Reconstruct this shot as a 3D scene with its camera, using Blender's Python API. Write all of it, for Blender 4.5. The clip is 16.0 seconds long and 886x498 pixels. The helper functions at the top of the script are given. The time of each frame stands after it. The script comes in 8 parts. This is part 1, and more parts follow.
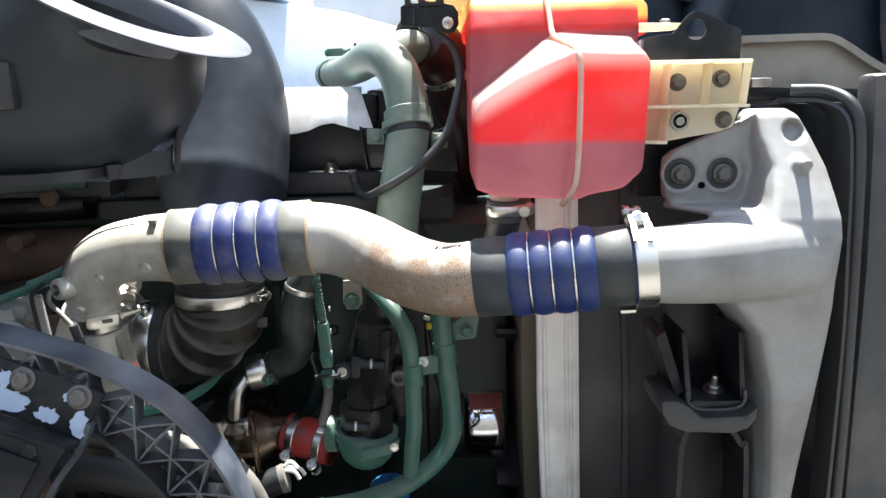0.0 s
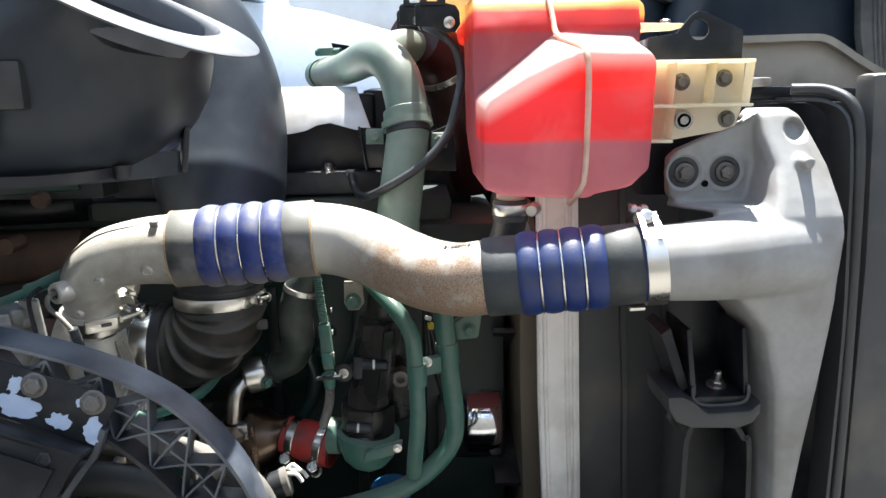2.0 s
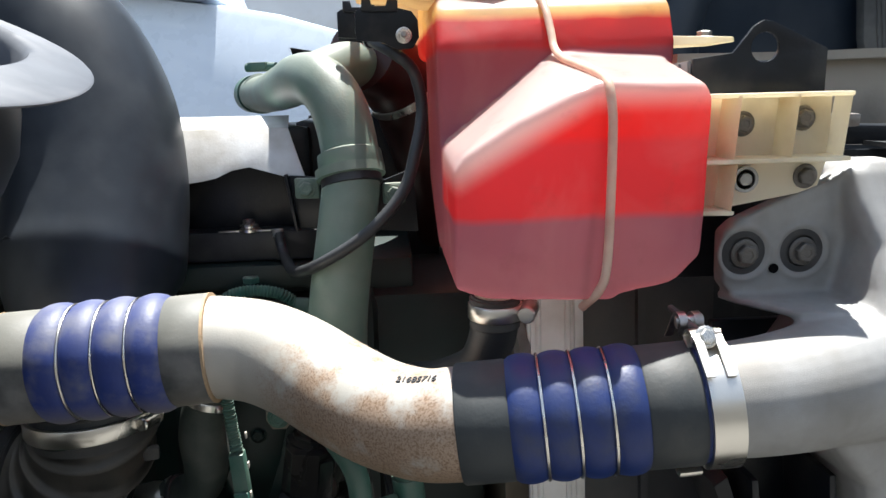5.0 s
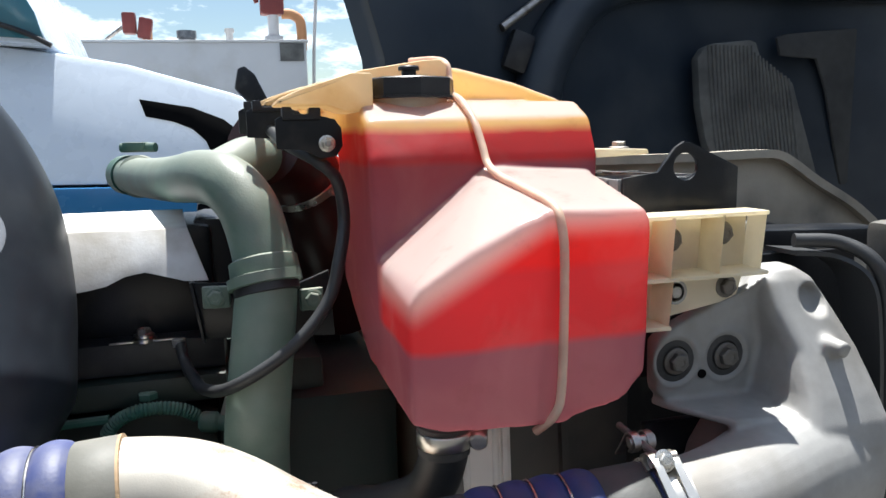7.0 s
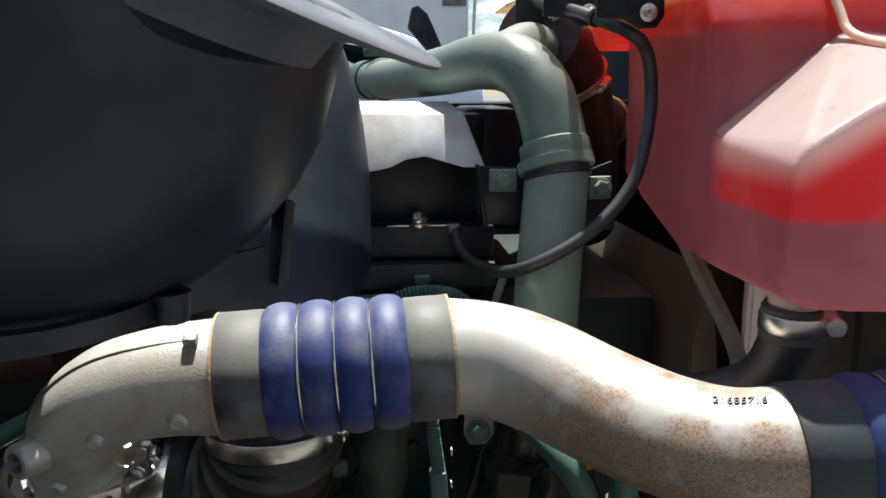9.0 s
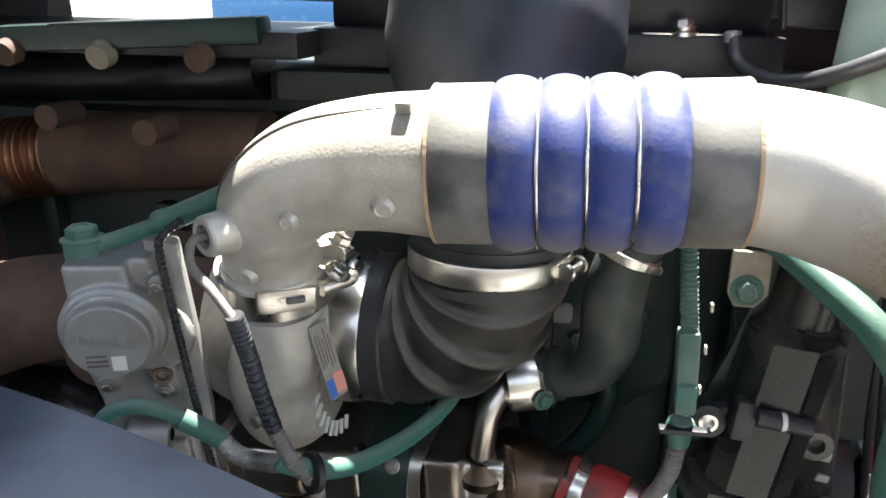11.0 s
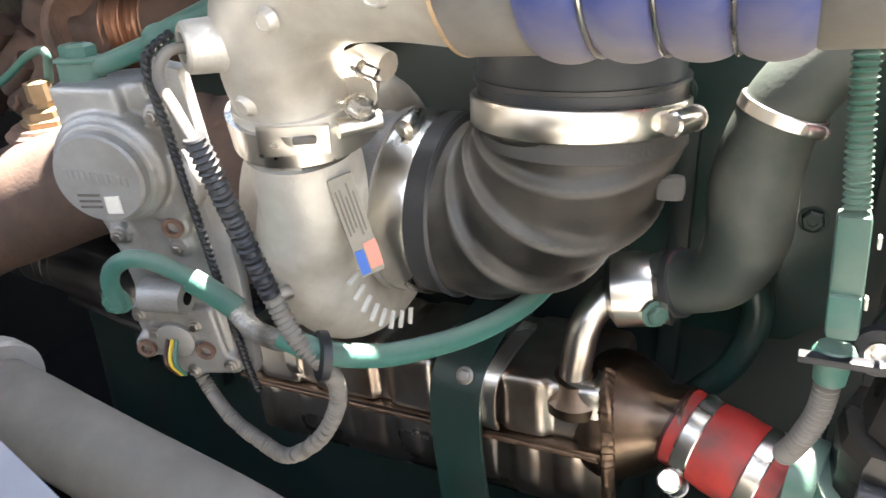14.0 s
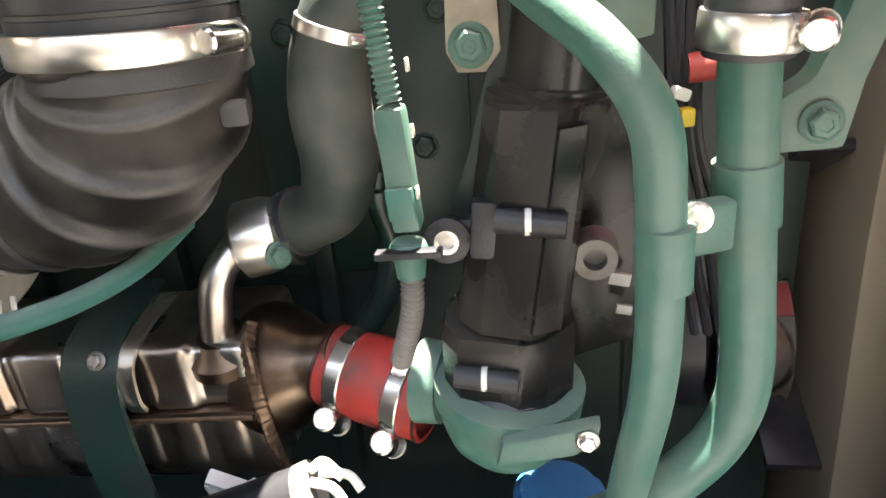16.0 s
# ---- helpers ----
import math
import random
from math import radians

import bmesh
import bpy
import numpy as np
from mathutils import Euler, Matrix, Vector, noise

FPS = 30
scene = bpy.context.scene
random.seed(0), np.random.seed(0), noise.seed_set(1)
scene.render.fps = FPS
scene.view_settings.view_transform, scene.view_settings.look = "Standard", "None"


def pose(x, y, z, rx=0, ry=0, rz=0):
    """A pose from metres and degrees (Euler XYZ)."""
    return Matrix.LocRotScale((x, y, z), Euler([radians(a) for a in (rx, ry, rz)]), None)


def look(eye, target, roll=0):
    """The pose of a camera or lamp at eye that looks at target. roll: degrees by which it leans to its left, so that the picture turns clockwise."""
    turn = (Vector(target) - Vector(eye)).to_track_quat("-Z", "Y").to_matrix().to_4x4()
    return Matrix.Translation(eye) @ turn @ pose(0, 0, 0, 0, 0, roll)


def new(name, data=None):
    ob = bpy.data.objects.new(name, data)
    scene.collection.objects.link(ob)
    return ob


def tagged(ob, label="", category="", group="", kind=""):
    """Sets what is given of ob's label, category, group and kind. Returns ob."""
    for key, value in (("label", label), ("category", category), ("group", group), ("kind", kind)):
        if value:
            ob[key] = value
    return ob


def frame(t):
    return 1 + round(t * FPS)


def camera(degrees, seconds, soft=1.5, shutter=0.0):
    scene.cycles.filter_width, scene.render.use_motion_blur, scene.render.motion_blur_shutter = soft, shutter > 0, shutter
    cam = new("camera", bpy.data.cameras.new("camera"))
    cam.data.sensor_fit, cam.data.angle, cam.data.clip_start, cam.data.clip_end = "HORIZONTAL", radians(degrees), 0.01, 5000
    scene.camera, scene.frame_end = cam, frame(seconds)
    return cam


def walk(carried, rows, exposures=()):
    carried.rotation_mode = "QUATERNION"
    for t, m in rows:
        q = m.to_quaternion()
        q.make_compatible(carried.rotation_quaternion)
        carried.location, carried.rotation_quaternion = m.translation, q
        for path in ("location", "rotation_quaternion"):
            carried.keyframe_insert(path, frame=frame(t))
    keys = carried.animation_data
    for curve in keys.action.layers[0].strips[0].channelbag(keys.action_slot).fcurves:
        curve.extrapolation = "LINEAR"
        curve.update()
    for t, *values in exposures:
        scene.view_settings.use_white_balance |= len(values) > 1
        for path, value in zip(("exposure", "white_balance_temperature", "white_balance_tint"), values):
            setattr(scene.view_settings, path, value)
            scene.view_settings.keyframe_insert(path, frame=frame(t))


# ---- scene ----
cam = camera(63.2, 16.0, shutter=0.15)
METRES, EYE, TILT, LEAN, TURN = 1.4, 1.6, -12.0, 1.0, 0.0
ROWS = [
    (0.0, 0.0, 0.0, 0.0, -0.0, 0.0, -0.0),
    (0.5, -0.0111, -0.0001, -0.0002, 0.27, 0.14, -0.18),
    (1.0, -0.0254, -0.0088, -0.0026, 0.27, 0.32, -0.12),
    (1.5, -0.0378, -0.02, -0.0063, -0.35, 0.63, 0.14),
    (2.0, -0.0342, 0.0014, -0.0003, -2.06, 0.0, 0.47),
    (2.5, -0.0189, 0.0575, 0.0223, -0.65, 0.19, 1.2),
    (3.0, -0.0123, 0.1081, 0.0376, 1.33, 0.78, 1.18),
    (3.5, -0.0041, 0.1476, 0.049, 0.55, 0.59, 0.97),
    (6.0, -0.027, 0.2681, 0.1163, -9.4, -0.15, 2.12),
    (6.5, -0.0413, 0.2676, 0.1337, -12.64, 1.34, 2.77),
    (7.0, -0.067, 0.2658, 0.144, -15.7, 2.99, 3.54),
    (7.5, -0.1103, 0.2647, 0.148, -16.8, 4.84, 3.57),
    (8.0, -0.1421, 0.2725, 0.1379, -14.07, 4.64, 2.96),
    (8.5, -0.1684, 0.3012, 0.1134, -7.31, 1.41, 0.67),
    (9.0, -0.1966, 0.3164, 0.0883, -5.08, -0.14, 0.07),
    (9.5, -0.2221, 0.3339, 0.0677, -4.95, -2.16, 0.13),
    (10.0, -0.2294, 0.359, 0.0459, -2.89, -4.65, -0.3),
    (12.5, -0.2188, 0.5185, -0.0241, 33.48, -12.74, -7.18),
    (13.0, -0.2086, 0.5278, -0.0322, 35.74, -13.39, -6.45),
    (13.5, -0.187, 0.5362, -0.0432, 32.55, -13.56, -4.91),
    (14.0, -0.1707, 0.5456, -0.0499, 27.24, -13.21, -4.34),
    (14.5, -0.1514, 0.5509, -0.0489, 21.38, -12.58, -2.76),
    (15.0, -0.1257, 0.5586, -0.0513, 15.37, -12.17, -0.52),
    (15.5, -0.1016, 0.5663, -0.0637, 10.41, -11.84, 0.59),
    (16.0, -0.0819, 0.5756, -0.0882, 7.82, -11.79, 1.15),
]
walk(cam, [(t, pose(0, 0, EYE, TILT, LEAN, TURN) @ pose(METRES * x, METRES * y, METRES * z, 90 + pitch, roll, yaw)) for t, x, y, z, yaw, pitch, roll in ROWS],
     [(0.0, 2.5, 6300, 7), (2.5, 2.4, 6350, 7), (3.5, 2.15, 6350, 7), (6.0, 1.62, 6300, 7), (8.0, 1.3, 6300, 7), (8.5, 1.2, 6300, 7), (9.0, 1.25, 6300, 7), (9.5, 1.8, 6400, 8), (10.0, 2.2, 6400, 8), (12.5, 4.4, 7000, 12), (14.5, 4.45, 7100, 12), (15.0, 4.15, 7100, 12), (15.5, 4.4, 7150, 11), (16.0, 4.3, 7200, 13)])

# ---- world, sun ----
SUN_TO = Vector((0.06, 0.32, 1.0)).normalized()
world = bpy.data.worlds.new("world")
scene.world = world
world.use_nodes = True
wn = world.node_tree
sky = wn.nodes.new("ShaderNodeTexSky")
sky.sky_type, sky.sun_disc = "NISHITA", False
sky.sun_elevation = math.asin(SUN_TO.z)
sky.sun_rotation = math.atan2(SUN_TO.x, SUN_TO.y)
sky.air_density, sky.dust_density = 1.2, 0.2
wn.nodes["Background"].inputs["Strength"].default_value = 0.044
# loose fair-weather clouds over the blue
wtc, wmap, wno, wrp, wmx = (wn.nodes.new(k) for k in ("ShaderNodeTexCoord", "ShaderNodeMapping", "ShaderNodeTexNoise", "ShaderNodeValToRGB", "ShaderNodeMix"))
wmx.data_type = "RGBA"
wmap.inputs["Scale"].default_value = (5.0, 5.0, 14.0)
wno.inputs["Scale"].default_value, wno.inputs["Detail"].default_value, wno.inputs["Roughness"].default_value = 1.6, 8.0, 0.62
wrp.color_ramp.elements[0].position, wrp.color_ramp.elements[1].position = 0.50, 0.64
wn.links.new(wtc.outputs["Generated"], wmap.inputs["Vector"])
wn.links.new(wmap.outputs["Vector"], wno.inputs["Vector"])
wn.links.new(wno.outputs["Fac"], wrp.inputs["Fac"])
wn.links.new(wrp.outputs["Color"], wmx.inputs["Factor"])
wn.links.new(sky.outputs["Color"], wmx.inputs["A"])
wmx.inputs["B"].default_value = (14, 14.6, 15.5, 1)
wn.links.new(wmx.outputs["Result"], wn.nodes["Background"].inputs["Color"])

sun = new("sun", bpy.data.lights.new("sun", "SUN"))
sun.data.energy, sun.data.angle, sun.data.color = 5.0, radians(0.55), (1.0, 0.96, 0.9)
sun.matrix_world = look(SUN_TO * 20, (0, 0, 0))


# ---- materials ----
def mat(name, col, rough=0.5, metal=0.0, var=0.22, scale=45.0, bump=0.12, bscale=220.0, dirt=None, amount=0.45, dscale=9.0, rvar=0.12, coat=0.0):
    m = bpy.data.materials.new(name)
    m.use_nodes = True
    nt = m.node_tree
    n, l = nt.nodes, nt.links
    b = n["Principled BSDF"]
    tc = n.new("ShaderNodeTexCoord")
    n1, n2, n3 = (n.new("ShaderNodeTexNoise") for _ in range(3))
    for nd, sc, de in ((n1, scale, 6), (n2, dscale, 8), (n3, bscale, 4)):
        nd.inputs["Scale"].default_value, nd.inputs["Detail"].default_value = sc, de
        l.new(tc.outputs["Object"], nd.inputs["Vector"])
    mx = n.new("ShaderNodeMix")
    mx.data_type = "RGBA"
    mx.inputs["A"].default_value = (*[c * (1 - var) for c in col], 1)
    mx.inputs["B"].default_value = (*[min(1, c * (1 + var)) for c in col], 1)
    l.new(n1.outputs["Fac"], mx.inputs["Factor"])
    out = mx.outputs["Result"]
    if dirt:
        rp = n.new("ShaderNodeValToRGB")
        rp.color_ramp.elements[0].position, rp.color_ramp.elements[1].position = 0.62 - amount * 0.4, 0.8 - amount * 0.25
        l.new(n2.outputs["Fac"], rp.inputs["Fac"])
        md = n.new("ShaderNodeMix")
        md.data_type = "RGBA"
        md.inputs["B"].default_value = (*dirt, 1)
        l.new(rp.outputs["Color"], md.inputs["Factor"])
        l.new(out, md.inputs["A"])
        out = md.outputs["Result"]
    l.new(out, b.inputs["Base Color"])
    mr = n.new("ShaderNodeMapRange")
    mr.inputs["To Min"].default_value, mr.inputs["To Max"].default_value = max(0.03, rough - rvar), min(1, rough + rvar)
    l.new(n2.outputs["Fac"], mr.inputs["Value"])
    l.new(mr.outputs["Result"], b.inputs["Roughness"])
    b.inputs["Metallic"].default_value = metal
    b.inputs["Coat Weight"].default_value = coat
    if bump:
        bp = n.new("ShaderNodeBump")
        bp.inputs["Strength"].default_value, bp.inputs["Distance"].default_value = bump, 0.002
        l.new(n3.outputs["Fac"], bp.inputs["Height"])
        l.new(bp.outputs["Normal"], b.inputs["Normal"])
    return m


M = {
    "alu": mat("cast_aluminium", (0.55, 0.525, 0.475), 0.42, 0.35, 0.16, 75, 0.2, 420, (0.40, 0.365, 0.31), 0.42, 22),
    "alu_rust": None,
    "cac": mat("sand_cast_aluminium", (0.285, 0.282, 0.28), 0.62, 0.2, 0.14, 90, 0.14, 900, (0.20, 0.19, 0.178), 0.45, 9),
    "alu_dull": mat("die_cast_aluminium", (0.34, 0.34, 0.335), 0.5, 0.55, 0.14, 80, 0.3, 500, (0.24, 0.22, 0.20), 0.35, 16),
    "steel": mat("bright_steel", (0.70, 0.67, 0.62), 0.29, 1.0, 0.08, 30, 0.04, 300),
    "steel_dull": mat("dull_steel", (0.42, 0.40, 0.38), 0.42, 1.0, 0.2, 50, 0.12, 300, (0.16, 0.13, 0.11), 0.4, 25),
    "egr": mat("heat_tinted_steel", (0.52, 0.495, 0.46), 0.3, 1.0, 0.18, 22, 0.1, 160, (0.26, 0.17, 0.11), 0.4, 9),
    "egr_dk": mat("heat_browned_steel", (0.22, 0.165, 0.125), 0.33, 1.0, 0.3, 16, 0.1, 160, (0.10, 0.065, 0.045), 0.5, 12),
    "weld": mat("burnt_weld", (0.19, 0.125, 0.085), 0.45, 0.8, 0.5, 70, 0.5, 150),
    "rust": mat("rusted_iron", (0.060, 0.038, 0.030), 0.85, 0.1, 0.35, 60, 0.25, 260, (0.10, 0.060, 0.044), 0.5, 14),
    "rust_lt": mat("orange_rusted_iron", (0.19, 0.11, 0.075), 0.85, 0.1, 0.4, 50, 0.5, 260, (0.09, 0.06, 0.05), 0.5, 12),
    "cuff": mat("grey_silicone", (0.026, 0.031, 0.034), 0.6, 0.0, 0.2, 40, 0.12, 260, (0.058, 0.058, 0.055), 0.35, 22),
    "blue": mat("blue_silicone", (0.007, 0.024, 0.125), 0.5, 0.0, 0.25, 35, 0.15, 260, (0.034, 0.042, 0.085), 0.33, 26),
    "cuff_dusty_lit": mat("sunlit_dusty_grey_silicone", (0.036, 0.041, 0.042), 0.6, 0.0, 0.25, 40, 0.12, 260, (0.15, 0.145, 0.14), 0.45, 22),
    "blue_dusty_lit": mat("sunlit_dusty_blue_silicone", (0.014, 0.034, 0.180), 0.55, 0.0, 0.3, 35, 0.15, 260, (0.13, 0.135, 0.19), 0.36, 30),
    "bush": mat("dusty_bush_rubber", (0.030, 0.030, 0.031), 0.7, 0.0, 0.25, 40, 0.15, 260, (0.065, 0.062, 0.06), 0.4, 30),
    "tan": mat("dried_tan_residue", (0.36, 0.25, 0.15), 0.8, 0.0, 0.4, 90, 0.5, 200),
    "red": mat("red_silicone", (0.36, 0.035, 0.03), 0.5, 0.0, 0.25, 50, 0.15, 260, (0.10, 0.05, 0.045), 0.35, 18),
    "dkred": mat("dark_red_silicone", (0.036, 0.009, 0.008), 0.4, 0.0, 0.3, 40, 0.12, 260),
    "rubber": mat("dusty_black_rubber", (0.042, 0.041, 0.040), 0.6, 0.0, 0.3, 30, 0.2, 300, (0.10, 0.094, 0.085), 0.5, 11),
    "rubber_fold": mat("folded_black_rubber", (0.010, 0.0095, 0.009), 0.42, 0.0, 0.35, 26, 0.12, 300, (0.050, 0.044, 0.037), 0.40, 17),
    "rubber_cl": mat("clean_black_rubber", (0.03, 0.031, 0.033), 0.45, 0.0, 0.2, 40, 0.12, 320),
    "plastic": mat("black_plastic", (0.015, 0.016, 0.020), 0.38, 0.0, 0.2, 60, 0.15, 500, (0.045, 0.045, 0.045), 0.3, 10),
    "plastic_gl": mat("satin_black_plastic", (0.019, 0.023, 0.030), 0.40, 0.0, 0.25, 40, 0.06, 600, (0.046, 0.051, 0.058), 0.40, 8),
    "plastic_gy": mat("weathered_grey_plastic", (0.034, 0.041, 0.055), 0.40, 0.0, 0.35, 14, 0.05, 300, (0.12, 0.13, 0.15), 0.50, 13),
    "hose_gr": mat("dusty_grey_green_rubber", (0.032, 0.042, 0.037), 0.6, 0.0, 0.25, 30, 0.15, 300, (0.10, 0.105, 0.09), 0.45, 12),
    "filter": mat("dusty_black_housing", (0.009, 0.009, 0.0095), 0.27, 0.0, 0.25, 30, 0.03, 300, (0.034, 0.030, 0.026), 0.40, 12, 0.08),
    "green": mat("green_engine_paint", (0.045, 0.122, 0.095), 0.40, 0.0, 0.24, 45, 0.15, 350, (0.095, 0.15, 0.12), 0.4, 18),
    "green_pale": mat("sunlit_dusty_green_paint", (0.105, 0.175, 0.140), 0.48, 0.0, 0.2, 45, 0.15, 350, (0.14, 0.175, 0.145), 0.45, 14),
    "green_hose": mat("green_rubber_hose", (0.035, 0.125, 0.10), 0.5, 0.0, 0.2, 50, 0.15, 320, (0.09, 0.16, 0.13), 0.35, 15),
    # engine green taken near black: the bay's deep shade is in the colour
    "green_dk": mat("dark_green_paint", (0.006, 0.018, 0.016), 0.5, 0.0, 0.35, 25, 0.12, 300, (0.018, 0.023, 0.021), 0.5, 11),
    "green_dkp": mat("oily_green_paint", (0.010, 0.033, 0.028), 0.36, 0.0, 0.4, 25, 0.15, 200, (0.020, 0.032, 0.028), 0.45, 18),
    "black_pt": mat("black_paint", (0.008, 0.0095, 0.013), 0.33, 0.0, 0.3, 40, 0.12, 300, (0.036, 0.035, 0.034), 0.3, 15),
    "gloss_blk": mat("oily_black_moulding", (0.012, 0.0125, 0.014), 0.24, 0.0, 0.3, 30, 0.1, 220, (0.03, 0.028, 0.026), 0.35, 16),
    "can": mat("soiled_beige_casting", (0.26, 0.235, 0.185), 0.55, 0.1, 0.2, 40, 0.2, 300, (0.12, 0.095, 0.07), 0.45, 18),
    # black taken darker than black_pt for parts that stand in shade
    "soot": mat("shade_darkened_black_steel", (0.009, 0.0098, 0.012), 0.45, 0.0, 0.3, 40, 0.12, 300, (0.026, 0.026, 0.027), 0.38, 15),
    # near-white base carries sunlight that the bar's face does not catch
    "bar": mat("sunlit_painted_aluminium", (0.84, 0.83, 0.80), 0.45, 0.0, 0.06, 30, 0.05, 300, (0.60, 0.58, 0.54), 0.3, 10),
    # near-black with its sheen cut: unlit depth put into the colour
    "void": mat("unlit_depth_black", (0.0045, 0.0045, 0.005), 0.8, 0.0, 0.3, 20, 0.1, 200),
    "silver": mat("bare_sheet_steel", (0.64, 0.63, 0.62), 0.5, 0.3, 0.12, 30, 0.1, 300, (0.40, 0.37, 0.33), 0.4, 12),
    "amber": mat("aged_amber_nylon", (0.78, 0.66, 0.46), 0.45, 0.0, 0.16, 30, 0.1, 300, (0.48, 0.30, 0.14), 0.3, 16),
    "lip": mat("sun_greyed_black_plastic", (0.085, 0.092, 0.108), 0.6, 0.0, 0.3, 24, 0.05, 260, (0.15, 0.155, 0.17), 0.45, 10, 0.06),
    "lattice": mat("grey_worn_plastic_lattice", (0.16, 0.16, 0.16), 0.45, 0.0, 0.25, 40, 0.1, 300, (0.08, 0.08, 0.08), 0.4, 20),
    "ivory": mat("ivory_nylon", (0.80, 0.75, 0.62), 0.45, 0.0, 0.12, 40, 0.1, 300, (0.45, 0.36, 0.22), 0.3, 14),
    "shroud": mat("dark_grey_shroud", (0.046, 0.048, 0.052), 0.55, 0.0, 0.2, 12, 0.15, 300, (0.10, 0.092, 0.08), 0.4, 6),
    "throat": mat("dusty_brown_shroud", (0.17, 0.145, 0.105), 0.7, 0.0, 0.15, 8, 0.1, 300, (0.16, 0.135, 0.10), 0.4, 4),
    "hosedust": mat("dust_coated_rubber", (0.125, 0.115, 0.10), 0.85, 0.0, 0.35, 45, 0.2, 200, (0.09, 0.083, 0.075), 0.4, 14),
    "steel_dk": mat("weathered_bolt_steel", (0.16, 0.15, 0.14), 0.55, 0.5, 0.25, 60, 0.15, 300, (0.08, 0.07, 0.06), 0.4, 30),
    "asphalt": mat("grey_yard_asphalt", (0.12, 0.117, 0.11), 0.9, 0.0, 0.25, 3, 0.4, 60, (0.16, 0.155, 0.145), 0.3, 0.5),
    "navy": mat("dark_moulded_hood_lining", (0.014, 0.023, 0.037), 0.42, 0.0, 0.25, 6, 0.2, 60, (0.030, 0.038, 0.049), 0.4, 3),
    "insul": mat("grey_fibre_insulation", (0.12, 0.12, 0.115), 0.9, 0.0, 0.3, 30, 0.5, 90, (0.06, 0.06, 0.06), 0.4, 5),
    "felt": mat("dark_grey_felt", (0.055, 0.056, 0.056), 0.9, 0.0, 0.25, 20, 0.4, 90, (0.035, 0.036, 0.038), 0.4, 4),
    "beige": mat("dusty_beige_fibreglass", (0.36, 0.325, 0.27), 0.7, 0.0, 0.2, 14, 0.25, 200, (0.13, 0.12, 0.105), 0.45, 7),
    "peel": mat("peeled_pale_paint", (0.40, 0.47, 0.61), 0.6, 0.0, 0.15, 60, 0.3, 200),
    "white": mat("white_truck_paint", (0.66, 0.73, 0.83), 0.28, 0.0, 0.04, 2, 0.0, 50, coat=0.5),
    "bluept": mat("blue_truck_paint", (0.03, 0.16, 0.36), 0.25, 0.0, 0.06, 2, 0.0, 50, coat=0.6),
    "cont": mat("pale_grey_tank_paint", (0.50, 0.50, 0.51), 0.6, 0.0, 0.08, 3, 0.1, 40, (0.36, 0.34, 0.31), 0.35, 1.2),
    "redpt": mat("red_valve_paint", (0.15, 0.024, 0.022), 0.5, 0.0, 0.25, 10, 0.1, 60),
    "rustpipe": mat("rusty_pipe_paint", (0.42, 0.20, 0.09), 0.7, 0.0, 0.3, 8, 0.2, 60),
    "ground": mat("sunlit_concrete", (0.34, 0.33, 0.31), 0.9, 0.0, 0.2, 3, 0.3, 40, (0.22, 0.21, 0.2), 0.4, 0.6),
    "glass": mat("tinted_windscreen", (0.04, 0.16, 0.21), 0.06, 0.0, 0.1, 3, 0.0, 40, coat=0.5),
    "chrome": mat("polished_chrome", (0.78, 0.78, 0.80), 0.06, 1.0, 0.02, 20, 0.0, 100),
    "label": mat("white_printed_label", (0.60, 0.59, 0.55), 0.5, 0.0, 0.05, 60, 0.0, 100),
    "tag": mat("soiled_printed_label", (0.24, 0.225, 0.19), 0.6, 0.0, 0.2, 90, 0.0, 100, (0.30, 0.27, 0.22), 0.4, 60),
    "ink": mat("label_ink", (0.03, 0.03, 0.035), 0.6, 0.0, 0.1, 60, 0.0, 100),
    "inkblue": mat("label_blue", (0.03, 0.12, 0.45), 0.5, 0.0, 0.1, 60, 0.0, 100),
    "inkpink": mat("label_pink", (0.62, 0.25, 0.20), 0.5, 0.0, 0.1, 60, 0.0, 100),
    "yellow": mat("yellow_plastic", (0.62, 0.42, 0.04), 0.45, 0.0, 0.1, 60, 0.05, 200),
    "copper": mat("coppery_bellows", (0.26, 0.135, 0.085), 0.4, 0.9, 0.3, 60, 0.2, 200),
    "braid": mat("braided_stainless", (0.36, 0.345, 0.32), 0.5, 0.7, 0.35, 160, 0.6, 260, (0.10, 0.085, 0.07), 0.45, 20),
    # darker copy of the braid: the flex pipe's shade put into its colour
    "braid_dk": mat("shaded_braided_stainless", (0.17, 0.16, 0.145), 0.55, 0.6, 0.4, 160, 0.6, 260, (0.06, 0.05, 0.042), 0.45, 20),
    "brass": mat("dull_brass", (0.34, 0.25, 0.155), 0.45, 0.7, 0.25, 80, 0.2, 300),
    "wiretan": mat("dusty_split_conduit", (0.16, 0.145, 0.125), 0.6, 0.0, 0.3, 40, 0.2, 300),
}


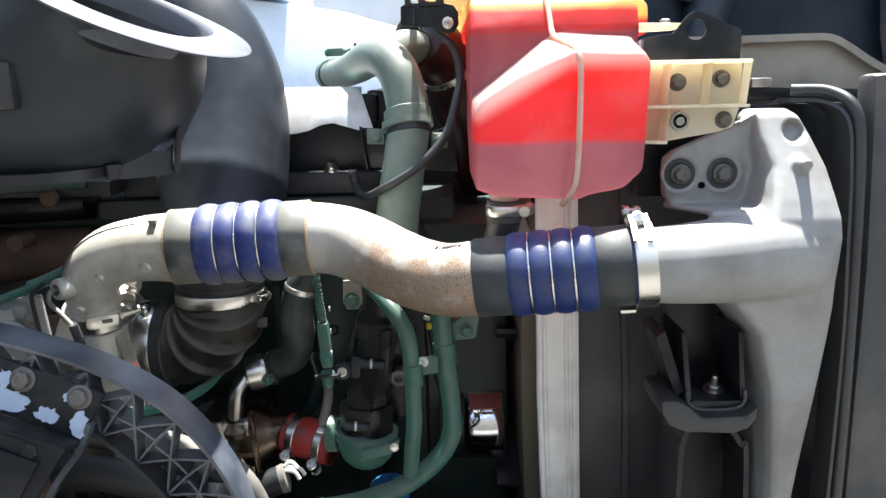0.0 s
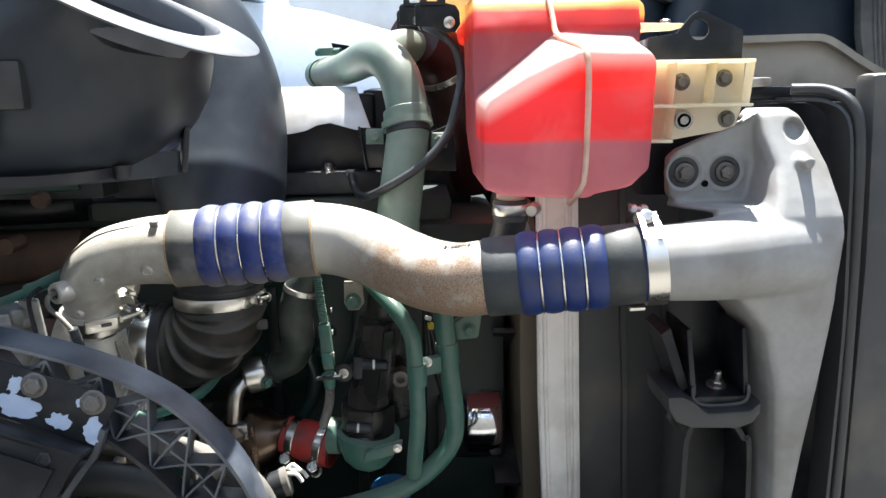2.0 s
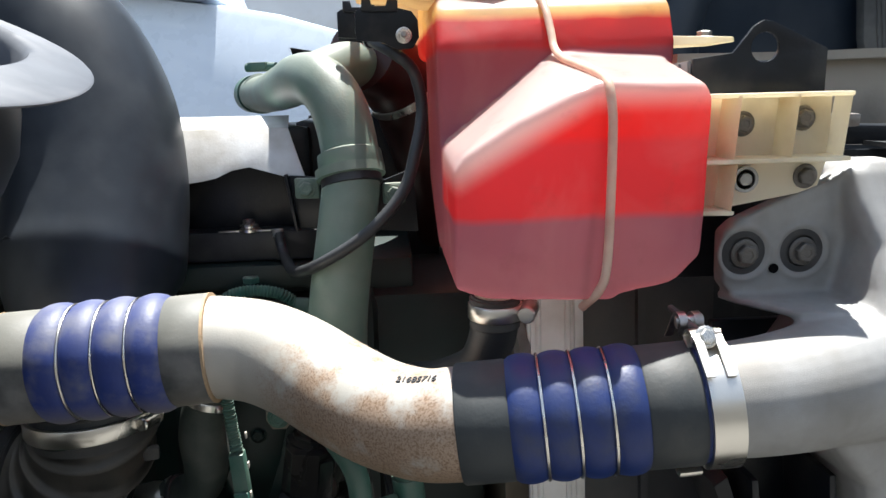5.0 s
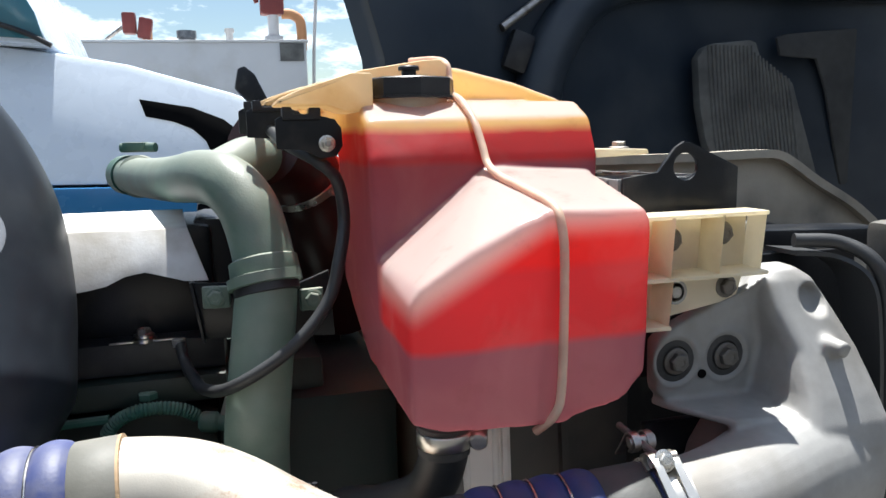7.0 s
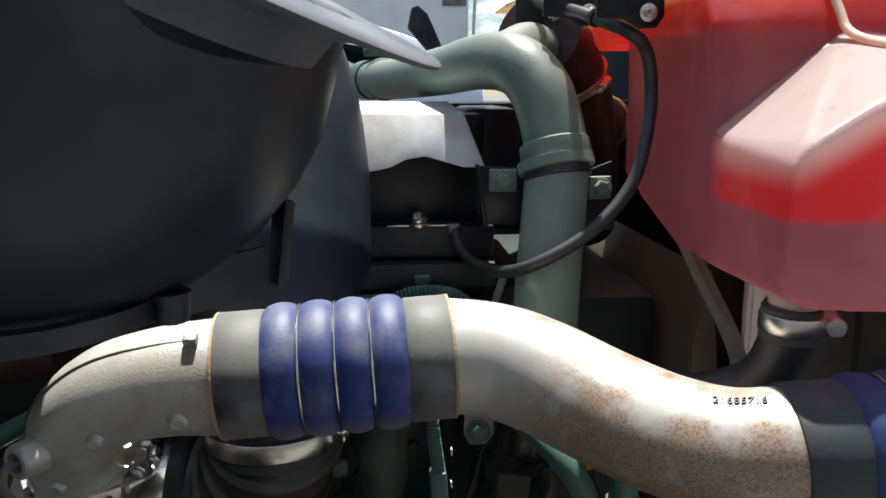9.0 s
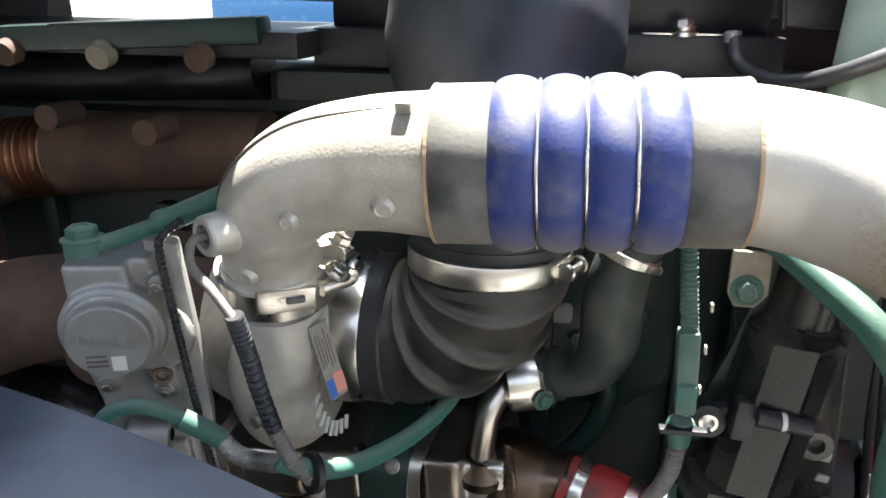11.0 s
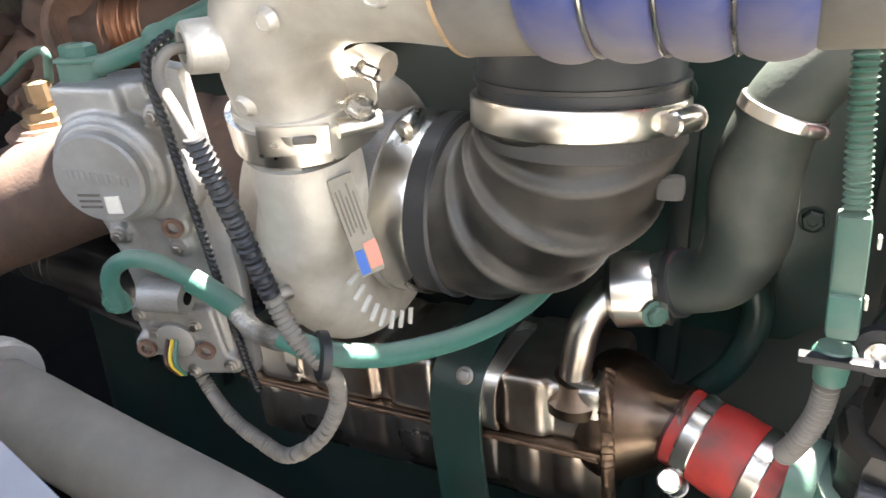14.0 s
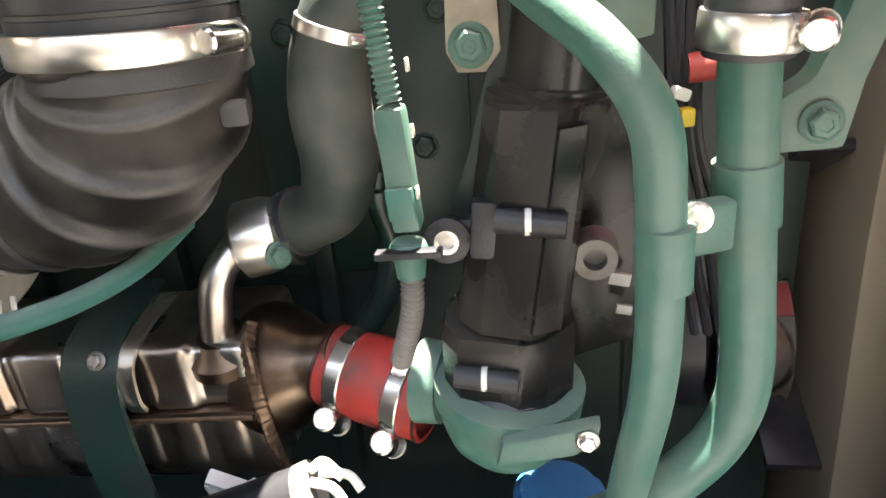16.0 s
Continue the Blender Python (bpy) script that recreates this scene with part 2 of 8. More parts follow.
def rusty_alu():
    # bare aluminised pipe with a cloud of orange rust and dark pits
    m = mat("rust_flecked_aluminised_pipe", (0.40, 0.38, 0.345), 0.46, 0.25, 0.08, 60, 0.06, 500, (0.50, 0.46, 0.40), 0.25, 9)
    n, l = m.node_tree.nodes, m.node_tree.links
    b = n["Principled BSDF"]
    src = b.inputs["Base Color"].links[0].from_socket
    tc = n.new("ShaderNodeTexCoord")
    big, fine, sep = n.new("ShaderNodeTexNoise"), n.new("ShaderNodeTexNoise"), n.new("ShaderNodeSeparateXYZ")
    big.inputs["Scale"].default_value, fine.inputs["Scale"].default_value = 26, 430
    big.inputs["Detail"].default_value, fine.inputs["Detail"].default_value = 10, 9
    big.inputs["Roughness"].default_value, fine.inputs["Roughness"].default_value = 0.66, 0.72
    l.new(tc.outputs["Object"], big.inputs["Vector"])
    l.new(tc.outputs["Object"], fine.inputs["Vector"])
    l.new(tc.outputs["Object"], sep.inputs["Vector"])
    # the rust lies on the middle and lower run of the pipe, past its first bend
    def span(src, lo, hi, top=1.0):
        r = n.new("ShaderNodeMapRange")
        r.inputs["From Min"].default_value, r.inputs["From Max"].default_value, r.inputs["To Max"].default_value = lo, hi, top
        l.new(src, r.inputs["Value"])
        return r.outputs["Result"]

    def calc(op, p, q):
        k = n.new("ShaderNodeMath")
        k.operation = op
        for i, v in enumerate((p, q)):
            if isinstance(v, float):
                k.inputs[i].default_value = v
            else:
                l.new(v, k.inputs[i])
        return k.outputs[0]

    def over(under, factor, col):
        x = n.new("ShaderNodeMix")
        x.data_type = "RGBA"
        l.new(factor, x.inputs["Factor"])
        l.new(under, x.inputs["A"])
        x.inputs["B"].default_value = (*col, 1)
        return x.outputs["Result"]

    low = span(sep.outputs["Z"], 1.412, 1.345, 0.22)
    area = calc("MULTIPLY", span(calc("ADD", big.outputs["Fac"], low), 0.50, 0.68), span(sep.outputs["X"], -0.165, -0.105))
    soft = over(src, calc("MULTIPLY", area, 0.72), (0.30, 0.185, 0.11))
    specks = calc("MULTIPLY", span(fine.outputs["Fac"], 0.47, 0.60, 0.85), area)
    dark = over(soft, specks, (0.15, 0.088, 0.05))
    dots = calc("MULTIPLY", span(fine.outputs["Fac"], 0.60, 0.72, 0.35), span(big.outputs["Fac"], 0.35, 0.6))
    l.new(over(dark, dots, (0.20, 0.14, 0.09)), b.inputs["Base Color"])
    return m


def coolant_plastic():
    # milky tank wall: pale where there is air behind it, red where there is coolant
    m = bpy.data.materials.new("milky_tank_with_coolant")
    m.use_nodes = True
    n, l = m.node_tree.nodes, m.node_tree.links
    b = n["Principled BSDF"]
    tc, sep, no = n.new("ShaderNodeTexCoord"), n.new("ShaderNodeSeparateXYZ"), n.new("ShaderNodeTexNoise")
    no.inputs["Scale"].default_value, no.inputs["Detail"].default_value = 14, 5
    l.new(tc.outputs["Object"], sep.inputs["Vector"])
    l.new(tc.outputs["Object"], no.inputs["Vector"])
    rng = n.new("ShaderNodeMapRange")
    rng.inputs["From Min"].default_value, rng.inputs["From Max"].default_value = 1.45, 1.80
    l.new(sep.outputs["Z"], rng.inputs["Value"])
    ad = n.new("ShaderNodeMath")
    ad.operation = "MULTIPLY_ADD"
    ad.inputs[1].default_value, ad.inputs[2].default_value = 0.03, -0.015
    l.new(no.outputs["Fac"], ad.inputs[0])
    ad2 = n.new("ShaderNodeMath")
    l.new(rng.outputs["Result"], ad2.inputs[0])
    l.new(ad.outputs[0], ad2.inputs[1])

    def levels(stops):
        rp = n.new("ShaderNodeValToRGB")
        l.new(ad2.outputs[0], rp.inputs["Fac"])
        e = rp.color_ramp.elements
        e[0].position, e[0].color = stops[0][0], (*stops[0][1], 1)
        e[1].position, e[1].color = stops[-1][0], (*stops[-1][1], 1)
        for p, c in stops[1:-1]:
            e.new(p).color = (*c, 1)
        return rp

    # forward chamber and main body each take their own colour bands by height
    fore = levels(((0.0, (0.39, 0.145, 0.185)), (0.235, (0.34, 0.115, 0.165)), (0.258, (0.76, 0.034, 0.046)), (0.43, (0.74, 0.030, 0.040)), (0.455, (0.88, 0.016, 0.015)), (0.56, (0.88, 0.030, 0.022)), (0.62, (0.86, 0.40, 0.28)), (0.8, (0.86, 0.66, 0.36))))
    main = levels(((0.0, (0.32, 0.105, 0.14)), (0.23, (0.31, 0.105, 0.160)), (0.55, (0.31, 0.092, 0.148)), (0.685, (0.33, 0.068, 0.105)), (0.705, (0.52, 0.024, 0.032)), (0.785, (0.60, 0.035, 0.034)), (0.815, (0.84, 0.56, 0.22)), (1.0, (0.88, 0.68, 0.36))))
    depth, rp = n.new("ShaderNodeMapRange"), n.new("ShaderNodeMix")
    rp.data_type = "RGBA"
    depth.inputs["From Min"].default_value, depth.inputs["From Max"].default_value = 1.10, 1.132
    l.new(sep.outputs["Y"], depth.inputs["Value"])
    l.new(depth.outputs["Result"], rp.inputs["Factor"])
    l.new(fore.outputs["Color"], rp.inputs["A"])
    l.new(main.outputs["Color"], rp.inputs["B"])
    # pale band on the forward chamber's sloping shoulder: light through the wall, painted in
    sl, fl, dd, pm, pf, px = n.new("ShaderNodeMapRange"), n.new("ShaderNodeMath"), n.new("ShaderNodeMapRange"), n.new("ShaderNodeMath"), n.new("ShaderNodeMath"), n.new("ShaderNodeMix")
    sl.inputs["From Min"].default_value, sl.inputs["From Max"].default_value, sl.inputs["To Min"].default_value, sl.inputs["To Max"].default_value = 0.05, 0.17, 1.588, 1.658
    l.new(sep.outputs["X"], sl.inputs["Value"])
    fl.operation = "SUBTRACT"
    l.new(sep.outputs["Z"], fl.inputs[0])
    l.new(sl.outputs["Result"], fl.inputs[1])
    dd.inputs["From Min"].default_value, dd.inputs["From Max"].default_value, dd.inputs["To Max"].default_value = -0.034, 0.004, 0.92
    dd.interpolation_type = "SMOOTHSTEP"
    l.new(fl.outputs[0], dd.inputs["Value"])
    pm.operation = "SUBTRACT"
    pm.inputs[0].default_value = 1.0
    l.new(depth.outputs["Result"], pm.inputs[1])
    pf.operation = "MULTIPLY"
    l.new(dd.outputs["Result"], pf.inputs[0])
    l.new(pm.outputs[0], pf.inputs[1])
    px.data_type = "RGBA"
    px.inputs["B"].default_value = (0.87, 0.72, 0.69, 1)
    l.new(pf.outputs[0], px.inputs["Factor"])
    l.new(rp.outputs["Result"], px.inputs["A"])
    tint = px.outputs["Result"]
    mk, mp, mm = n.new("ShaderNodeTexNoise"), n.new("ShaderNodeMapRange"), n.new("ShaderNodeMix")
    mk.inputs["Scale"].default_value, mk.inputs["Detail"].default_value, mk.inputs["Distortion"].default_value = 9, 4, 0.6
    l.new(tc.outputs["Object"], mk.inputs["Vector"])
    l.new(mk.outputs["Fac"], mp.inputs["Value"])
    mp.inputs["From Min"].default_value, mp.inputs["From Max"].default_value, mp.inputs["To Max"].default_value = 0.48, 0.78, 0.24
    mm.data_type = "RGBA"
    mm.inputs["B"].default_value = (0.66, 0.38, 0.40, 1)
    l.new(mp.outputs["Result"], mm.inputs["Factor"])
    l.new(tint, mm.inputs["A"])
    tint = mm.outputs["Result"]
    # outer skin: milky, so that direct light washes it out towards white
    sk = n.new("ShaderNodeMix")
    sk.data_type = "RGBA"
    sk.inputs["Factor"].default_value = 0.06
    sk.inputs["B"].default_value = (0.80, 0.70, 0.74, 1)
    l.new(tint, sk.inputs["A"])
    # upward faces painted sunlit-pale, and have air behind them, with smudges of grime
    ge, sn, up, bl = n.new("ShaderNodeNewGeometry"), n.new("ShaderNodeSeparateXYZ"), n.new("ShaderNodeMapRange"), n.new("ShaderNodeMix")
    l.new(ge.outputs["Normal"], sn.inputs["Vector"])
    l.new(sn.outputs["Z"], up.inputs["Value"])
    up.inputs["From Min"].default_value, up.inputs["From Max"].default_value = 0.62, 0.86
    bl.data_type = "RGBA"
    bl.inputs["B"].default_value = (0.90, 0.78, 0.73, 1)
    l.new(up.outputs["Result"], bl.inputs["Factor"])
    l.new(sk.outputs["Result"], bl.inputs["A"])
    gr, gp_, gx = n.new("ShaderNodeTexNoise"), n.new("ShaderNodeValToRGB"), n.new("ShaderNodeMix")
    gr.inputs["Scale"].default_value, gr.inputs["Detail"].default_value, gr.inputs["Roughness"].default_value = 26, 9, 0.68
    l.new(tc.outputs["Object"], gr.inputs["Vector"])
    l.new(gr.outputs["Fac"], gp_.inputs["Fac"])
    gp_.color_ramp.elements[0].position, gp_.color_ramp.elements[1].position = 0.56, 0.78
    gp_.color_ramp.elements[1].color = (0.6, 0.6, 0.6, 1)
    gx.data_type = "RGBA"
    gx.inputs["B"].default_value = (0.20, 0.11, 0.09, 1)
    l.new(gp_.outputs["Color"], gx.inputs["Factor"])
    l.new(bl.outputs["Result"], gx.inputs["A"])
    l.new(gx.outputs["Result"], b.inputs["Base Color"])
    b.inputs["Roughness"].default_value = 0.25
    tr, mx, cl, m2 = n.new("ShaderNodeBsdfTranslucent"), n.new("ShaderNodeMixShader"), n.new("ShaderNodeBsdfTransparent"), n.new("ShaderNodeMixShader")
    # same painted paling in what the upward faces let through
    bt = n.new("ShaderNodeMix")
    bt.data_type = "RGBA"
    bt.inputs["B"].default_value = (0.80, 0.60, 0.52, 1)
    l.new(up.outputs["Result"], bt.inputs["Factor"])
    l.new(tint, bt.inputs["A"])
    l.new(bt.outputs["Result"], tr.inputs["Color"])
    l.new(tint, cl.inputs["Color"])
    mx.inputs["Fac"].default_value, m2.inputs["Fac"].default_value = 0.60, 0.12
    l.new(b.outputs["BSDF"], mx.inputs[1])
    l.new(tr.outputs["BSDF"], mx.inputs[2])
    l.new(mx.outputs["Shader"], m2.inputs[1])
    l.new(cl.outputs["BSDF"], m2.inputs[2])
    l.new(m2.outputs["Shader"], n["Material Output"].inputs["Surface"])
    return m


def dust_and_sun(m, col, lo, hi, amount, ragged=0.3, scale=30):
    # tone by the way a face points: settled dust and painted sunlit tops, with a ragged border
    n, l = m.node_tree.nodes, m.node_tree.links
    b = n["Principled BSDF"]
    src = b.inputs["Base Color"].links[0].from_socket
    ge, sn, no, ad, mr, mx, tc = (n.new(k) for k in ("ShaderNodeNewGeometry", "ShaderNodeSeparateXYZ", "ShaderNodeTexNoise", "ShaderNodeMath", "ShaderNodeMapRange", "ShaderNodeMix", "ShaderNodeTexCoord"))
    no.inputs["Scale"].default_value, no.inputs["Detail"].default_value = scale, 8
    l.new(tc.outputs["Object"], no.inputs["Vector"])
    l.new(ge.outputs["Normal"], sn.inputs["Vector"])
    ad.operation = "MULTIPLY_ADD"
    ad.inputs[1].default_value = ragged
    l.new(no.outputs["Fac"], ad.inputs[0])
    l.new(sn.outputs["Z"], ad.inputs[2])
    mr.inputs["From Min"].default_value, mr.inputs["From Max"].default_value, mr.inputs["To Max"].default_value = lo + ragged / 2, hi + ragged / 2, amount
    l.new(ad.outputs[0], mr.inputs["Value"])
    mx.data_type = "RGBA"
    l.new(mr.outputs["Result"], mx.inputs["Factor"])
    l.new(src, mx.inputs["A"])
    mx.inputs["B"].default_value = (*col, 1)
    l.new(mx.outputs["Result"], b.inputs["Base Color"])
    b.inputs["Diffuse Roughness"].default_value = 0.8


# upper half of the first hose's cuffs and bellows: sunlit side put into the colour
dust_and_sun(M["cuff_dusty_lit"], (0.25, 0.245, 0.215), 0.27, 0.42, 0.65, 0.14)
dust_and_sun(M["blue_dusty_lit"], (0.20, 0.215, 0.33), 0.3, 1.0, 0.45, 0.45)
dust_and_sun(M["blue_dusty_lit"], (0.21, 0.185, 0.15), -0.35, -0.95, 0.75, 0.5)
dust_and_sun(M["cuff_dusty_lit"], (0.19, 0.17, 0.145), -0.3, -0.9, 0.7, 0.5)
dust_and_sun(M["cuff"], (0.13, 0.13, 0.125), 0.3, 1.0, 0.18, 0.3)
dust_and_sun(M["blue"], (0.14, 0.16, 0.28), 0.4, 1.0, 0.10, 0.35)
# green pipes: sunlit sage tops painted over the teal, together with dust
dust_and_sun(M["green_pale"], (0.37, 0.385, 0.32), -0.05, 0.9, 0.75, 0.4)
dust_and_sun(M["green"], (0.24, 0.27, 0.22), 0.35, 1.0, 0.35, 0.4)
dust_and_sun(M["green_hose"], (0.22, 0.27, 0.22), 0.3, 0.95, 0.5, 0.3)
dust_and_sun(M["rubber"], (0.17, 0.16, 0.145), 0.2, 0.9, 0.5, 0.4)
dust_and_sun(M["filter"], (0.09, 0.082, 0.07), 0.5, 1.0, 0.2, 0.4)
dust_and_sun(M["rubber_fold"], (0.20, 0.185, 0.16), 0.2, 0.9, 0.4, 0.5)


def pale_crests(m, col, lo, hi):
    # paler tone on the crests
    n, l = m.node_tree.nodes, m.node_tree.links
    b = n["Principled BSDF"]
    src = b.inputs["Base Color"].links[0].from_socket
    ge, mr, mx = n.new("ShaderNodeNewGeometry"), n.new("ShaderNodeMapRange"), n.new("ShaderNodeMix")
    l.new(ge.outputs["Pointiness"], mr.inputs["Value"])
    mr.inputs["From Min"].default_value, mr.inputs["From Max"].default_value, mr.inputs["To Max"].default_value = lo, hi, 0.8
    mx.data_type = "RGBA"
    l.new(mr.outputs["Result"], mx.inputs["Factor"])
    l.new(src, mx.inputs["A"])
    mx.inputs["B"].default_value = (*col, 1)
    l.new(mx.outputs["Result"], b.inputs["Base Color"])


pale_crests(M["rubber_fold"], (0.15, 0.138, 0.12), 0.51, 0.60)



def lit_through(m, col, share):
    # thin moulded nylon that lets light through
    n, l = m.node_tree.nodes, m.node_tree.links
    tr, mx = n.new("ShaderNodeBsdfTranslucent"), n.new("ShaderNodeMixShader")
    tr.inputs["Color"].default_value = (*col, 1)
    mx.inputs["Fac"].default_value = share
    l.new(n["Principled BSDF"].outputs["BSDF"], mx.inputs[1])
    l.new(tr.outputs["BSDF"], mx.inputs[2])
    l.new(mx.outputs["Shader"], n["Material Output"].inputs["Surface"])


for k, v in (("void", 0.04), ("lip", 0.2), ("black_pt", 0.3), ("plastic_gy", 0.75), ("plastic_gl", 0.30), ("plastic", 0.36), ("soot", 0.25), ("filter", 0.38), ("rubber_fold", 0.5)):
    M[k].node_tree.nodes["Principled BSDF"].inputs["Specular IOR Level"].default_value = v
lit_through(M["amber"], (0.88, 0.70, 0.44), 0.4)
lit_through(M["ivory"], (0.92, 0.84, 0.66), 0.45)
M["alu_rust"] = rusty_alu()
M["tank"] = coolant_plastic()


def seam_plastic():
    m = mat("pale_moulded_seam", (0.78, 0.64, 0.50), 0.4, 0.0, 0.2, 60, 0.1, 300, (0.50, 0.38, 0.30), 0.35, 25)
    n, l = m.node_tree.nodes, m.node_tree.links
    tr, mx = n.new("ShaderNodeBsdfTranslucent"), n.new("ShaderNodeMixShader")
    tr.inputs["Color"].default_value = (0.85, 0.55, 0.46, 1)
    mx.inputs["Fac"].default_value = 0.42
    l.new(n["Principled BSDF"].outputs["BSDF"], mx.inputs[1])
    l.new(tr.outputs["BSDF"], mx.inputs[2])
    l.new(mx.outputs["Shader"], n["Material Output"].inputs["Surface"])
    return m


M["seam"] = seam_plastic()


# ---- builders ----
def part(name, bm, material, parent=None, label="", flat=0.6):
    bmesh.ops.recalc_face_normals(bm, faces=bm.faces)
    for f in bm.faces:
        f.smooth = True
    for ed in bm.edges:
        if len(ed.link_faces) == 2 and ed.calc_face_angle(0) > flat:
            ed.smooth = False
    me = bpy.data.meshes.new(name)
    bm.to_mesh(me)
    bm.free()
    me.materials.append(M[material] if isinstance(material, str) else material)
    ob = new(name, me)
    if parent:
        ob.parent = parent
        base = parent.location if parent.parent is None else Vector()
        ob.matrix_parent_inverse = Matrix.Translation(-base)
    if label:
        ob["label"] = label
    return ob


def thing(name, at, label, category, group="", kind=""):
    ob = new(name)
    ob.empty_display_size = 0.02
    ob.location = at
    return tagged(ob, label, category, group, kind)


def spline(pts, res=8):
    p = [Vector(q) for q in pts]
    p = [2 * p[0] - p[1]] + p + [2 * p[-1] - p[-2]]
    out = []
    for i in range(1, len(p) - 2):
        for k in range(res):
            u = k / res
            a, b, c, d = p[i - 1], p[i], p[i + 1], p[i + 2]
            out.append(0.5 * (2 * b + (c - a) * u + (2 * a - 5 * b + 4 * c - d) * u * u + (3 * b - a - 3 * c + d) * u ** 3))
    return out + [p[-2]]


def sweep(bm, pts, r, n=18, res=8, cap=True, raw=False):
    """A round bar or pipe along a smooth path. r: a radius, or a function of the metres gone, their share and the angle."""
    c = [Vector(q) for q in pts] if raw else spline(pts, res)
    tot, run = sum((b - a).length for a, b in zip(c, c[1:])), 0.0
    up, rings = None, []
    for i, p in enumerate(c):
        t = (c[min(i + 1, len(c) - 1)] - c[max(i - 1, 0)]).normalized()
        if i:
            run += (p - c[i - 1]).length
        if up is None:
            up = t.orthogonal().normalized() if abs(t.z) > 0.9 else Vector((0, 0, 1))
        up = (up - t * up.dot(t)).normalized()
        side = t.cross(up)
        ring = []
        for k in range(n):
            a = 2 * math.pi * k / n
            rr = r(run, run / tot, a) if callable(r) else r
            ring.append(bm.verts.new(p + (up * math.cos(a) + side * math.sin(a)) * rr))
        rings.append(ring)
    for a, b in zip(rings, rings[1:]):
        for k in range(n):
            bm.faces.new((a[k], a[(k + 1) % n], b[(k + 1) % n], b[k]))
    if cap:
        bm.faces.new(rings[0][::-1])
        bm.faces.new(rings[-1])
    return bm


def tube(pts, r, n=18, res=8, cap=True, raw=False):
    return sweep(bmesh.new(), pts, r, n, res, cap, raw)


def lathe(bm, at, way, prof, n=28):
    """Turned body: (metres along way, radius) rows."""
    way = Vector(way).normalized()
    return sweep_rows(bm, [(Vector(at) + way * h, r) for h, r in prof], way, n)


def sweep_rows(bm, rows, way, n):
    u = way.orthogonal().normalized()
    v = way.cross(u)
    rings = [[bm.verts.new(p + (u * math.cos(2 * math.pi * k / n) + v * math.sin(2 * math.pi * k / n)) * max(r, 1e-5)) for k in range(n)] for p, r in rows]
    for a, b in zip(rings, rings[1:]):
        for k in range(n):
            bm.faces.new((a[k], a[(k + 1) % n], b[(k + 1) % n], b[k]))
    bm.faces.new(rings[0][::-1])
    bm.faces.new(rings[-1])
    return bm


def turned(at, way, prof, n=28):
    return lathe(bmesh.new(), at, way, prof, n)


def block(bm, c, s, rot=(0, 0, 0), bevel=0.003, seg=2):
    r = bmesh.ops.create_cube(bm, size=1.0, matrix=pose(*c, *rot) @ Matrix.Diagonal((*s, 1)))
    if bevel:
        ed = list({e for v in r["verts"] for e in v.link_edges})
        bmesh.ops.bevel(bm, geom=ed, offset=bevel, segments=seg, affect="EDGES", profile=0.6)
    return bm


def box(c, s, rot=(0, 0, 0), bevel=0.003, seg=2):
    return block(bmesh.new(), c, s, rot, bevel, seg)


def plate(outline, y0, y1, holes=(), bevel=0.0015, m=None, bm=None):
    """A sheet or block with an outline in x and z, from y0 to y1, with round holes (x, z, radius)."""
    own = bmesh.new()
    loops = [[(x, z) for x, z in outline]]
    for x, z, r in holes:
        loops.append([(x + r * math.cos(2 * math.pi * k / 20), z + r * math.sin(2 * math.pi * k / 20)) for k in range(20)])
    edges = []
    for lp in loops:
        vs = [own.verts.new((x, y0, z)) for x, z in lp]
        edges += [own.edges.new((vs[i], vs[(i + 1) % len(vs)])) for i in range(len(vs))]
    if holes:
        bmesh.ops.triangle_fill(own, edges=edges, use_beauty=True, use_dissolve=False)
    else:
        own.faces.new(list(own.verts))
    top = bmesh.ops.extrude_face_region(own, geom=list(own.faces))
    bmesh.ops.translate(own, verts=[v for v in top["geom"] if isinstance(v, bmesh.types.BMVert)], vec=(0, y1 - y0, 0))
    bmesh.ops.recalc_face_normals(own, faces=own.faces)
    if bevel:
        sharp = [e for e in own.edges if len(e.link_faces) == 2 and e.calc_face_angle(0) > 0.5]
        bmesh.ops.bevel(own, geom=sharp, offset=bevel, segments=2, affect="EDGES", profile=0.6)
    if m:
        own.transform(m)
    if bm is None:
        return own
    me = bpy.data.meshes.new("tmp")
    own.to_mesh(me)
    own.free()
    bm.from_mesh(me)
    bpy.data.meshes.remove(me)
    return bm


def strip(pts, width, thick, way=(0, 1, 0)):
    """A flat bar bent along a path; its width lies along way."""
    c = spline(pts, 8)
    w = Vector(way).normalized()
    bm, rings = bmesh.new(), []
    for i, p in enumerate(c):
        t = (c[min(i + 1, len(c) - 1)] - c[max(i - 1, 0)]).normalized()
        nrm = t.cross(w).normalized()
        rings.append([bm.verts.new(p + w * a * width / 2 + nrm * b * thick / 2) for a, b in ((-1, -1), (1, -1), (1, 1), (-1, 1))])
    for a, b in zip(rings, rings[1:]):
        for k in range(4):
            bm.faces.new((a[k], a[(k + 1) % 4], b[(k + 1) % 4], b[k]))
    bm.faces.new(rings[0][::-1])
    bm.faces.new(rings[-1])
    return bm


def loft(bm, rings, cap0=False, cap1=False):
    rv = [[bm.verts.new(q) for q in r] for r in rings]
    n = len(rv[0])
    for a, b in zip(rv, rv[1:]):
        for k in range(n):
            bm.faces.new((a[k], a[(k + 1) % n], b[(k + 1) % n], b[k]))
    if cap0:
        bm.faces.new(rv[0][::-1])
    if cap1:
        bm.faces.new(rv[-1])
    return bm


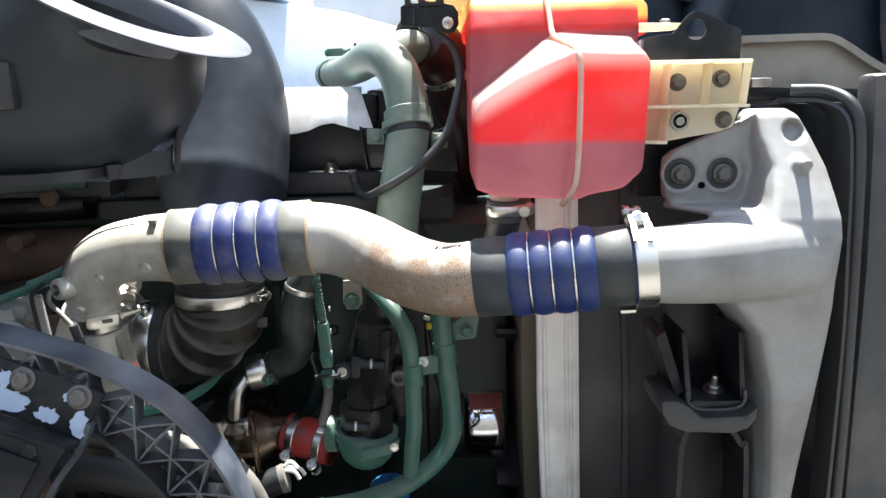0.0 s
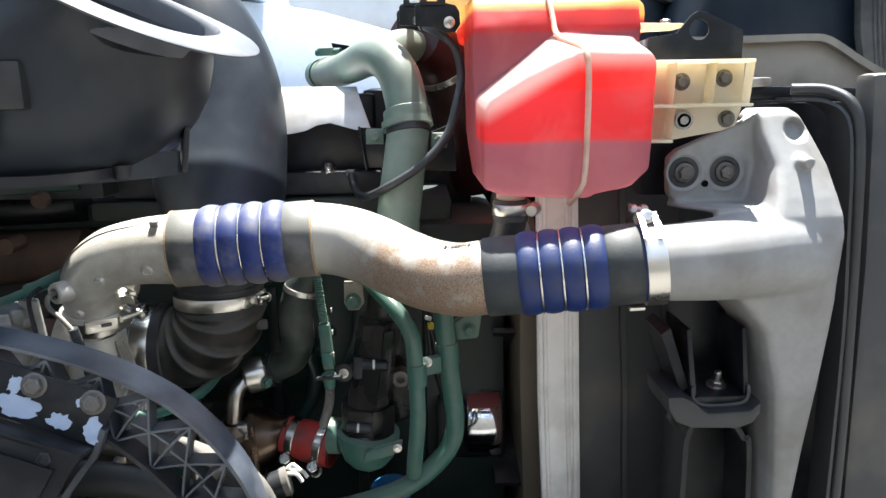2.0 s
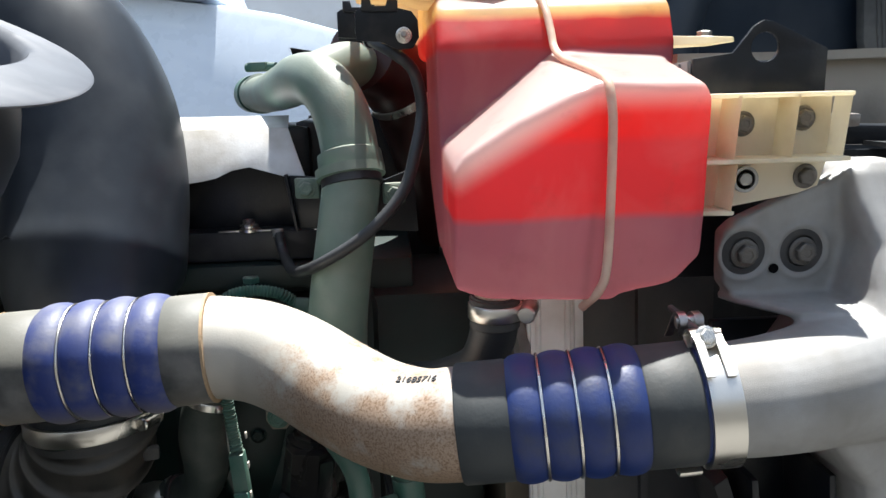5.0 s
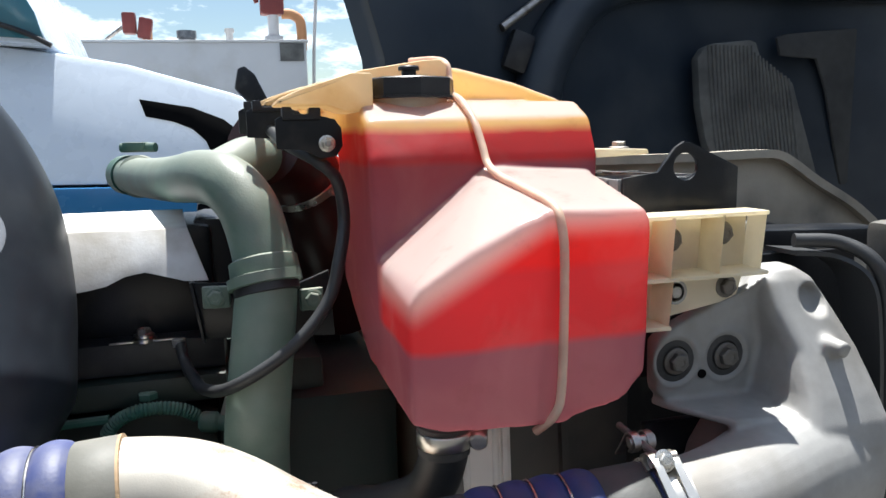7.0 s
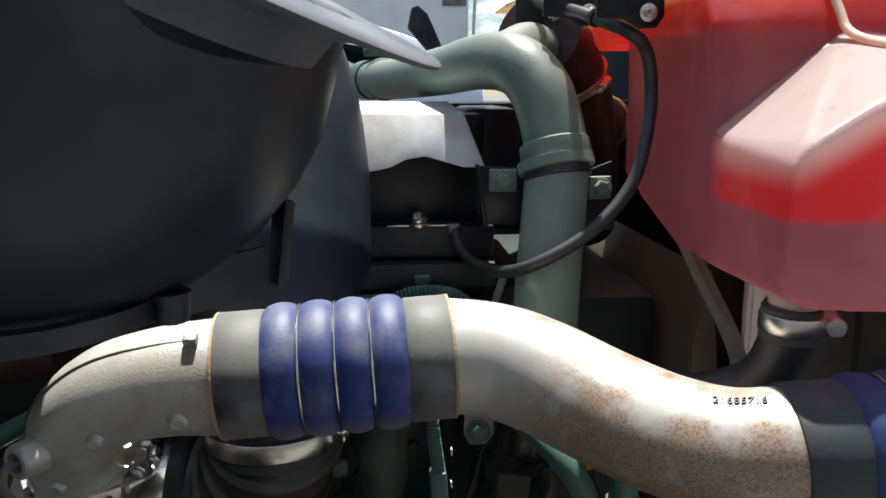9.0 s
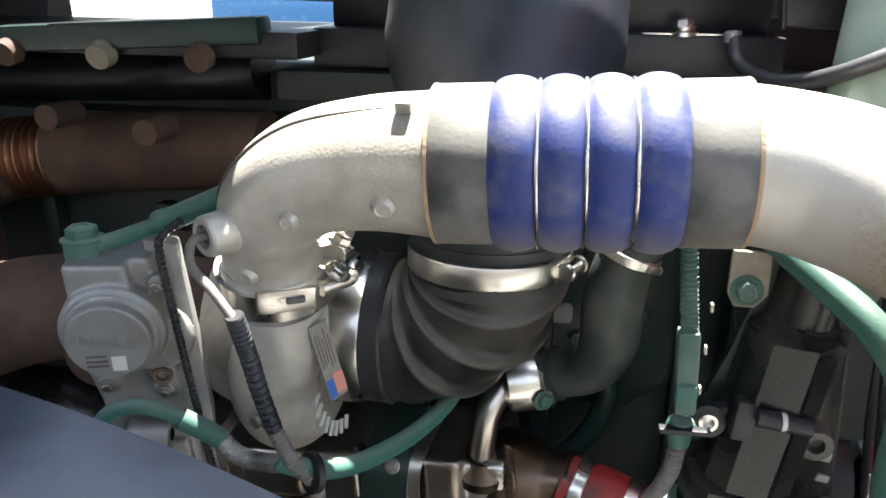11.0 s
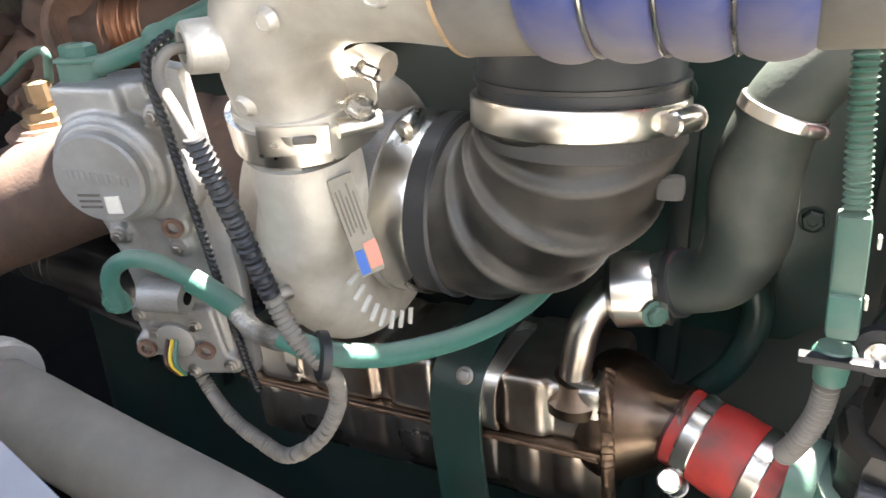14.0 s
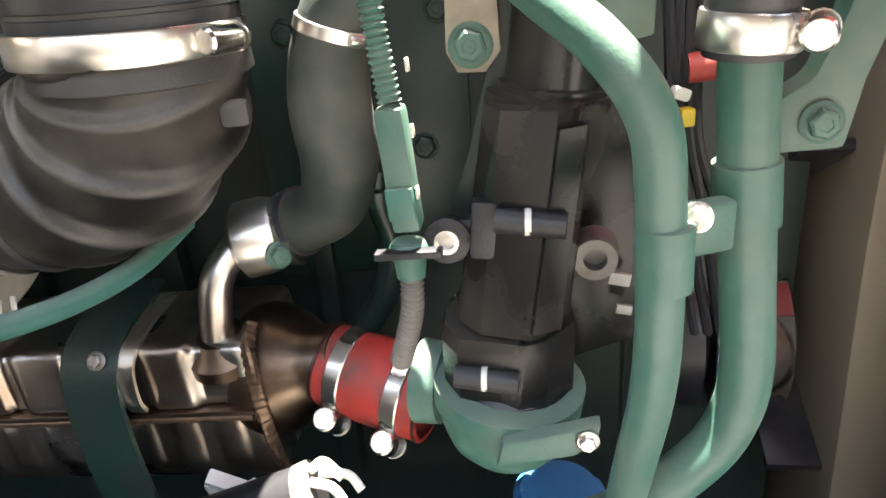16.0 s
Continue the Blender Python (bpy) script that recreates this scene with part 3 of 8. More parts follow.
def fuse(ob, voxel, rounds=4):
    r = ob.modifiers.new("fuse", "REMESH")
    r.mode, r.voxel_size, r.use_smooth_shade = "VOXEL", voxel, True
    s = ob.modifiers.new("ease", "SMOOTH")
    s.factor, s.iterations = 0.5, rounds
    return ob


def hull(bm, pts):
    """A convex body round the given corners."""
    r = bmesh.ops.convex_hull(bm, input=[bm.verts.new(p) for p in pts])
    bmesh.ops.delete(bm, geom=[v for v in r["geom_interior"] if isinstance(v, bmesh.types.BMVert)], context="VERTS")
    return bm


def baked(ob):
    """Turns the modifiers' result into the mesh itself."""
    me = bpy.data.meshes.new_from_object(ob.evaluated_get(bpy.context.evaluated_depsgraph_get()))
    old, me.name = ob.data, ob.data.name
    ob.modifiers.clear()
    ob.data = me
    bpy.data.meshes.remove(old)
    return ob


def hexhead():
    # unit bolt: flange washer and six-sided head with chamfered crown
    bm = bmesh.new()
    lathe(bm, (0, 0, 0), (0, 0, 1), [(0, 0), (0, 1.45), (0.14, 1.45), (0.26, 1.2), (0.26, 0)], 24)
    lathe(bm, (0, 0, 0.25), (0, 0, 1), [(0, 0), (0, 1.05), (0.62, 1.05), (0.76, 0.86), (0.78, 0.5), (0.70, 0.45), (0.70, 0)], 6)
    for f in bm.faces:
        f.smooth = False
    me = bpy.data.meshes.new("bolt")
    bm.to_mesh(me)
    bm.free()
    return me


BOLT = hexhead()
BOLTS = {}


def bolt(parent, at, way, r=0.008, material="steel_dull", name="bolt", label=""):
    if material not in BOLTS:
        BOLTS[material] = BOLT.copy()
        BOLTS[material].materials.append(M[material])
    ob = new(name, BOLTS[material])
    w = Vector(way).normalized()
    ob.matrix_basis = Matrix.Translation(at) @ w.to_track_quat("Z", "Y").to_matrix().to_4x4() @ Matrix.Diagonal((r, r, r, 1))
    if parent:
        ob.parent = parent
        ob.matrix_parent_inverse = Matrix.Translation(-parent.location)
    if label:
        ob["label"] = label
    return ob


def clamp(at, way, r, width, screw, label, material="steel", group="hose clamps", lug=1.0):
    """A band clamp round a hose, with its screw housing towards the direction screw."""
    at, way = Vector(at), Vector(way).normalized()
    th = thing("hose_clamp", at, label, "hose clamp", group)
    h = width / 2
    part("band", turned(at, way, [(-h, r - 0.002), (-h, r + 0.0012), (-h * 0.85, r + 0.002), (h * 0.85, r + 0.002), (h, r + 0.0012), (h, r - 0.002)], 48), material, th)
    s = Vector(screw)
    s = (s - way * s.dot(way)).normalized()
    tan = way.cross(s)
    hp = at + s * (r + 0.006 * lug)
    hsg = part("screw_housing", turned(hp - tan * 0.012 * lug, tan, [(0, 0), (0, 0.006 * lug), (0.002, 0.0072 * lug), (0.022 * lug, 0.0072 * lug), (0.024 * lug, 0.006 * lug), (0.024 * lug, 0)], 16), material, th)
    bolt(hsg, hp + tan * 0.013 * lug, tan, 0.0052 * lug, material, "screw")
    part("saddle", box(tuple(at + s * (r + 0.001)), (0.003, 0.003, 0.003), (0, 0, 0), 0.0005), material, th)
    return th


def text_mesh(body, size, m, material, parent, depth=0.0008, name="lettering"):
    cu = bpy.data.curves.new(name, "FONT")
    cu.body, cu.size, cu.extrude, cu.align_x, cu.align_y = body, size, depth, "CENTER", "CENTER"
    tmp = bpy.data.objects.new("tmp", cu)
    scene.collection.objects.link(tmp)
    bpy.context.view_layer.update()
    me = bpy.data.meshes.new_from_object(tmp)
    bpy.data.objects.remove(tmp)
    bpy.data.curves.remove(cu)
    me.name = name
    me.transform(m)
    me.materials.clear()
    me.materials.append(M[material])
    ob = new(name, me)
    ob.parent = parent
    ob.matrix_parent_inverse = Matrix.Translation(-parent.location)
    return ob


# ---- large structure ----
def plain(name, bm, material, label, category):
    return tagged(part(name, bm, material), label, category, kind="structure")


gm = bmesh.new()
bmesh.ops.create_grid(gm, x_segments=2, y_segments=2, size=900)
# added wall out of view behind the viewer, holds off light from the sky
wl = box((0, -4.6, 1.9), (26, 0.3, 3.8), (0, 0, 0), 0.02)
plain("sky_cut_wall", wl, "asphalt", "unseen dark wall added behind the viewer to cut skylight", "wall")
plain("ground", gm, "asphalt", "pale grey concrete yard stretching to the horizon", "ground")

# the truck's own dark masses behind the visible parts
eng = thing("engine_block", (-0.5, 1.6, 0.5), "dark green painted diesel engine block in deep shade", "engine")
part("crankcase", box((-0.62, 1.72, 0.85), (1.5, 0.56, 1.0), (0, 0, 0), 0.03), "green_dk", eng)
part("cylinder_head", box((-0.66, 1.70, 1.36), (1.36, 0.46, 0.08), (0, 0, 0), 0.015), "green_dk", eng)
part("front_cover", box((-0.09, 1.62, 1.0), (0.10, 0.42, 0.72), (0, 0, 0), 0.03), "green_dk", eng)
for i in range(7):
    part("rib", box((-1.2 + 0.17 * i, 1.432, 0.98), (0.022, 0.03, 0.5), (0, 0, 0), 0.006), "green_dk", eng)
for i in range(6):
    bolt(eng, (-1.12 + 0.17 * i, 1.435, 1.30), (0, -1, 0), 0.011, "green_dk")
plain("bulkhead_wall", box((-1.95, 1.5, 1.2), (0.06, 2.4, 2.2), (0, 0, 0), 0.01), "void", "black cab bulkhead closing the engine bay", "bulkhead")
# unseen panel added overhead to keep sun and sky off the rear bay
plain("shade_panel", box((-1.53, 1.85, 1.62), (1.09, 1.6, 0.03), (0, 0, 0), 0.01), "void", "unseen black panel added to shade the rear engine bay", "panel")
fr = thing("frame_rail", (-0.5, 1.15, 0.5), "black steel chassis frame rail under the engine", "frame rail")
part("web", box((-0.6, 1.02, 0.62), (2.8, 0.012, 0.28), (0, 0, 0), 0.003), "black_pt", fr)
part("flange", box((-0.6, 1.06, 0.765), (2.8, 0.09, 0.012), (0, 0, 0), 0.003), "black_pt", fr)
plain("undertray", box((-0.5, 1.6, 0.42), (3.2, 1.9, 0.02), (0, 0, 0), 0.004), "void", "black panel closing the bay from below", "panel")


# ---- charge air piping ----
def bellows_hose(a, b, r, bump, cuff, label, ends=True, coat=""):
    a, b = Vector(a), Vector(b)
    w = (b - a).normalized()
    L = (b - a).length
    th = thing("silicone_hose", (a + b) / 2 - Vector((0, 0, r)), label, "hose", "silicone hoses")
    blue = L - 2 * cuff
    for s0, s1, lip in ((0, cuff, 1), (L - cuff, L, 2)):
        e = [(s0, r - 0.008), (s0, r - 0.001), (s0 + 0.0015, r), (s1 - 0.0015, r), (s1, r - 0.001), (s1, r - 0.008)]
        part("cuff", turned(a, w, e, 48), "cuff" + coat, th, "grey rubber cuff")
    prof, k = [(cuff, r - 0.01)], 4
    for i in range(k):
        for j in range(9):
            u = j / 8
            prof.append((cuff + blue * (i + u) / k, r - 0.001 + bump * math.sin(math.pi * u) ** 0.6))
    prof.append((L - cuff, r - 0.01))
    part("bellows", turned(a, w, prof, 56), "blue" + coat, th, "blue silicone bellows with four bulges")
    for i in range(1, k):
        c = a + w * (cuff + blue * i / k)
        u = w.orthogonal().normalized()
        v = w.cross(u)
        part("wire_ring", tube([c + (u * math.cos(2 * math.pi * q / 40) + v * math.sin(2 * math.pi * q / 40)) * (r + 0.0012) for q in range(41)], 0.0014, 8, 1, False, True), "steel", th, "thin bright wire ring")
    if ends:
        for s in (0.0008, L - 0.001):
            c = a + w * s
            part("residue", turned(c, w, [(-0.0018, r - 0.006), (-0.0012, r + 0.0003), (0.0014, r + 0.0003), (0.002, r - 0.006)], 48), "tan", th, "crust of tan residue at the cuff's end")
    return th


H1A, H1B = Vector((-0.426, 1.112, 1.374)), Vector((-0.210, 1.118, 1.385))
H2A, H2B = Vector((0.042, 0.962, 1.354)), Vector((0.246, 0.932, 1.376))
bellows_hose(H1A, H1B, 0.0596, 0.0060, 0.043, "dusty blue and grey silicone hose joining elbow and pipe", True, "_dusty_lit")
bellows_hose(H2A, H2B, 0.0545, 0.0044, 0.046, "blue and grey silicone hose at the cooler inlet", False)

pipe = thing("charge_air_pipe", (-0.08, 1.02, 1.30), "bent pale aluminised pipe flecked with rust", "pipe")
S = [H1B - (H1B - H1A) * 0.1, H1B, (-0.163, 1.114, 1.379), (-0.120, 1.093, 1.368), (-0.078, 1.057, 1.355), (-0.035, 1.014, 1.347), (0.008, 0.98, 1.347), H2A, H2A + (H2B - H2A) * 0.15]
part("bent_tube", tube(S, lambda m, s, a: 0.0555 - 0.004 * min(1, max(0, (s - 0.25) / 0.5)), 40, 8), "alu_rust", pipe)
tx = Vector((0.0452, -0.0228, 0.0066)).normalized()
tz = Vector((-0.0103, -0.012, 0.0488))
tz = (tz - tx * tz.dot(tx)).normalized()
ty = tz.cross(tx)
tm = Matrix.Translation(Vector((0.0030, 0.9640, 1.3995)) + tz * 0.0024) @ Matrix((tx, ty, tz)).transposed().to_4x4() @ Matrix.Diagonal((0.88, 1, 1, 1))
num = text_mesh("21685716", 0.0115, tm, "ink", pipe, 0.0003, "stamped_number")
SP = spline(S, 40)
for v in num.data.vertices:
    # the figures follow the pipe's round wall
    up = (v.co - Vector((0.0030, 0.9640, 1.3995))).dot(tz) > 0.0024
    k = min(range(len(SP)), key=lambda q: (SP[q] - v.co).length)
    wall = 0.0555 - 0.004 * min(1, max(0, (k / (len(SP) - 1) - 0.25) / 0.5))
    v.co = SP[k] + (v.co - SP[k]).normalized() * (wall + (0.0013 if up else -0.0002))

elbow = thing("charge_air_elbow", (-0.57, 1.13, 1.24), "cast aluminium elbow from turbocharger to hose", "pipe elbow")
EP = [H1A + (H1B - H1A) * 0.08, H1A, (-0.472, 1.108, 1.373), (-0.520, 1.104, 1.364), (-0.555, 1.107, 1.338), (-0.568, 1.118, 1.304), (-0.572, 1.136, 1.268)]
part("casting", tube(EP, lambda m, s, a: 0.0565 - 0.0150 * min(1, s * 1.25), 36, 8), "alu", elbow)
part("flange", turned((-0.571, 1.136, 1.274), (-0.08, 0.25, -0.95), [(-0.010, 0.040), (-0.008, 0.048), (0.006, 0.050), (0.014, 0.050), (0.014, 0.04)], 40), "alu", elbow)
part("locating_tab", box((-0.444, 1.080, 1.422), (0.012, 0.012, 0.012), (30, 0, 0), 0.002), "alu_dull", elbow)
EC = spline(EP, 8)
ridge, gone = [], 0.0
for k in range(10, len(EC) - 6):
    gone = (k - 10) / (len(EC) - 17)
    tg = (EC[k + 1] - EC[k - 1]).normalized()
    out = Vector((-0.9 * gone, -0.50 + 0.2 * gone, 0.86 - 0.6 * gone))
    out = (out - tg * out.dot(tg)).normalized()
    ridge.append(EC[k] + out * (0.0570 - 0.0150 * min(1, 1.25 * k / (len(EC) - 1))))
part("mould_seam", tube(ridge, 0.0014, 8, 1, True, True), "steel_dk", elbow, "raised dark parting line")
# sensor boss with hex on the elbow's outer side
part("sensor_boss", turned((-0.580, 1.082, 1.321), (-0.50, -0.86, 0.0), [(-0.01, 0.018), (0.022, 0.0165), (0.026, 0.0160), (0.028, 0.0140), (0.028, 0.0095), (0.018, 0.009), (0.018, 0)], 28), "alu", elbow)
part("hex_plug", turned((-0.589, 1.0665, 1.321), (-0.50, -0.86, 0.0), [(0, 0.0088), (0.0065, 0.0088), (0.0075, 0.0075), (0.0075, 0.0)], 6), "steel_dk", elbow, "dark hexagonal sensor plug")
for q, w_, r_ in (((-0.455, 1.058, 1.351), (0.09, -0.92, -0.39), 0.0075), ((-0.526, 1.055, 1.337), (-0.02, -0.97, -0.23), 0.0062), ((-0.574, 1.080, 1.281), (-0.24, -0.90, -0.35), 0.0068)):
    part("casting_boss", turned(q, w_, [(-0.005, r_ * 1.3), (-0.0004, r_ * 0.95), (0.0004, r_ * 0.85), (0.0004, r_ * 0.66), (-0.0002, r_ * 0.60), (-0.0002, 0)], 22), "alu", elbow)
olug = bmesh.new()
sweep(olug, [(-0.528, 1.140, 1.280), (-0.540, 1.165, 1.292), (-0.560, 1.180, 1.285)], 0.016, 18)
sweep(olug, [(-0.515, 1.165, 1.296), (-0.535, 1.168, 1.300), (-0.552, 1.172, 1.292)], 0.011, 16)
part("outlet_lug", olug, "alu", elbow)

# V-band at the elbow foot
vb = thing("v_band_clamp", (-0.574, 1.134, 1.245), "bright stainless V-band clamp with latch", "hose clamp", "hose clamps")
part("band", turned((-0.573, 1.140, 1.264), (-0.08, 0.25, -0.95), [(-0.0125, 0.046), (-0.012, 0.0535), (0.012, 0.0535), (0.0125, 0.046)], 48), "steel", vb)
part("latch", box((-0.548, 1.096, 1.258), (0.048, 0.005, 0.021), (10, 0, 32), 0.0015), "steel", vb)
# raised dark block painted for the shade inside the latch slot
part("slot", box((-0.540, 1.0968, 1.259), (0.016, 0.006, 0.0055), (10, 0, 32), 0.002), "steel_dk", vb)
part("trunnion", turned((-0.524, 1.112, 1.264), (0.6, 0.75, 0.1), [(0, 0), (0, 0.007), (0.030, 0.007), (0.030, 0)], 14), "steel", vb)
bolt(vb, (-0.512, 1.122, 1.276), (0.55, -0.2, 0.8), 0.008, "steel")
bolt(vb, (-0.514, 1.135, 1.296), (0.4, 0.2, 0.9), 0.008, "steel")

# cooler inlet T-bolt clamp
tb = thing("t_bolt_clamp", (0.262, 0.93, 1.31), "bright steel T-bolt clamp round the cooler inlet", "hose clamp", "hose clamps")
HW = (H2B - H2A).normalized()
part("band", turned((0.262, 0.930, 1.377), HW, [(-0.013, 0.054), (-0.013, 0.0575), (0.013, 0.0575), (0.013, 0.054)], 48), "steel", tb)
for y in (0.925, 0.960):
    part("trunnion", turned((0.239, y, 1.439 if y < 0.94 else 1.441), (1, -0.15, 0.1), [(0, 0), (0, 0.0060), (0.024, 0.0060), (0.024, 0)], 16), "steel_dull", tb)
for x in (0.243, 0.257):
    part("loop", strip([(x, 0.985, 1.420), (x, 0.974, 1.436), (x, 0.966, 1.448), (x, 0.956, 1.449), (x, 0.950, 1.441), (x, 0.958, 1.433)], 0.007, 0.002, (1, -0.15, 0.1)), "steel_dull", tb)
for x in (0.240, 0.258):
    part("loop", strip([(x, 0.886, 1.418), (x, 0.905, 1.434), (x, 0.918, 1.443), (x, 0.930, 1.444), (x, 0.936, 1.437), (x, 0.925, 1.430)], 0.007, 0.002, (1, -0.15, 0.1)), "steel", tb)
bolt(tb, (0.2485, 0.918, 1.441), (0.0, -0.9, 0.42), 0.0068, "steel")
part("bolt_shank", tube([(0.247, 0.992, 1.445), (0.249, 0.918, 1.440)], 0.0034, 10, 1), "steel_dk", tb)
part("hook", box((0.240, 0.918, 1.318), (0.022, 0.010, 0.006), (20, 0, 5), 0.002), "steel", tb)
part("liner", turned(H2B, HW, [(-0.002, 0.045), (-0.001, 0.0525), (0.010, 0.0525), (0.010, 0.045)], 40), "blue", tb, "blue hose liner showing beside the clamp")

# ---- charge air cooler end tank ----
cac = thing("charge_air_cooler", (0.5, 1.0, 0.9), "sand-cast aluminium end tank of the charge air cooler", "intercooler")
cb = bmesh.new()
sweep(cb, [(0.225, 0.936, 1.374), (0.29, 0.938, 1.374), (0.35, 0.950, 1.374), (0.42, 0.975, 1.374), (0.50, 1.0, 1.37)], lambda m, s, a: 0.049 + 0.016 * s ** 1.4 * (1 + 0.5 * math.cos(a) ** 2), 32)
# upright box: height, left edge, front edge, depth of the front face; the part above the shoulder leans back
rows = []
for z, xl, xr, yf in ((1.574, 0.446, 0.492, 1.034), (1.564, 0.437, 0.505, 1.025), (1.535, 0.438, 0.517, 1.009), (1.495, 0.446, 0.530, 0.985), (1.455, 0.440, 0.535, 0.961), (1.430, 0.432, 0.538, 0.948), (1.405, 0.41, 0.538, 0.941), (1.375, 0.39, 0.536, 0.940), (1.34, 0.38, 0.535, 0.943), (1.308, 0.395, 0.538, 0.949), (1.26, 0.437, 0.541, 0.961), (1.17, 0.462, 0.535, 0.968), (1.07, 0.471, 0.524, 0.972), (0.86, 0.485, 0.505, 0.98)):
    rows.append([Vector(q) for q in ((xl, yf + 0.016, z), (xl + 0.005, yf + 0.004, z), (xl + 0.014, yf, z), (xr - 0.018, yf, z), (xr - 0.006, yf + 0.005, z), (xr, yf + 0.020, z), (xr + 0.004, 1.08, z), (xl - 0.006, 1.08, z))])
loft(cb, rows, True, True)
plate([(0.319, 1.452), (0.334, 1.436), (0.45, 1.436), (0.45, 1.572), (0.425, 1.557), (0.330, 1.517), (0.317, 1.505)], 1.040, 1.062, (), 0.003, None, cb)
# shelf under the bush plate, and the ridge that runs up from the plate's edge
hull(cb, [(x, y, z) for x, y in ((0.322, 1.06), (0.330, 1.035), (0.366, 0.974), (0.44, 0.968), (0.46, 1.06)) for z in (1.432, 1.440)])
hull(cb, [(0.412, 1.045, 1.548), (0.412, 1.028, 1.553), (0.440, 1.028, 1.569), (0.44, 1.05, 1.572), (0.44, 1.05, 1.556)])
for x in (0.340, 0.401):
    lathe(cb, (x, 1.048, 1.484), (0, -1, 0), [(0, 0.0275), (0.011, 0.0275), (0.011, 0.0)], 28)
lathe(cb, (0.486, 0.995, 1.5015), (0.1, -1, -0.05), [(0, 0.0105), (0.016, 0.009), (0.027, 0.0085), (0.027, 0)], 20)
lathe(cb, (0.500, 0.974, 1.095), (0, -1, 0), [(0, 0.009), (0.003, 0.007), (0.003, 0)], 18)
et = baked(fuse(part("end_tank", cb, "cac", cac), 0.0028, 6))
for v in et.data.vertices:
    # round dimple near the top, and the two recessed bush seats
    for x, z, r, deep in ((0.4885, 1.543, 0.0175, 0.015), (0.340, 1.484, 0.0268, 0.008), (0.401, 1.484, 0.0268, 0.008)):
        d = math.hypot(v.co.x - x, v.co.z - z) / r
        if d < 1 and v.co.y < 1.05:
            v.co.y += deep * min(1, (1 - d) * 2.6)
for x in (0.340, 0.401):
    bush = part("rubber_bush", turned((x, 1.047, 1.484), (0, -1, 0), [(0, 0.0248), (0.005, 0.0248), (0.0065, 0.0235), (0.0065, 0.0165), (0.0035, 0.0155), (0.0035, 0)], 32), "bush", cac, "dusty rubber mounting bush")
    bolt(bush, (x + 0.002, 1.042, 1.483), (0, -1, 0), 0.0100, "steel_dk")
# raised black disc takes the place of the shade in a hole
part("hole_disc", turned((0.372, 1.0395, 1.467), (0, -1, 0), [(0, 0.005), (0.0015, 0.005), (0.0015, 0)], 14), "void", cac, "black disc painted as a small hole's shade")

# ---- fan shroud and radiator side ----
sh = thing("fan_shroud", (0.3, 1.3, 0.6), "dark grey moulded fan shroud with a pale aluminium side bar", "fan shroud")
part("side_bar", plate([(0.158, 1.46), (0.232, 1.46), (0.243, 1.05), (0.256, 0.6), (0.186, 0.6), (0.165, 1.05)], 1.250, 1.262), "bar", sh, "pale aluminium side bar")
part("bar_rib", strip([(0.165, 1.247, 1.46), (0.1715, 1.247, 1.05), (0.192, 1.247, 0.6)], 0.006, 0.006), "bar", sh)
part("bar_rib", strip([(0.222, 1.247, 1.46), (0.233, 1.247, 1.05), (0.246, 1.247, 0.6)], 0.006, 0.006), "bar", sh)
for dx in (0.012, 0.052):
    part("bar_ridge", tube([(0.160 + dx, 1.249, 1.45), (0.168 + dx, 1.249, 1.05), (0.188 + dx, 1.249, 0.61)], 0.0045, 10), "bar", sh)
part("panel", plate([(0.23, 1.44), (0.30, 1.50), (0.42, 1.50), (0.42, 0.6), (0.256, 0.6), (0.243, 1.05)], 1.268, 1.60), "shroud", sh)
part("panel_ridge", strip([(0.312, 1.262, 1.45), (0.322, 1.262, 1.2), (0.330, 1.262, 1.05), (0.345, 1.262, 0.6)], 0.014, 0.010), "shroud", sh)
part("throat", plate([(0.146, 1.30), (0.170, 1.40), (0.21, 1.05), (0.225, 0.6), (0.160, 0.6), (0.146, 1.05)], 1.36, 2.2, (), 0.006), "throat", sh, "dusty brown inner throat of the shroud")
rad = thing("radiator", (0.6, 1.7, 0.6), "black radiator core behind the shroud", "radiator")
# added dark panel, closes the bright gap seen below the coolant tank
part("gap_panel", box((0.32, 1.99, 1.20), (0.50, 0.05, 0.84), (0, 0, 0), 0.01), "void", rad)
# added dark plate, fills the gap beside the cooler's end tank
part("side_plate", plate([(0.43, 1.58), (0.62, 1.58), (0.62, 0.5), (0.43, 0.5)], 1.092, 1.10, (), 0.002), "black_pt", rad)
part("core", box((0.52, 1.95, 0.97), (0.08, 1.5, 1.07), (0, 0, 0), 0.01), "black_pt", rad)

# radiator mount below the cooler
mt = thing("radiator_mount", (0.39, 1.03, 0.95), "black steel mount with rubber pad and steel nut", "mount")
part("upright", plate([(0.335, 1.145), (0.330, 1.40), (0.45, 1.40), (0.447, 1.145)], 1.080, 1.09), "black_pt", mt)
part("foot", plate([(0.350, 1.151), (0.366, 1.143), (0.424, 1.144), (0.435, 1.153), (0.428, 1.156), (0.358, 1.156)], 0.986, 1.085, (), 0.002), "black_pt", mt)
part("front_lip", tube([(0.350, 0.987, 1.172), (0.352, 0.986, 1.154), (0.366, 0.985, 1.144), (0.395, 0.985, 1.142), (0.424, 0.985, 1.145), (0.434, 0.986, 1.155), (0.434, 0.987, 1.172)], 0.0028, 10), "shroud", mt, "worn grey edge")
part("side_wall", plate([(0.338, 1.26), (0.345, 1.26), (0.358, 1.158), (0.351, 1.148)], 0.99, 1.085), "black_pt", mt)
part("side_wall", plate([(0.420, 1.26), (0.427, 1.26), (0.437, 1.158), (0.430, 1.150)], 0.99, 1.085), "black_pt", mt)
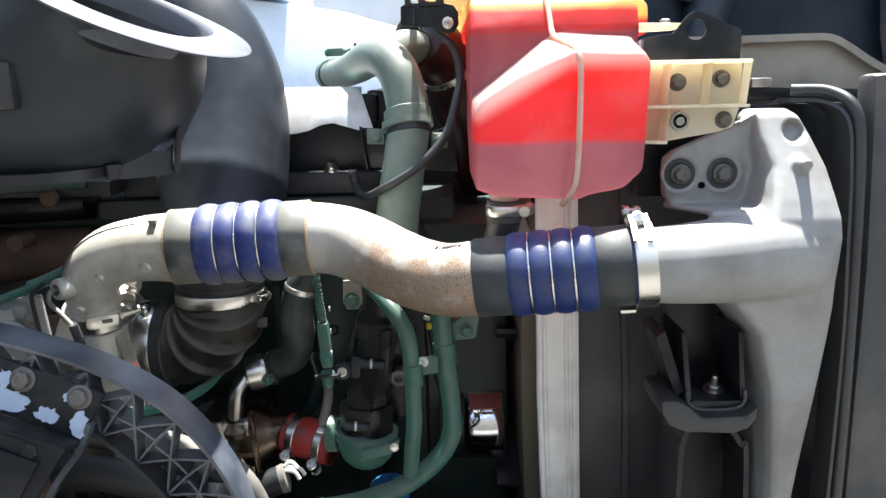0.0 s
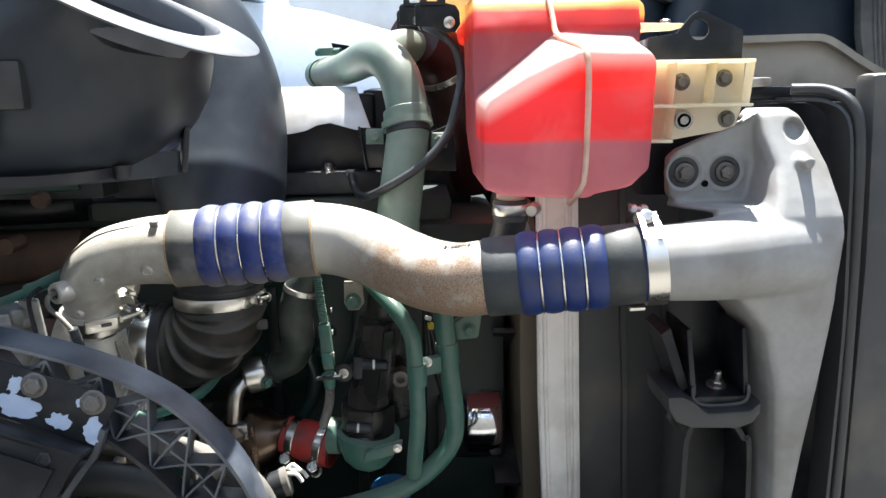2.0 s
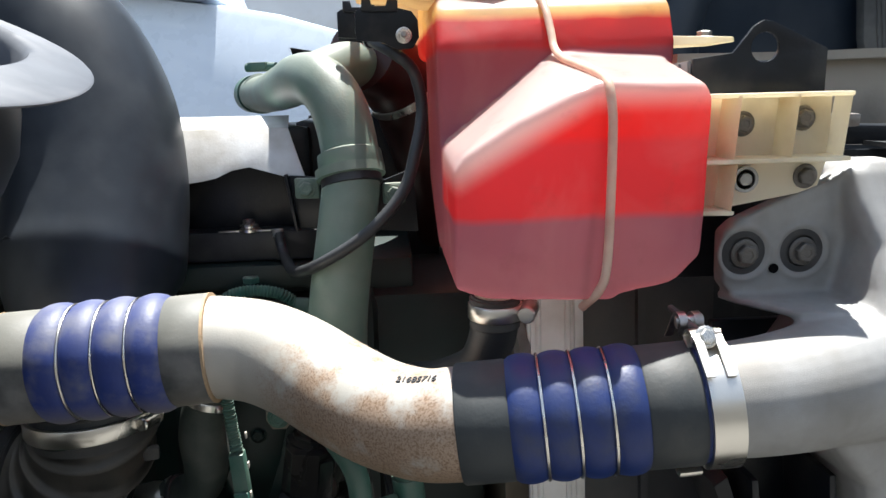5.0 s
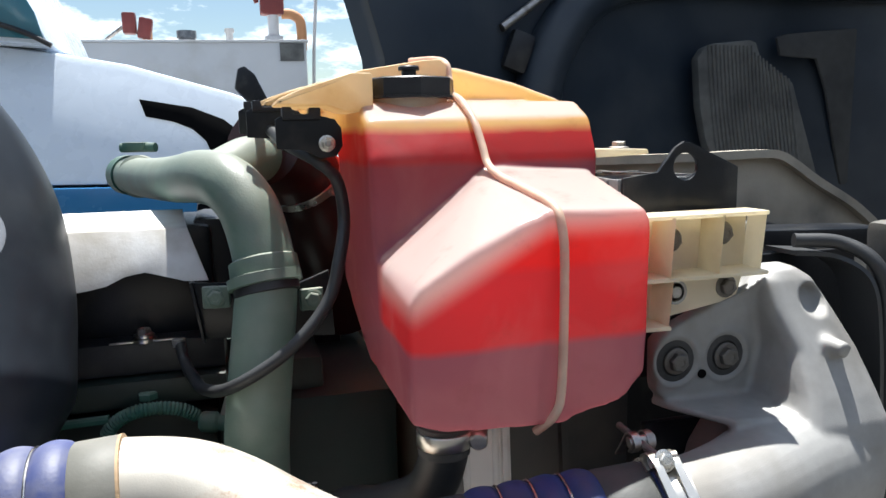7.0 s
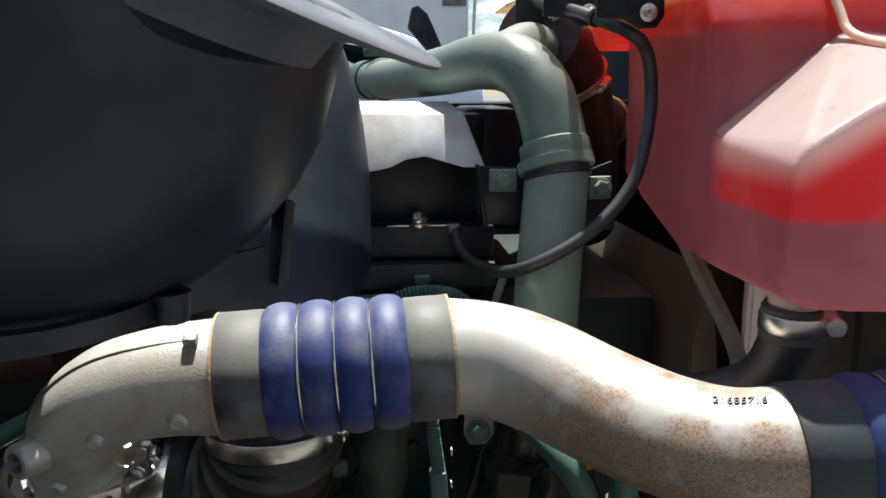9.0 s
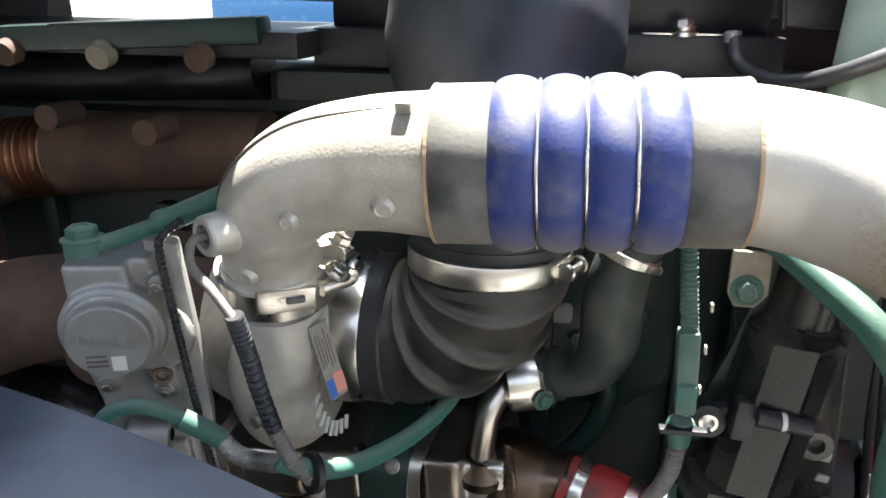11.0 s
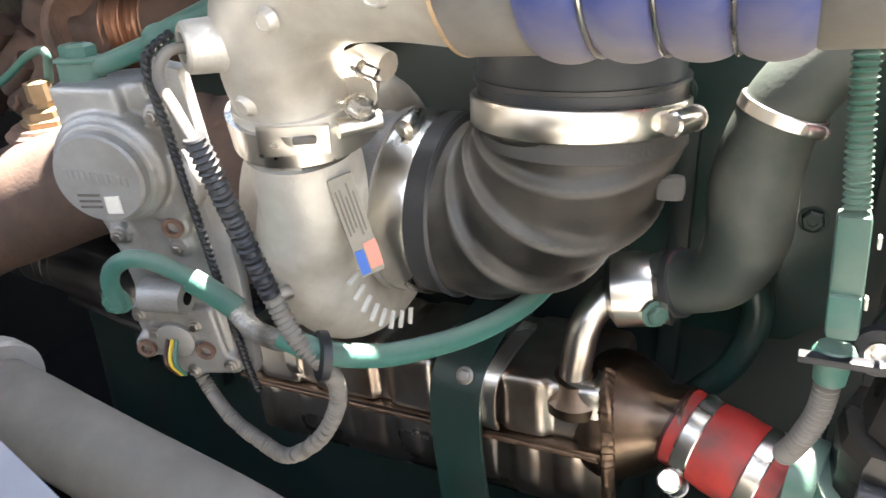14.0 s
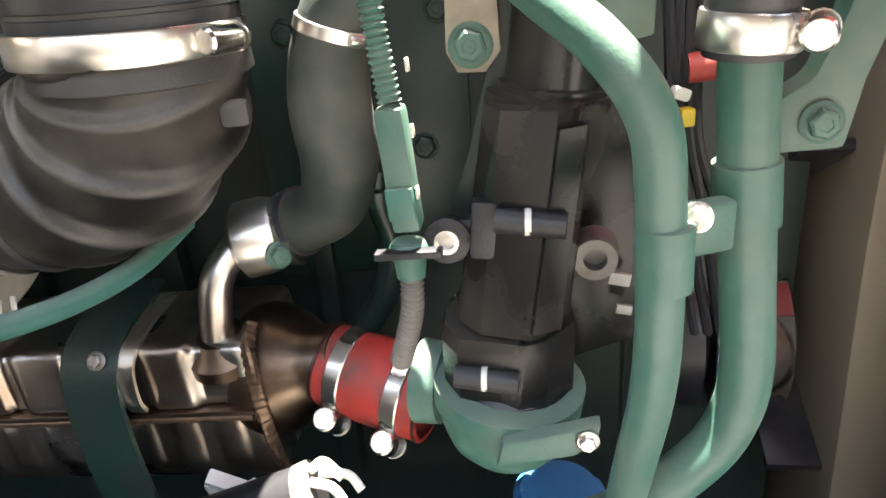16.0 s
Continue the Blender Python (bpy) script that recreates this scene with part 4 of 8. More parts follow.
part("gusset", plate([(0.304, 1.25), (0.318, 1.26), (0.350, 1.166), (0.338, 1.156)], 1.0, 1.08, (), 0.002), "soot", mt)
part("rubber_pad", plate([(0.306, 1.166), (0.308, 1.146), (0.320, 1.126), (0.344, 1.116), (0.412, 1.113), (0.434, 1.120), (0.445, 1.136), (0.446, 1.156), (0.43, 1.141), (0.366, 1.139), (0.345, 1.158), (0.33, 1.166)], 0.965, 1.07, (), 0.006), "rubber_cl", mt, "dusty rubber pad")
part("arch", strip([(0.350, 1.05, 0.70), (0.352, 1.05, 1.03), (0.356, 1.05, 1.085), (0.368, 1.05, 1.106), (0.395, 1.05, 1.110), (0.422, 1.05, 1.103), (0.441, 1.05, 1.078), (0.453, 1.05, 1.04), (0.463, 1.05, 0.70)], 0.09, 0.008), "black_pt", mt)
part("back_web", plate([(0.352, 0.70), (0.354, 1.04), (0.368, 1.10), (0.425, 1.10), (0.45, 1.04), (0.46, 0.70)], 1.085, 1.095), "soot", mt)
bolt(mt, (0.402, 1.025, 1.157), (0, -0.25, 1), 0.0105, "steel_dull", "nut")
part("stud", turned((0.402, 1.024, 1.164), (0, -0.25, 1), [(0, 0.006), (0.017, 0.0058), (0.019, 0.004), (0.019, 0)], 14), "steel_dull", mt)

# front seal, grille side panel and hood frame
plain("front_panel", plate([(0.585, 1.62), (0.95, 1.62), (0.98, 0.5), (0.61, 0.5), (0.605, 1.0), (0.60, 1.35)], 1.00, 1.05, (), 0.012), "shroud", "dark grey front body panel beside the cooler", "panel")
seal = thing("rubber_seal", (0.575, 1.0, 0.9), "black rubber edge seal along the front panel", "seal")
part("bulb", tube([(0.50, 1.06, 1.60), (0.545, 1.04, 1.597), (0.566, 1.01, 1.575), (0.574, 1.0, 1.52), (0.578, 0.995, 1.40), (0.585, 0.995, 1.20), (0.588, 0.995, 1.0), (0.585, 0.995, 0.7)], 0.008, 12), "rubber_cl", seal)
part("lip", strip([(0.50, 1.08, 1.586), (0.54, 1.06, 1.582), (0.556, 1.03, 1.56), (0.562, 1.02, 1.50), (0.566, 1.015, 1.38), (0.573, 1.015, 1.20), (0.573, 1.015, 0.7)], 0.05, 0.005), "rubber_cl", seal)
hf = thing("fender_rim", (0.7, 1.29, 1.0), "dusty beige fibreglass fender rim curving over the radiator", "fender")
part("outer_edge", strip([(0.36, 1.29, 1.686), (0.52, 1.29, 1.686), (0.634, 1.29, 1.688), (0.67, 1.29, 1.685), (0.70, 1.29, 1.670), (0.74, 1.29, 1.645), (0.82, 1.29, 1.60), (0.885, 1.29, 1.54), (0.92, 1.29, 1.45), (0.93, 1.29, 1.0)], 0.02, 0.012), "beige", hf)
part("web", plate([(0.36, 1.684), (0.52, 1.684), (0.634, 1.686), (0.668, 1.683), (0.70, 1.668), (0.74, 1.643), (0.82, 1.598), (0.885, 1.538), (0.92, 1.45), (0.93, 1.0), (0.80, 1.0), (0.79, 1.40), (0.765, 1.50), (0.70, 1.565), (0.60, 1.585), (0.36, 1.59)], 1.295, 1.31, (), 0.003), "beige", hf)
part("inner_lip", tube([(0.36, 1.285, 1.588), (0.60, 1.285, 1.583), (0.70, 1.285, 1.560), (0.765, 1.285, 1.50), (0.79, 1.285, 1.40), (0.80, 1.285, 1.0)], 0.012, 12), "rubber_cl", hf)
cs = thing("radiator_crossmember", (0.45, 1.1, 1.58), "black steel crossmember above the charge air cooler", "crossmember")
part("bar", box((0.56, 1.14, 1.592), (0.26, 0.06, 0.022), (0, 2, 0), 0.004), "black_pt", cs)
part("stud_plate", box((0.472, 1.10, 1.611), (0.030, 0.016, 0.014), (0, 0, 0), 0.003), "steel_dull", cs)
part("drop", box((0.36, 1.14, 1.52), (0.12, 0.05, 0.16), (0, 0, 0), 0.004), "black_pt", cs)

# opened hood: dark moulded inside with bracing and an insulation pad
hood = thing("open_hood", (1.8, 3.2, 0.6), "opened truck hood with dark moulded inner lining", "hood")
hb = bmesh.new()
hrows = []
for k in range(15):
    z = 0.6 + 0.2 * k
    edge = 0.40 - 0.45 * max(0, (z - 1.9)) ** 1.6 if z > 1.9 else 0.40
    hrows.append([hb.verts.new((x, y, z)) for x, y in ((edge, 3.05), (edge + 0.05, 2.95), (edge + 0.25, 3.0), (1.0, 3.22), (1.7, 3.34), (2.5, 3.38), (3.1, 3.2), (3.45, 2.7), (3.5, 1.9), (3.5, 0.9), (3.3, 0.4))])
for a, b in zip(hrows, hrows[1:]):
    for k in range(10):
        hb.faces.new((a[k], a[k + 1], b[k + 1], b[k]))
hs = part("shell", hb, "navy", hood, "", 1.2)
so = hs.modifiers.new("thickness", "SOLIDIFY")
so.thickness = 0.02
part("brace", tube([(0.95, 3.15, 2.14), (1.33, 3.22, 2.40), (1.7, 3.25, 2.65)], 0.018, 12), "steel_dull", hood, "bright steel stay rod")
part("brace_bracket", box((1.02, 3.16, 2.05), (0.10, 0.06, 0.16), (0, 20, 0), 0.02), "plastic", hood)
part("rib", tube([(1.05, 3.17, 0.7), (1.08, 3.17, 1.4), (1.15, 3.19, 2.0), (1.5, 3.28, 2.35), (2.2, 3.32, 2.42), (3.0, 3.2, 2.4)], 0.10, 20), "navy", hood)
ins = thing("insulation_pad", (2.2, 3.25, 1.5), "grey corrugated fibre insulation pad on the hood lining", "insulation")
INS = [(1.88, 2.04), (1.915, 2.085), (1.972, 2.104), (2.15, 2.122), (2.185, 2.112), (2.205, 2.06), (2.222, 2.015), (2.26, 1.99), (2.36, 1.957), (2.392, 1.935), (2.42, 1.86), (2.46, 1.76), (2.56, 1.50), (2.05, 1.45), (1.935, 1.68), (1.90, 1.83)]
ib = plate(INS, 3.205, 3.26, (), 0.015)
part("pad", ib, "insul", ins)
for k in range(22):
    x = 1.93 + k * 0.0205
    top = 2.095 if x < 2.17 else 2.07 - (x - 2.17) * 0.62
    part("corrugation", tube([(x + 0.09, 3.203, 1.50), (x + 0.035, 3.203, 1.80), (x, 3.203, top)], lambda m, s, a, k=k: 0.0062 + 0.0012 * math.sin(m * 40 + k * 2.3), 8, 8), "insul", ins)
part("cover_plate", plate([(2.345, 2.145), (2.40, 2.16), (3.1, 2.22), (3.1, 1.45), (2.76, 1.45), (2.64, 1.90), (2.575, 2.05), (2.37, 2.06)], 3.27, 3.29, (), 0.01), "felt", ins, "darker felt panel beside the pad")


# ---- coolant expansion tank ----
tank = thing("expansion_tank", (0.17, 1.25, 1.46), "milky plastic expansion tank filled with red coolant", "coolant tank")
tk = bmesh.new()
# forward chamber: a wedge whose shoulder slopes down to one side, and a block beside it
hull(tk, [(0.043, 0.988, 1.472), (0.075, 0.985, 1.461), (0.19, 0.983, 1.456), (0.043, 0.988, 1.580), (0.052, 0.986, 1.594), (0.098, 0.985, 1.6225), (0.15, 0.985, 1.6465), (0.19, 0.987, 1.6565), (0.043, 1.15, 1.470), (0.19, 1.15, 1.460), (0.043, 1.15, 1.594), (0.095, 1.15, 1.632), (0.1665, 1.15, 1.688), (0.19, 1.15, 1.691)])
hull(tk, [(0.17, 0.983, 1.457), (0.245, 0.986, 1.470), (0.274, 0.990, 1.494), (0.281, 0.998, 1.640), (0.270, 0.990, 1.653), (0.17, 0.986, 1.6555), (0.17, 1.16, 1.463), (0.285, 1.16, 1.500), (0.300, 1.165, 1.672), (0.292, 1.16, 1.685), (0.168, 1.15, 1.690)])
# main body, its front leaning back to the top
hull(tk, [(0.043, 1.125, 1.475), (0.042, 1.19, 1.470), (0.045, 1.24, 1.520), (0.045, 1.385, 1.53), (0.285, 1.13, 1.492), (0.29, 1.24, 1.53), (0.29, 1.385, 1.53), (0.043, 1.138, 1.600), (0.300, 1.150, 1.66), (0.042, 1.148, 1.700), (0.302, 1.142, 1.700), (0.044, 1.180, 1.742), (0.303, 1.162, 1.742), (0.048, 1.225, 1.762), (0.300, 1.195, 1.760), (0.043, 1.39, 1.775), (0.302, 1.39, 1.770)])
plate([(0.04, 1.70), (0.04, 1.792), (0.08, 1.804), (0.16, 1.818), (0.205, 1.813), (0.285, 1.794), (0.350, 1.772), (0.372, 1.755), (0.372, 1.70)], 1.345, 1.64, (), 0.012, None, tk)
plate([(0.03, 1.74), (0.03, 1.80), (0.10, 1.815), (0.25, 1.82), (0.30, 1.76)], 1.60, 1.93, (), 0.012, None, tk)
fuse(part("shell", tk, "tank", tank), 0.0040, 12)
SE = [(0.163, 0.997, 1.448), (0.175, 0.980, 1.470), (0.181, 0.979, 1.50), (0.183, 0.979, 1.60), (0.182, 0.982, 1.640), (0.180, 0.998, 1.659), (0.174, 1.05, 1.671), (0.168, 1.10, 1.681), (0.165, 1.128, 1.693), (0.164, 1.142, 1.712), (0.162, 1.160, 1.736), (0.160, 1.188, 1.756), (0.160, 1.215, 1.766), (0.166, 1.255, 1.771), (0.178, 1.30, 1.778), (0.183, 1.322, 1.795), (0.182, 1.332, 1.815), (0.174, 1.36, 1.824), (0.150, 1.40, 1.826)]
part("seam_fin", plate([(0.060, 1.790), (0.062, 1.806), (0.150, 1.820), (0.172, 1.821), (0.183, 1.812), (0.194, 1.775), (0.194, 1.750), (0.1, 1.750)], 1.325, 1.352, (), 0.004), "amber", tank, "raised pale rib beside the filler")
part("mould_seam", tube(SE, 0.0042, 14, 8), "seam", tank, "raised pale moulding seam")
part("filler_neck", turned((0.111, 1.248, 1.752), (0, 0, 1), [(0, 0.044), (0.016, 0.044), (0.018, 0.042), (0.018, 0)], 36), "ivory", tank)
part("outlet", turned((0.087, 1.042, 1.475), (0, 0, -1), [(0, 0.022), (0.05, 0.0205), (0.05, 0)], 28), "ivory", tank)
for y, w in ((1.215, 0.085), (1.49, 0.10), (1.80, 0.12)):
    dz = 0.045 * (y - 1.215)
    part("mounting_wing", plate([(x, z + dz) for x, z in ((-0.046, 1.760), (-0.044, 1.765), (-0.019, 1.776), (0.038, 1.794), (0.062, 1.794), (0.062, 1.750), (0.030, 1.752), (0.011, 1.759))], y, y + w, (), 0.004), "amber", tank, "pale yellowed mounting wing")
# bolted ivory bracket on the front end
bkb = part("bracket_back", plate([(0.272, 1.640), (0.420, 1.640), (0.420, 1.578), (0.412, 1.550), (0.392, 1.543), (0.312, 1.530), (0.272, 1.530)], 1.040, 1.047, (), 0.001), "ivory", tank)
for k, (x0, z0, x1, z1, yf) in enumerate(((0.270, 1.6400, 0.421, 1.6400, 1.006), (0.270, 1.5800, 0.419, 1.5800, 1.001), (0.270, 1.5325, 0.309, 1.5315, 1.002), (0.4195, 1.579, 0.4205, 1.641, 1.012), (0.364, 1.580, 0.364, 1.640, 1.003), (0.307, 1.580, 0.307, 1.640, 1.000), (0.308, 1.5315, 0.308, 1.580, 1.0025))):
    dx, dz = (0.0, 0.0022) if abs(x1 - x0) > abs(z1 - z0) else (0.0022, 0.0)
    part("bracket_rib", plate([(x0 - dx, z0 - dz), (x1 + (dx or 0.0), z1 - dz), (x1 + dx, z1 + dz), (x0 - dx, z0 + dz)], yf, 1.0415 - 0.0003 * k, (), 0.0016), "ivory", bkb)
part("lug", plate([(0.288, 1.705), (0.37, 1.703), (0.372, 1.697), (0.288, 1.694)], 1.15, 1.22, (), 0.002), "ivory", tank)
for x, z in ((0.330, 1.613), (0.391, 1.617), (0.398, 1.560)):
    bolt(tank, (x, 1.040, z), (0, -1, 0), 0.0085, "steel_dk")
part("insert", turned((0.3355, 1.041, 1.559), (0, -1, 0), [(0, 0.013), (0.005, 0.013), (0.005, 0.010), (0.001, 0.010), (0.001, 0.006), (0.006, 0.006), (0.006, 0)], 22), "alu_dull", tank, "empty bolt insert")
bolt(tank, (0.352, 1.185, 1.704), (0, 0, 1), 0.008, "steel_dull")

cap = thing("filler_cap", (0.111, 1.248, 1.77), "black plastic screw cap on the expansion tank", "cap")
dsc = part("disc", turned((0.111, 1.248, 1.766), (0, 0, 1), [(0, 0.046), (0.0, 0.0575), (0.0025, 0.0575), (0.003, 0.0545), (0.022, 0.0545), (0.0235, 0.0525), (0.0235, 0)], 8), "plastic", cap)
part("knob", turned((0.111, 1.248, 1.788), (0, 0, 1), [(0, 0.0085), (0.011, 0.0085), (0.0115, 0.0125), (0.015, 0.0125), (0.0165, 0.011), (0.0165, 0)], 18), "plastic", dsc)

tbk = thing("tank_bracket", (0.36, 1.06, 1.63), "black triangular steel bracket with a round hole", "bracket")
part("plate", plate([(0.288, 1.632), (0.288, 1.676), (0.328, 1.681), (0.348, 1.706), (0.358, 1.712), (0.368, 1.710), (0.425, 1.684), (0.425, 1.632)], 1.062, 1.067, ((0.3605, 1.686, 0.0145),), 0.0008), "black_pt", tbk)
# added flange, mostly hidden, keeps the sun off the cooler's plate below
part("flange", box((0.358, 1.10, 1.6345), (0.134, 0.070, 0.005), (0, 0, 0), 0.001), "black_pt", tbk)
for k in range(4):
    part("lattice_bar", box((0.300 + 0.030 * k, 1.17, 1.668), (0.0035, 0.21, 0.012), (0, 0, -8 + 30 * (k % 2)), 0.0006), "lattice", tbk)
for y in (1.10, 1.16, 1.24):
    part("lattice_bar", box((0.352, y, 1.667), (0.135, 0.0035, 0.012), (0, 0, 6), 0.0006), "lattice", tbk)

# side brackets under the wings
for y, dx, dz in ((1.232, 0.006, 0.0), (1.36, -0.022, 0.014), (1.50, -0.03, 0.02)):
    sb = thing("side_bracket", (dx, y, 1.70 + dz), "black steel bracket bolted to the tank wing", "bracket", "tank side brackets")
    part("plate", plate([(x + dx, z + dz) for x, z in ((-0.052, 1.712), (-0.052, 1.744), (-0.046, 1.748), (-0.002, 1.748), (0.014, 1.744), (0.021, 1.734), (0.022, 1.714), (0.014, 1.702), (-0.004, 1.701), (-0.022, 1.710))], y, y + 0.004, (), 0.0008), "black_pt", sb)
    part("hook", plate([(x + dx, z + dz) for x, z in ((-0.044, 1.744), (-0.044, 1.758), (-0.034, 1.758), (-0.032, 1.750), (-0.016, 1.750), (-0.014, 1.757), (-0.002, 1.757), (-0.002, 1.744))], y - 0.004, y + 0.018, (), 0.001), "plastic", sb)
    bolt(sb, (0.004 + dx, y - 0.001, 1.717 + dz), (0, -1, 0), 0.0065, "steel")
    part("stud", turned((0.004 + dx, y - 0.004, 1.717 + dz), (0, -1, 0), [(0, 0.0035), (0.012, 0.0035), (0.013, 0.0025), (0.013, 0)], 12), "steel_dull", sb)

clamp((0.087, 1.042, 1.436), (0, 0, 1), 0.0255, 0.016, (1, -0.35, 0), "steel worm-drive clamp under the coolant tank", "steel", lug=1.25)
oh = thing("coolant_hose", (0.05, 1.1, 1.28), "black rubber hose leading down from the coolant tank", "hose")
part("hose", tube([(0.087, 1.042, 1.452), (0.086, 1.045, 1.415), (0.072, 1.062, 1.370), (0.035, 1.11, 1.335), (0.005, 1.155, 1.315), (-0.012, 1.172, 1.285), (-0.013, 1.175, 1.245)], 0.024, 24), "rubber_cl", oh)
part("end_cuff", turned((0.0865, 1.043, 1.425), (0, -0.02, 1), [(-0.006, 0.024), (-0.005, 0.0255), (0.024, 0.0255), (0.025, 0.023)], 28), "rubber", oh)

# ---- green coolant pipe with its clamp bracket ----
gp = thing("coolant_pipe", (-0.07, 1.3, 1.2), "green painted thermostat pipe bent towards the far side", "pipe")
GP = [(-0.285, 1.93, 1.660), (-0.235, 1.78, 1.660), (-0.176, 1.57, 1.667), (-0.137, 1.445, 1.675), (-0.104, 1.378, 1.669), (-0.080, 1.347, 1.641), (-0.067, 1.328, 1.597), (-0.063, 1.313, 1.55), (-0.070, 1.292, 1.49), (-0.079, 1.270, 1.43), (-0.087, 1.25, 1.36), (-0.09, 1.25, 1.25)]
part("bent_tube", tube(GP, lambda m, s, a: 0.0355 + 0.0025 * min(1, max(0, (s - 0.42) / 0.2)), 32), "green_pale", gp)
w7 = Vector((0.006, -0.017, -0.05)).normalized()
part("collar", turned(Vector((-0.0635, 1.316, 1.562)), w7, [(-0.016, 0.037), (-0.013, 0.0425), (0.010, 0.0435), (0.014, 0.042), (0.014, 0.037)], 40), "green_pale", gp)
part("liner", turned(Vector((-0.0645, 1.313, 1.553)) + w7 * 0.016, w7, [(-0.007, 0.037), (-0.006, 0.0405), (0.004, 0.0405), (0.005, 0.037)], 40), "rubber_cl", gp, "dark ring under the collar")
part("hose_bead", turned((-0.265, 1.87, 1.660), (-0.32, -0.94, 0.0), [(-0.012, 0.035), (-0.010, 0.040), (0.004, 0.040), (0.008, 0.035)], 36), "green_pale", gp)
part("end_cap", turned((-0.285, 1.93, 1.660), (-0.33, 0.94, 0.0), [(0, 0.039), (0.05, 0.039), (0.056, 0.034), (0.056, 0)], 32), "green_hose", gp)
part("sensor", tube([(-0.30, 1.93, 1.714), (-0.235, 1.90, 1.714)], 0.009, 14, 1), "green_hose", gp, "dark green plug-in sensor")
part("sensor_plug", box((-0.272, 1.915, 1.716), (0.045, 0.022, 0.016), (0, 0, -25), 0.003), "green_hose", gp)
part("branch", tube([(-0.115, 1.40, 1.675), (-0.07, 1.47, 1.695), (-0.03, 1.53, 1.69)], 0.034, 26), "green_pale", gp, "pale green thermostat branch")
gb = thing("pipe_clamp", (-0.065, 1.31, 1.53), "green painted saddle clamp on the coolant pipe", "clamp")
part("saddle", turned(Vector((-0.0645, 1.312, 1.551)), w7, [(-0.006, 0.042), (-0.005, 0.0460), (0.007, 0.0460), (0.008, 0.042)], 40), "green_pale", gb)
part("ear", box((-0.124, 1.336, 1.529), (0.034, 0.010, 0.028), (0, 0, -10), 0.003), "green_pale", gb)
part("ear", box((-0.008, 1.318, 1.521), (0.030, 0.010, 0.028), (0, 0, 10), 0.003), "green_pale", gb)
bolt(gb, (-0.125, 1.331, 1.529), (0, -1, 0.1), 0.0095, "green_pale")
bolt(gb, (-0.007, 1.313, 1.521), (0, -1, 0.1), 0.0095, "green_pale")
pb = thing("support_plate", (-0.08, 1.36, 1.46), "black steel plate carrying the pipe clamp", "bracket")
part("plate", plate([(-0.152, 1.545), (-0.02, 1.535), (0.02, 1.55), (0.025, 1.46), (-0.085, 1.468), (-0.142, 1.470)], 1.356, 1.364, (), 0.002), "black_pt", pb)
part("edge", plate([(-0.156, 1.547), (-0.152, 1.547), (-0.141, 1.468), (-0.145, 1.468)], 1.345, 1.362, (), 0.001), "black_pt", pb)

# ---- top of the engine ----
hsd = thing("heat_shield", (-0.25, 1.5, 1.53), "bare sheet steel heat shield with a wavy lower edge", "heat shield")
wav = [(-0.60, 1.535), (-0.30, 1.532), (-0.283, 1.534), (-0.262, 1.538), (-0.240, 1.548), (-0.215, 1.552), (-0.193, 1.546), (-0.165, 1.538), (-0.135, 1.537), (-0.160, 1.606), (-0.60, 1.609)]
wvb = plate(wav, 1.448, 1.451, (), 0.0006)
for v in wvb.verts:
    v.co.y += (v.co.z - 1.609) * 0.5
part("front", wvb, "silver", hsd)
tb2 = bmesh.new()
tv = [tb2.verts.new(q) for q in ((-0.60, 1.449, 1.6085), (-0.160, 1.449, 1.6055), (-0.172, 1.56, 1.622), (-0.60, 1.56, 1.624), (-0.60, 1.449, 1.6055), (-0.160, 1.449, 1.6025), (-0.172, 1.56, 1.619), (-0.60, 1.56, 1.621))]
for q in ((0, 1, 2, 3), (4, 5, 6, 7), (0, 1, 5, 4), (1, 2, 6, 5), (2, 3, 7, 6), (3, 0, 4, 7)):
    tb2.faces.new([tv[k] for k in q])
part("top", tb2, "silver", hsd)
vc = thing("valve_cover", (-0.4, 1.5, 1.40), "black valve cover on the engine with a bolted ledge", "valve cover")
part("upper", box((-0.38, 1.57, 1.53), (0.50, 0.22, 0.155), (0, 0, 0), 0.01), "black_pt", vc)
part("ledge", box((-0.38, 1.52, 1.435), (0.52, 0.20, 0.045), (0, 0, 0), 0.005), "plastic", vc)
part("side_box", box((-0.118, 1.56, 1.545), (0.075, 0.16, 0.14), (0, 0, 0), 0.012), "plastic", vc)
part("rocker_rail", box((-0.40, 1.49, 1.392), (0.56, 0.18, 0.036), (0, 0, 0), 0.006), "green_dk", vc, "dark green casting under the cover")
# added black box, blocks the view through to the bright yard
part("front_cover", box((-0.04, 1.76, 1.36), (0.24, 0.10, 0.52), (0, 0, 0), 0.012), "black_pt", vc, "added black box closing the gap behind the green pipe")
bolt(vc, (-0.224, 1.432, 1.464), (0, 0, 1), 0.0095, "steel")
part("spacer", turned((-0.224, 1.432, 1.456), (0, 0, 1), [(0, 0.016), (0.004, 0.016), (0.006, 0.012), (0.008, 0.012), (0.008, 0)], 20), "steel", vc)
# bright strips laid on as painted glints along the ledge
for x in (-0.252, -0.197):
    part("ledge_glint", box((x, 1.421, 1.4585), (0.030, 0.006, 0.002), (0, 0, 0), 0.0005), "steel", vc, "bright strip standing for a glint")
hn = thing("wiring_conduit", (-0.22, 1.38, 1.35), "green corrugated conduit beside the valve cover", "conduit")
CP = [(-0.275, 1.39, 1.345), (-0.262, 1.385, 1.362), (-0.238, 1.38, 1.375), (-0.208, 1.38, 1.377), (-0.180, 1.385, 1.370), (-0.16, 1.39, 1.356)]
part("conduit", tube(CP, lambda m, s, a: 0.0085 + 0.0012 * math.sin(m * 1300), 12, 40), "green_hose", hn)
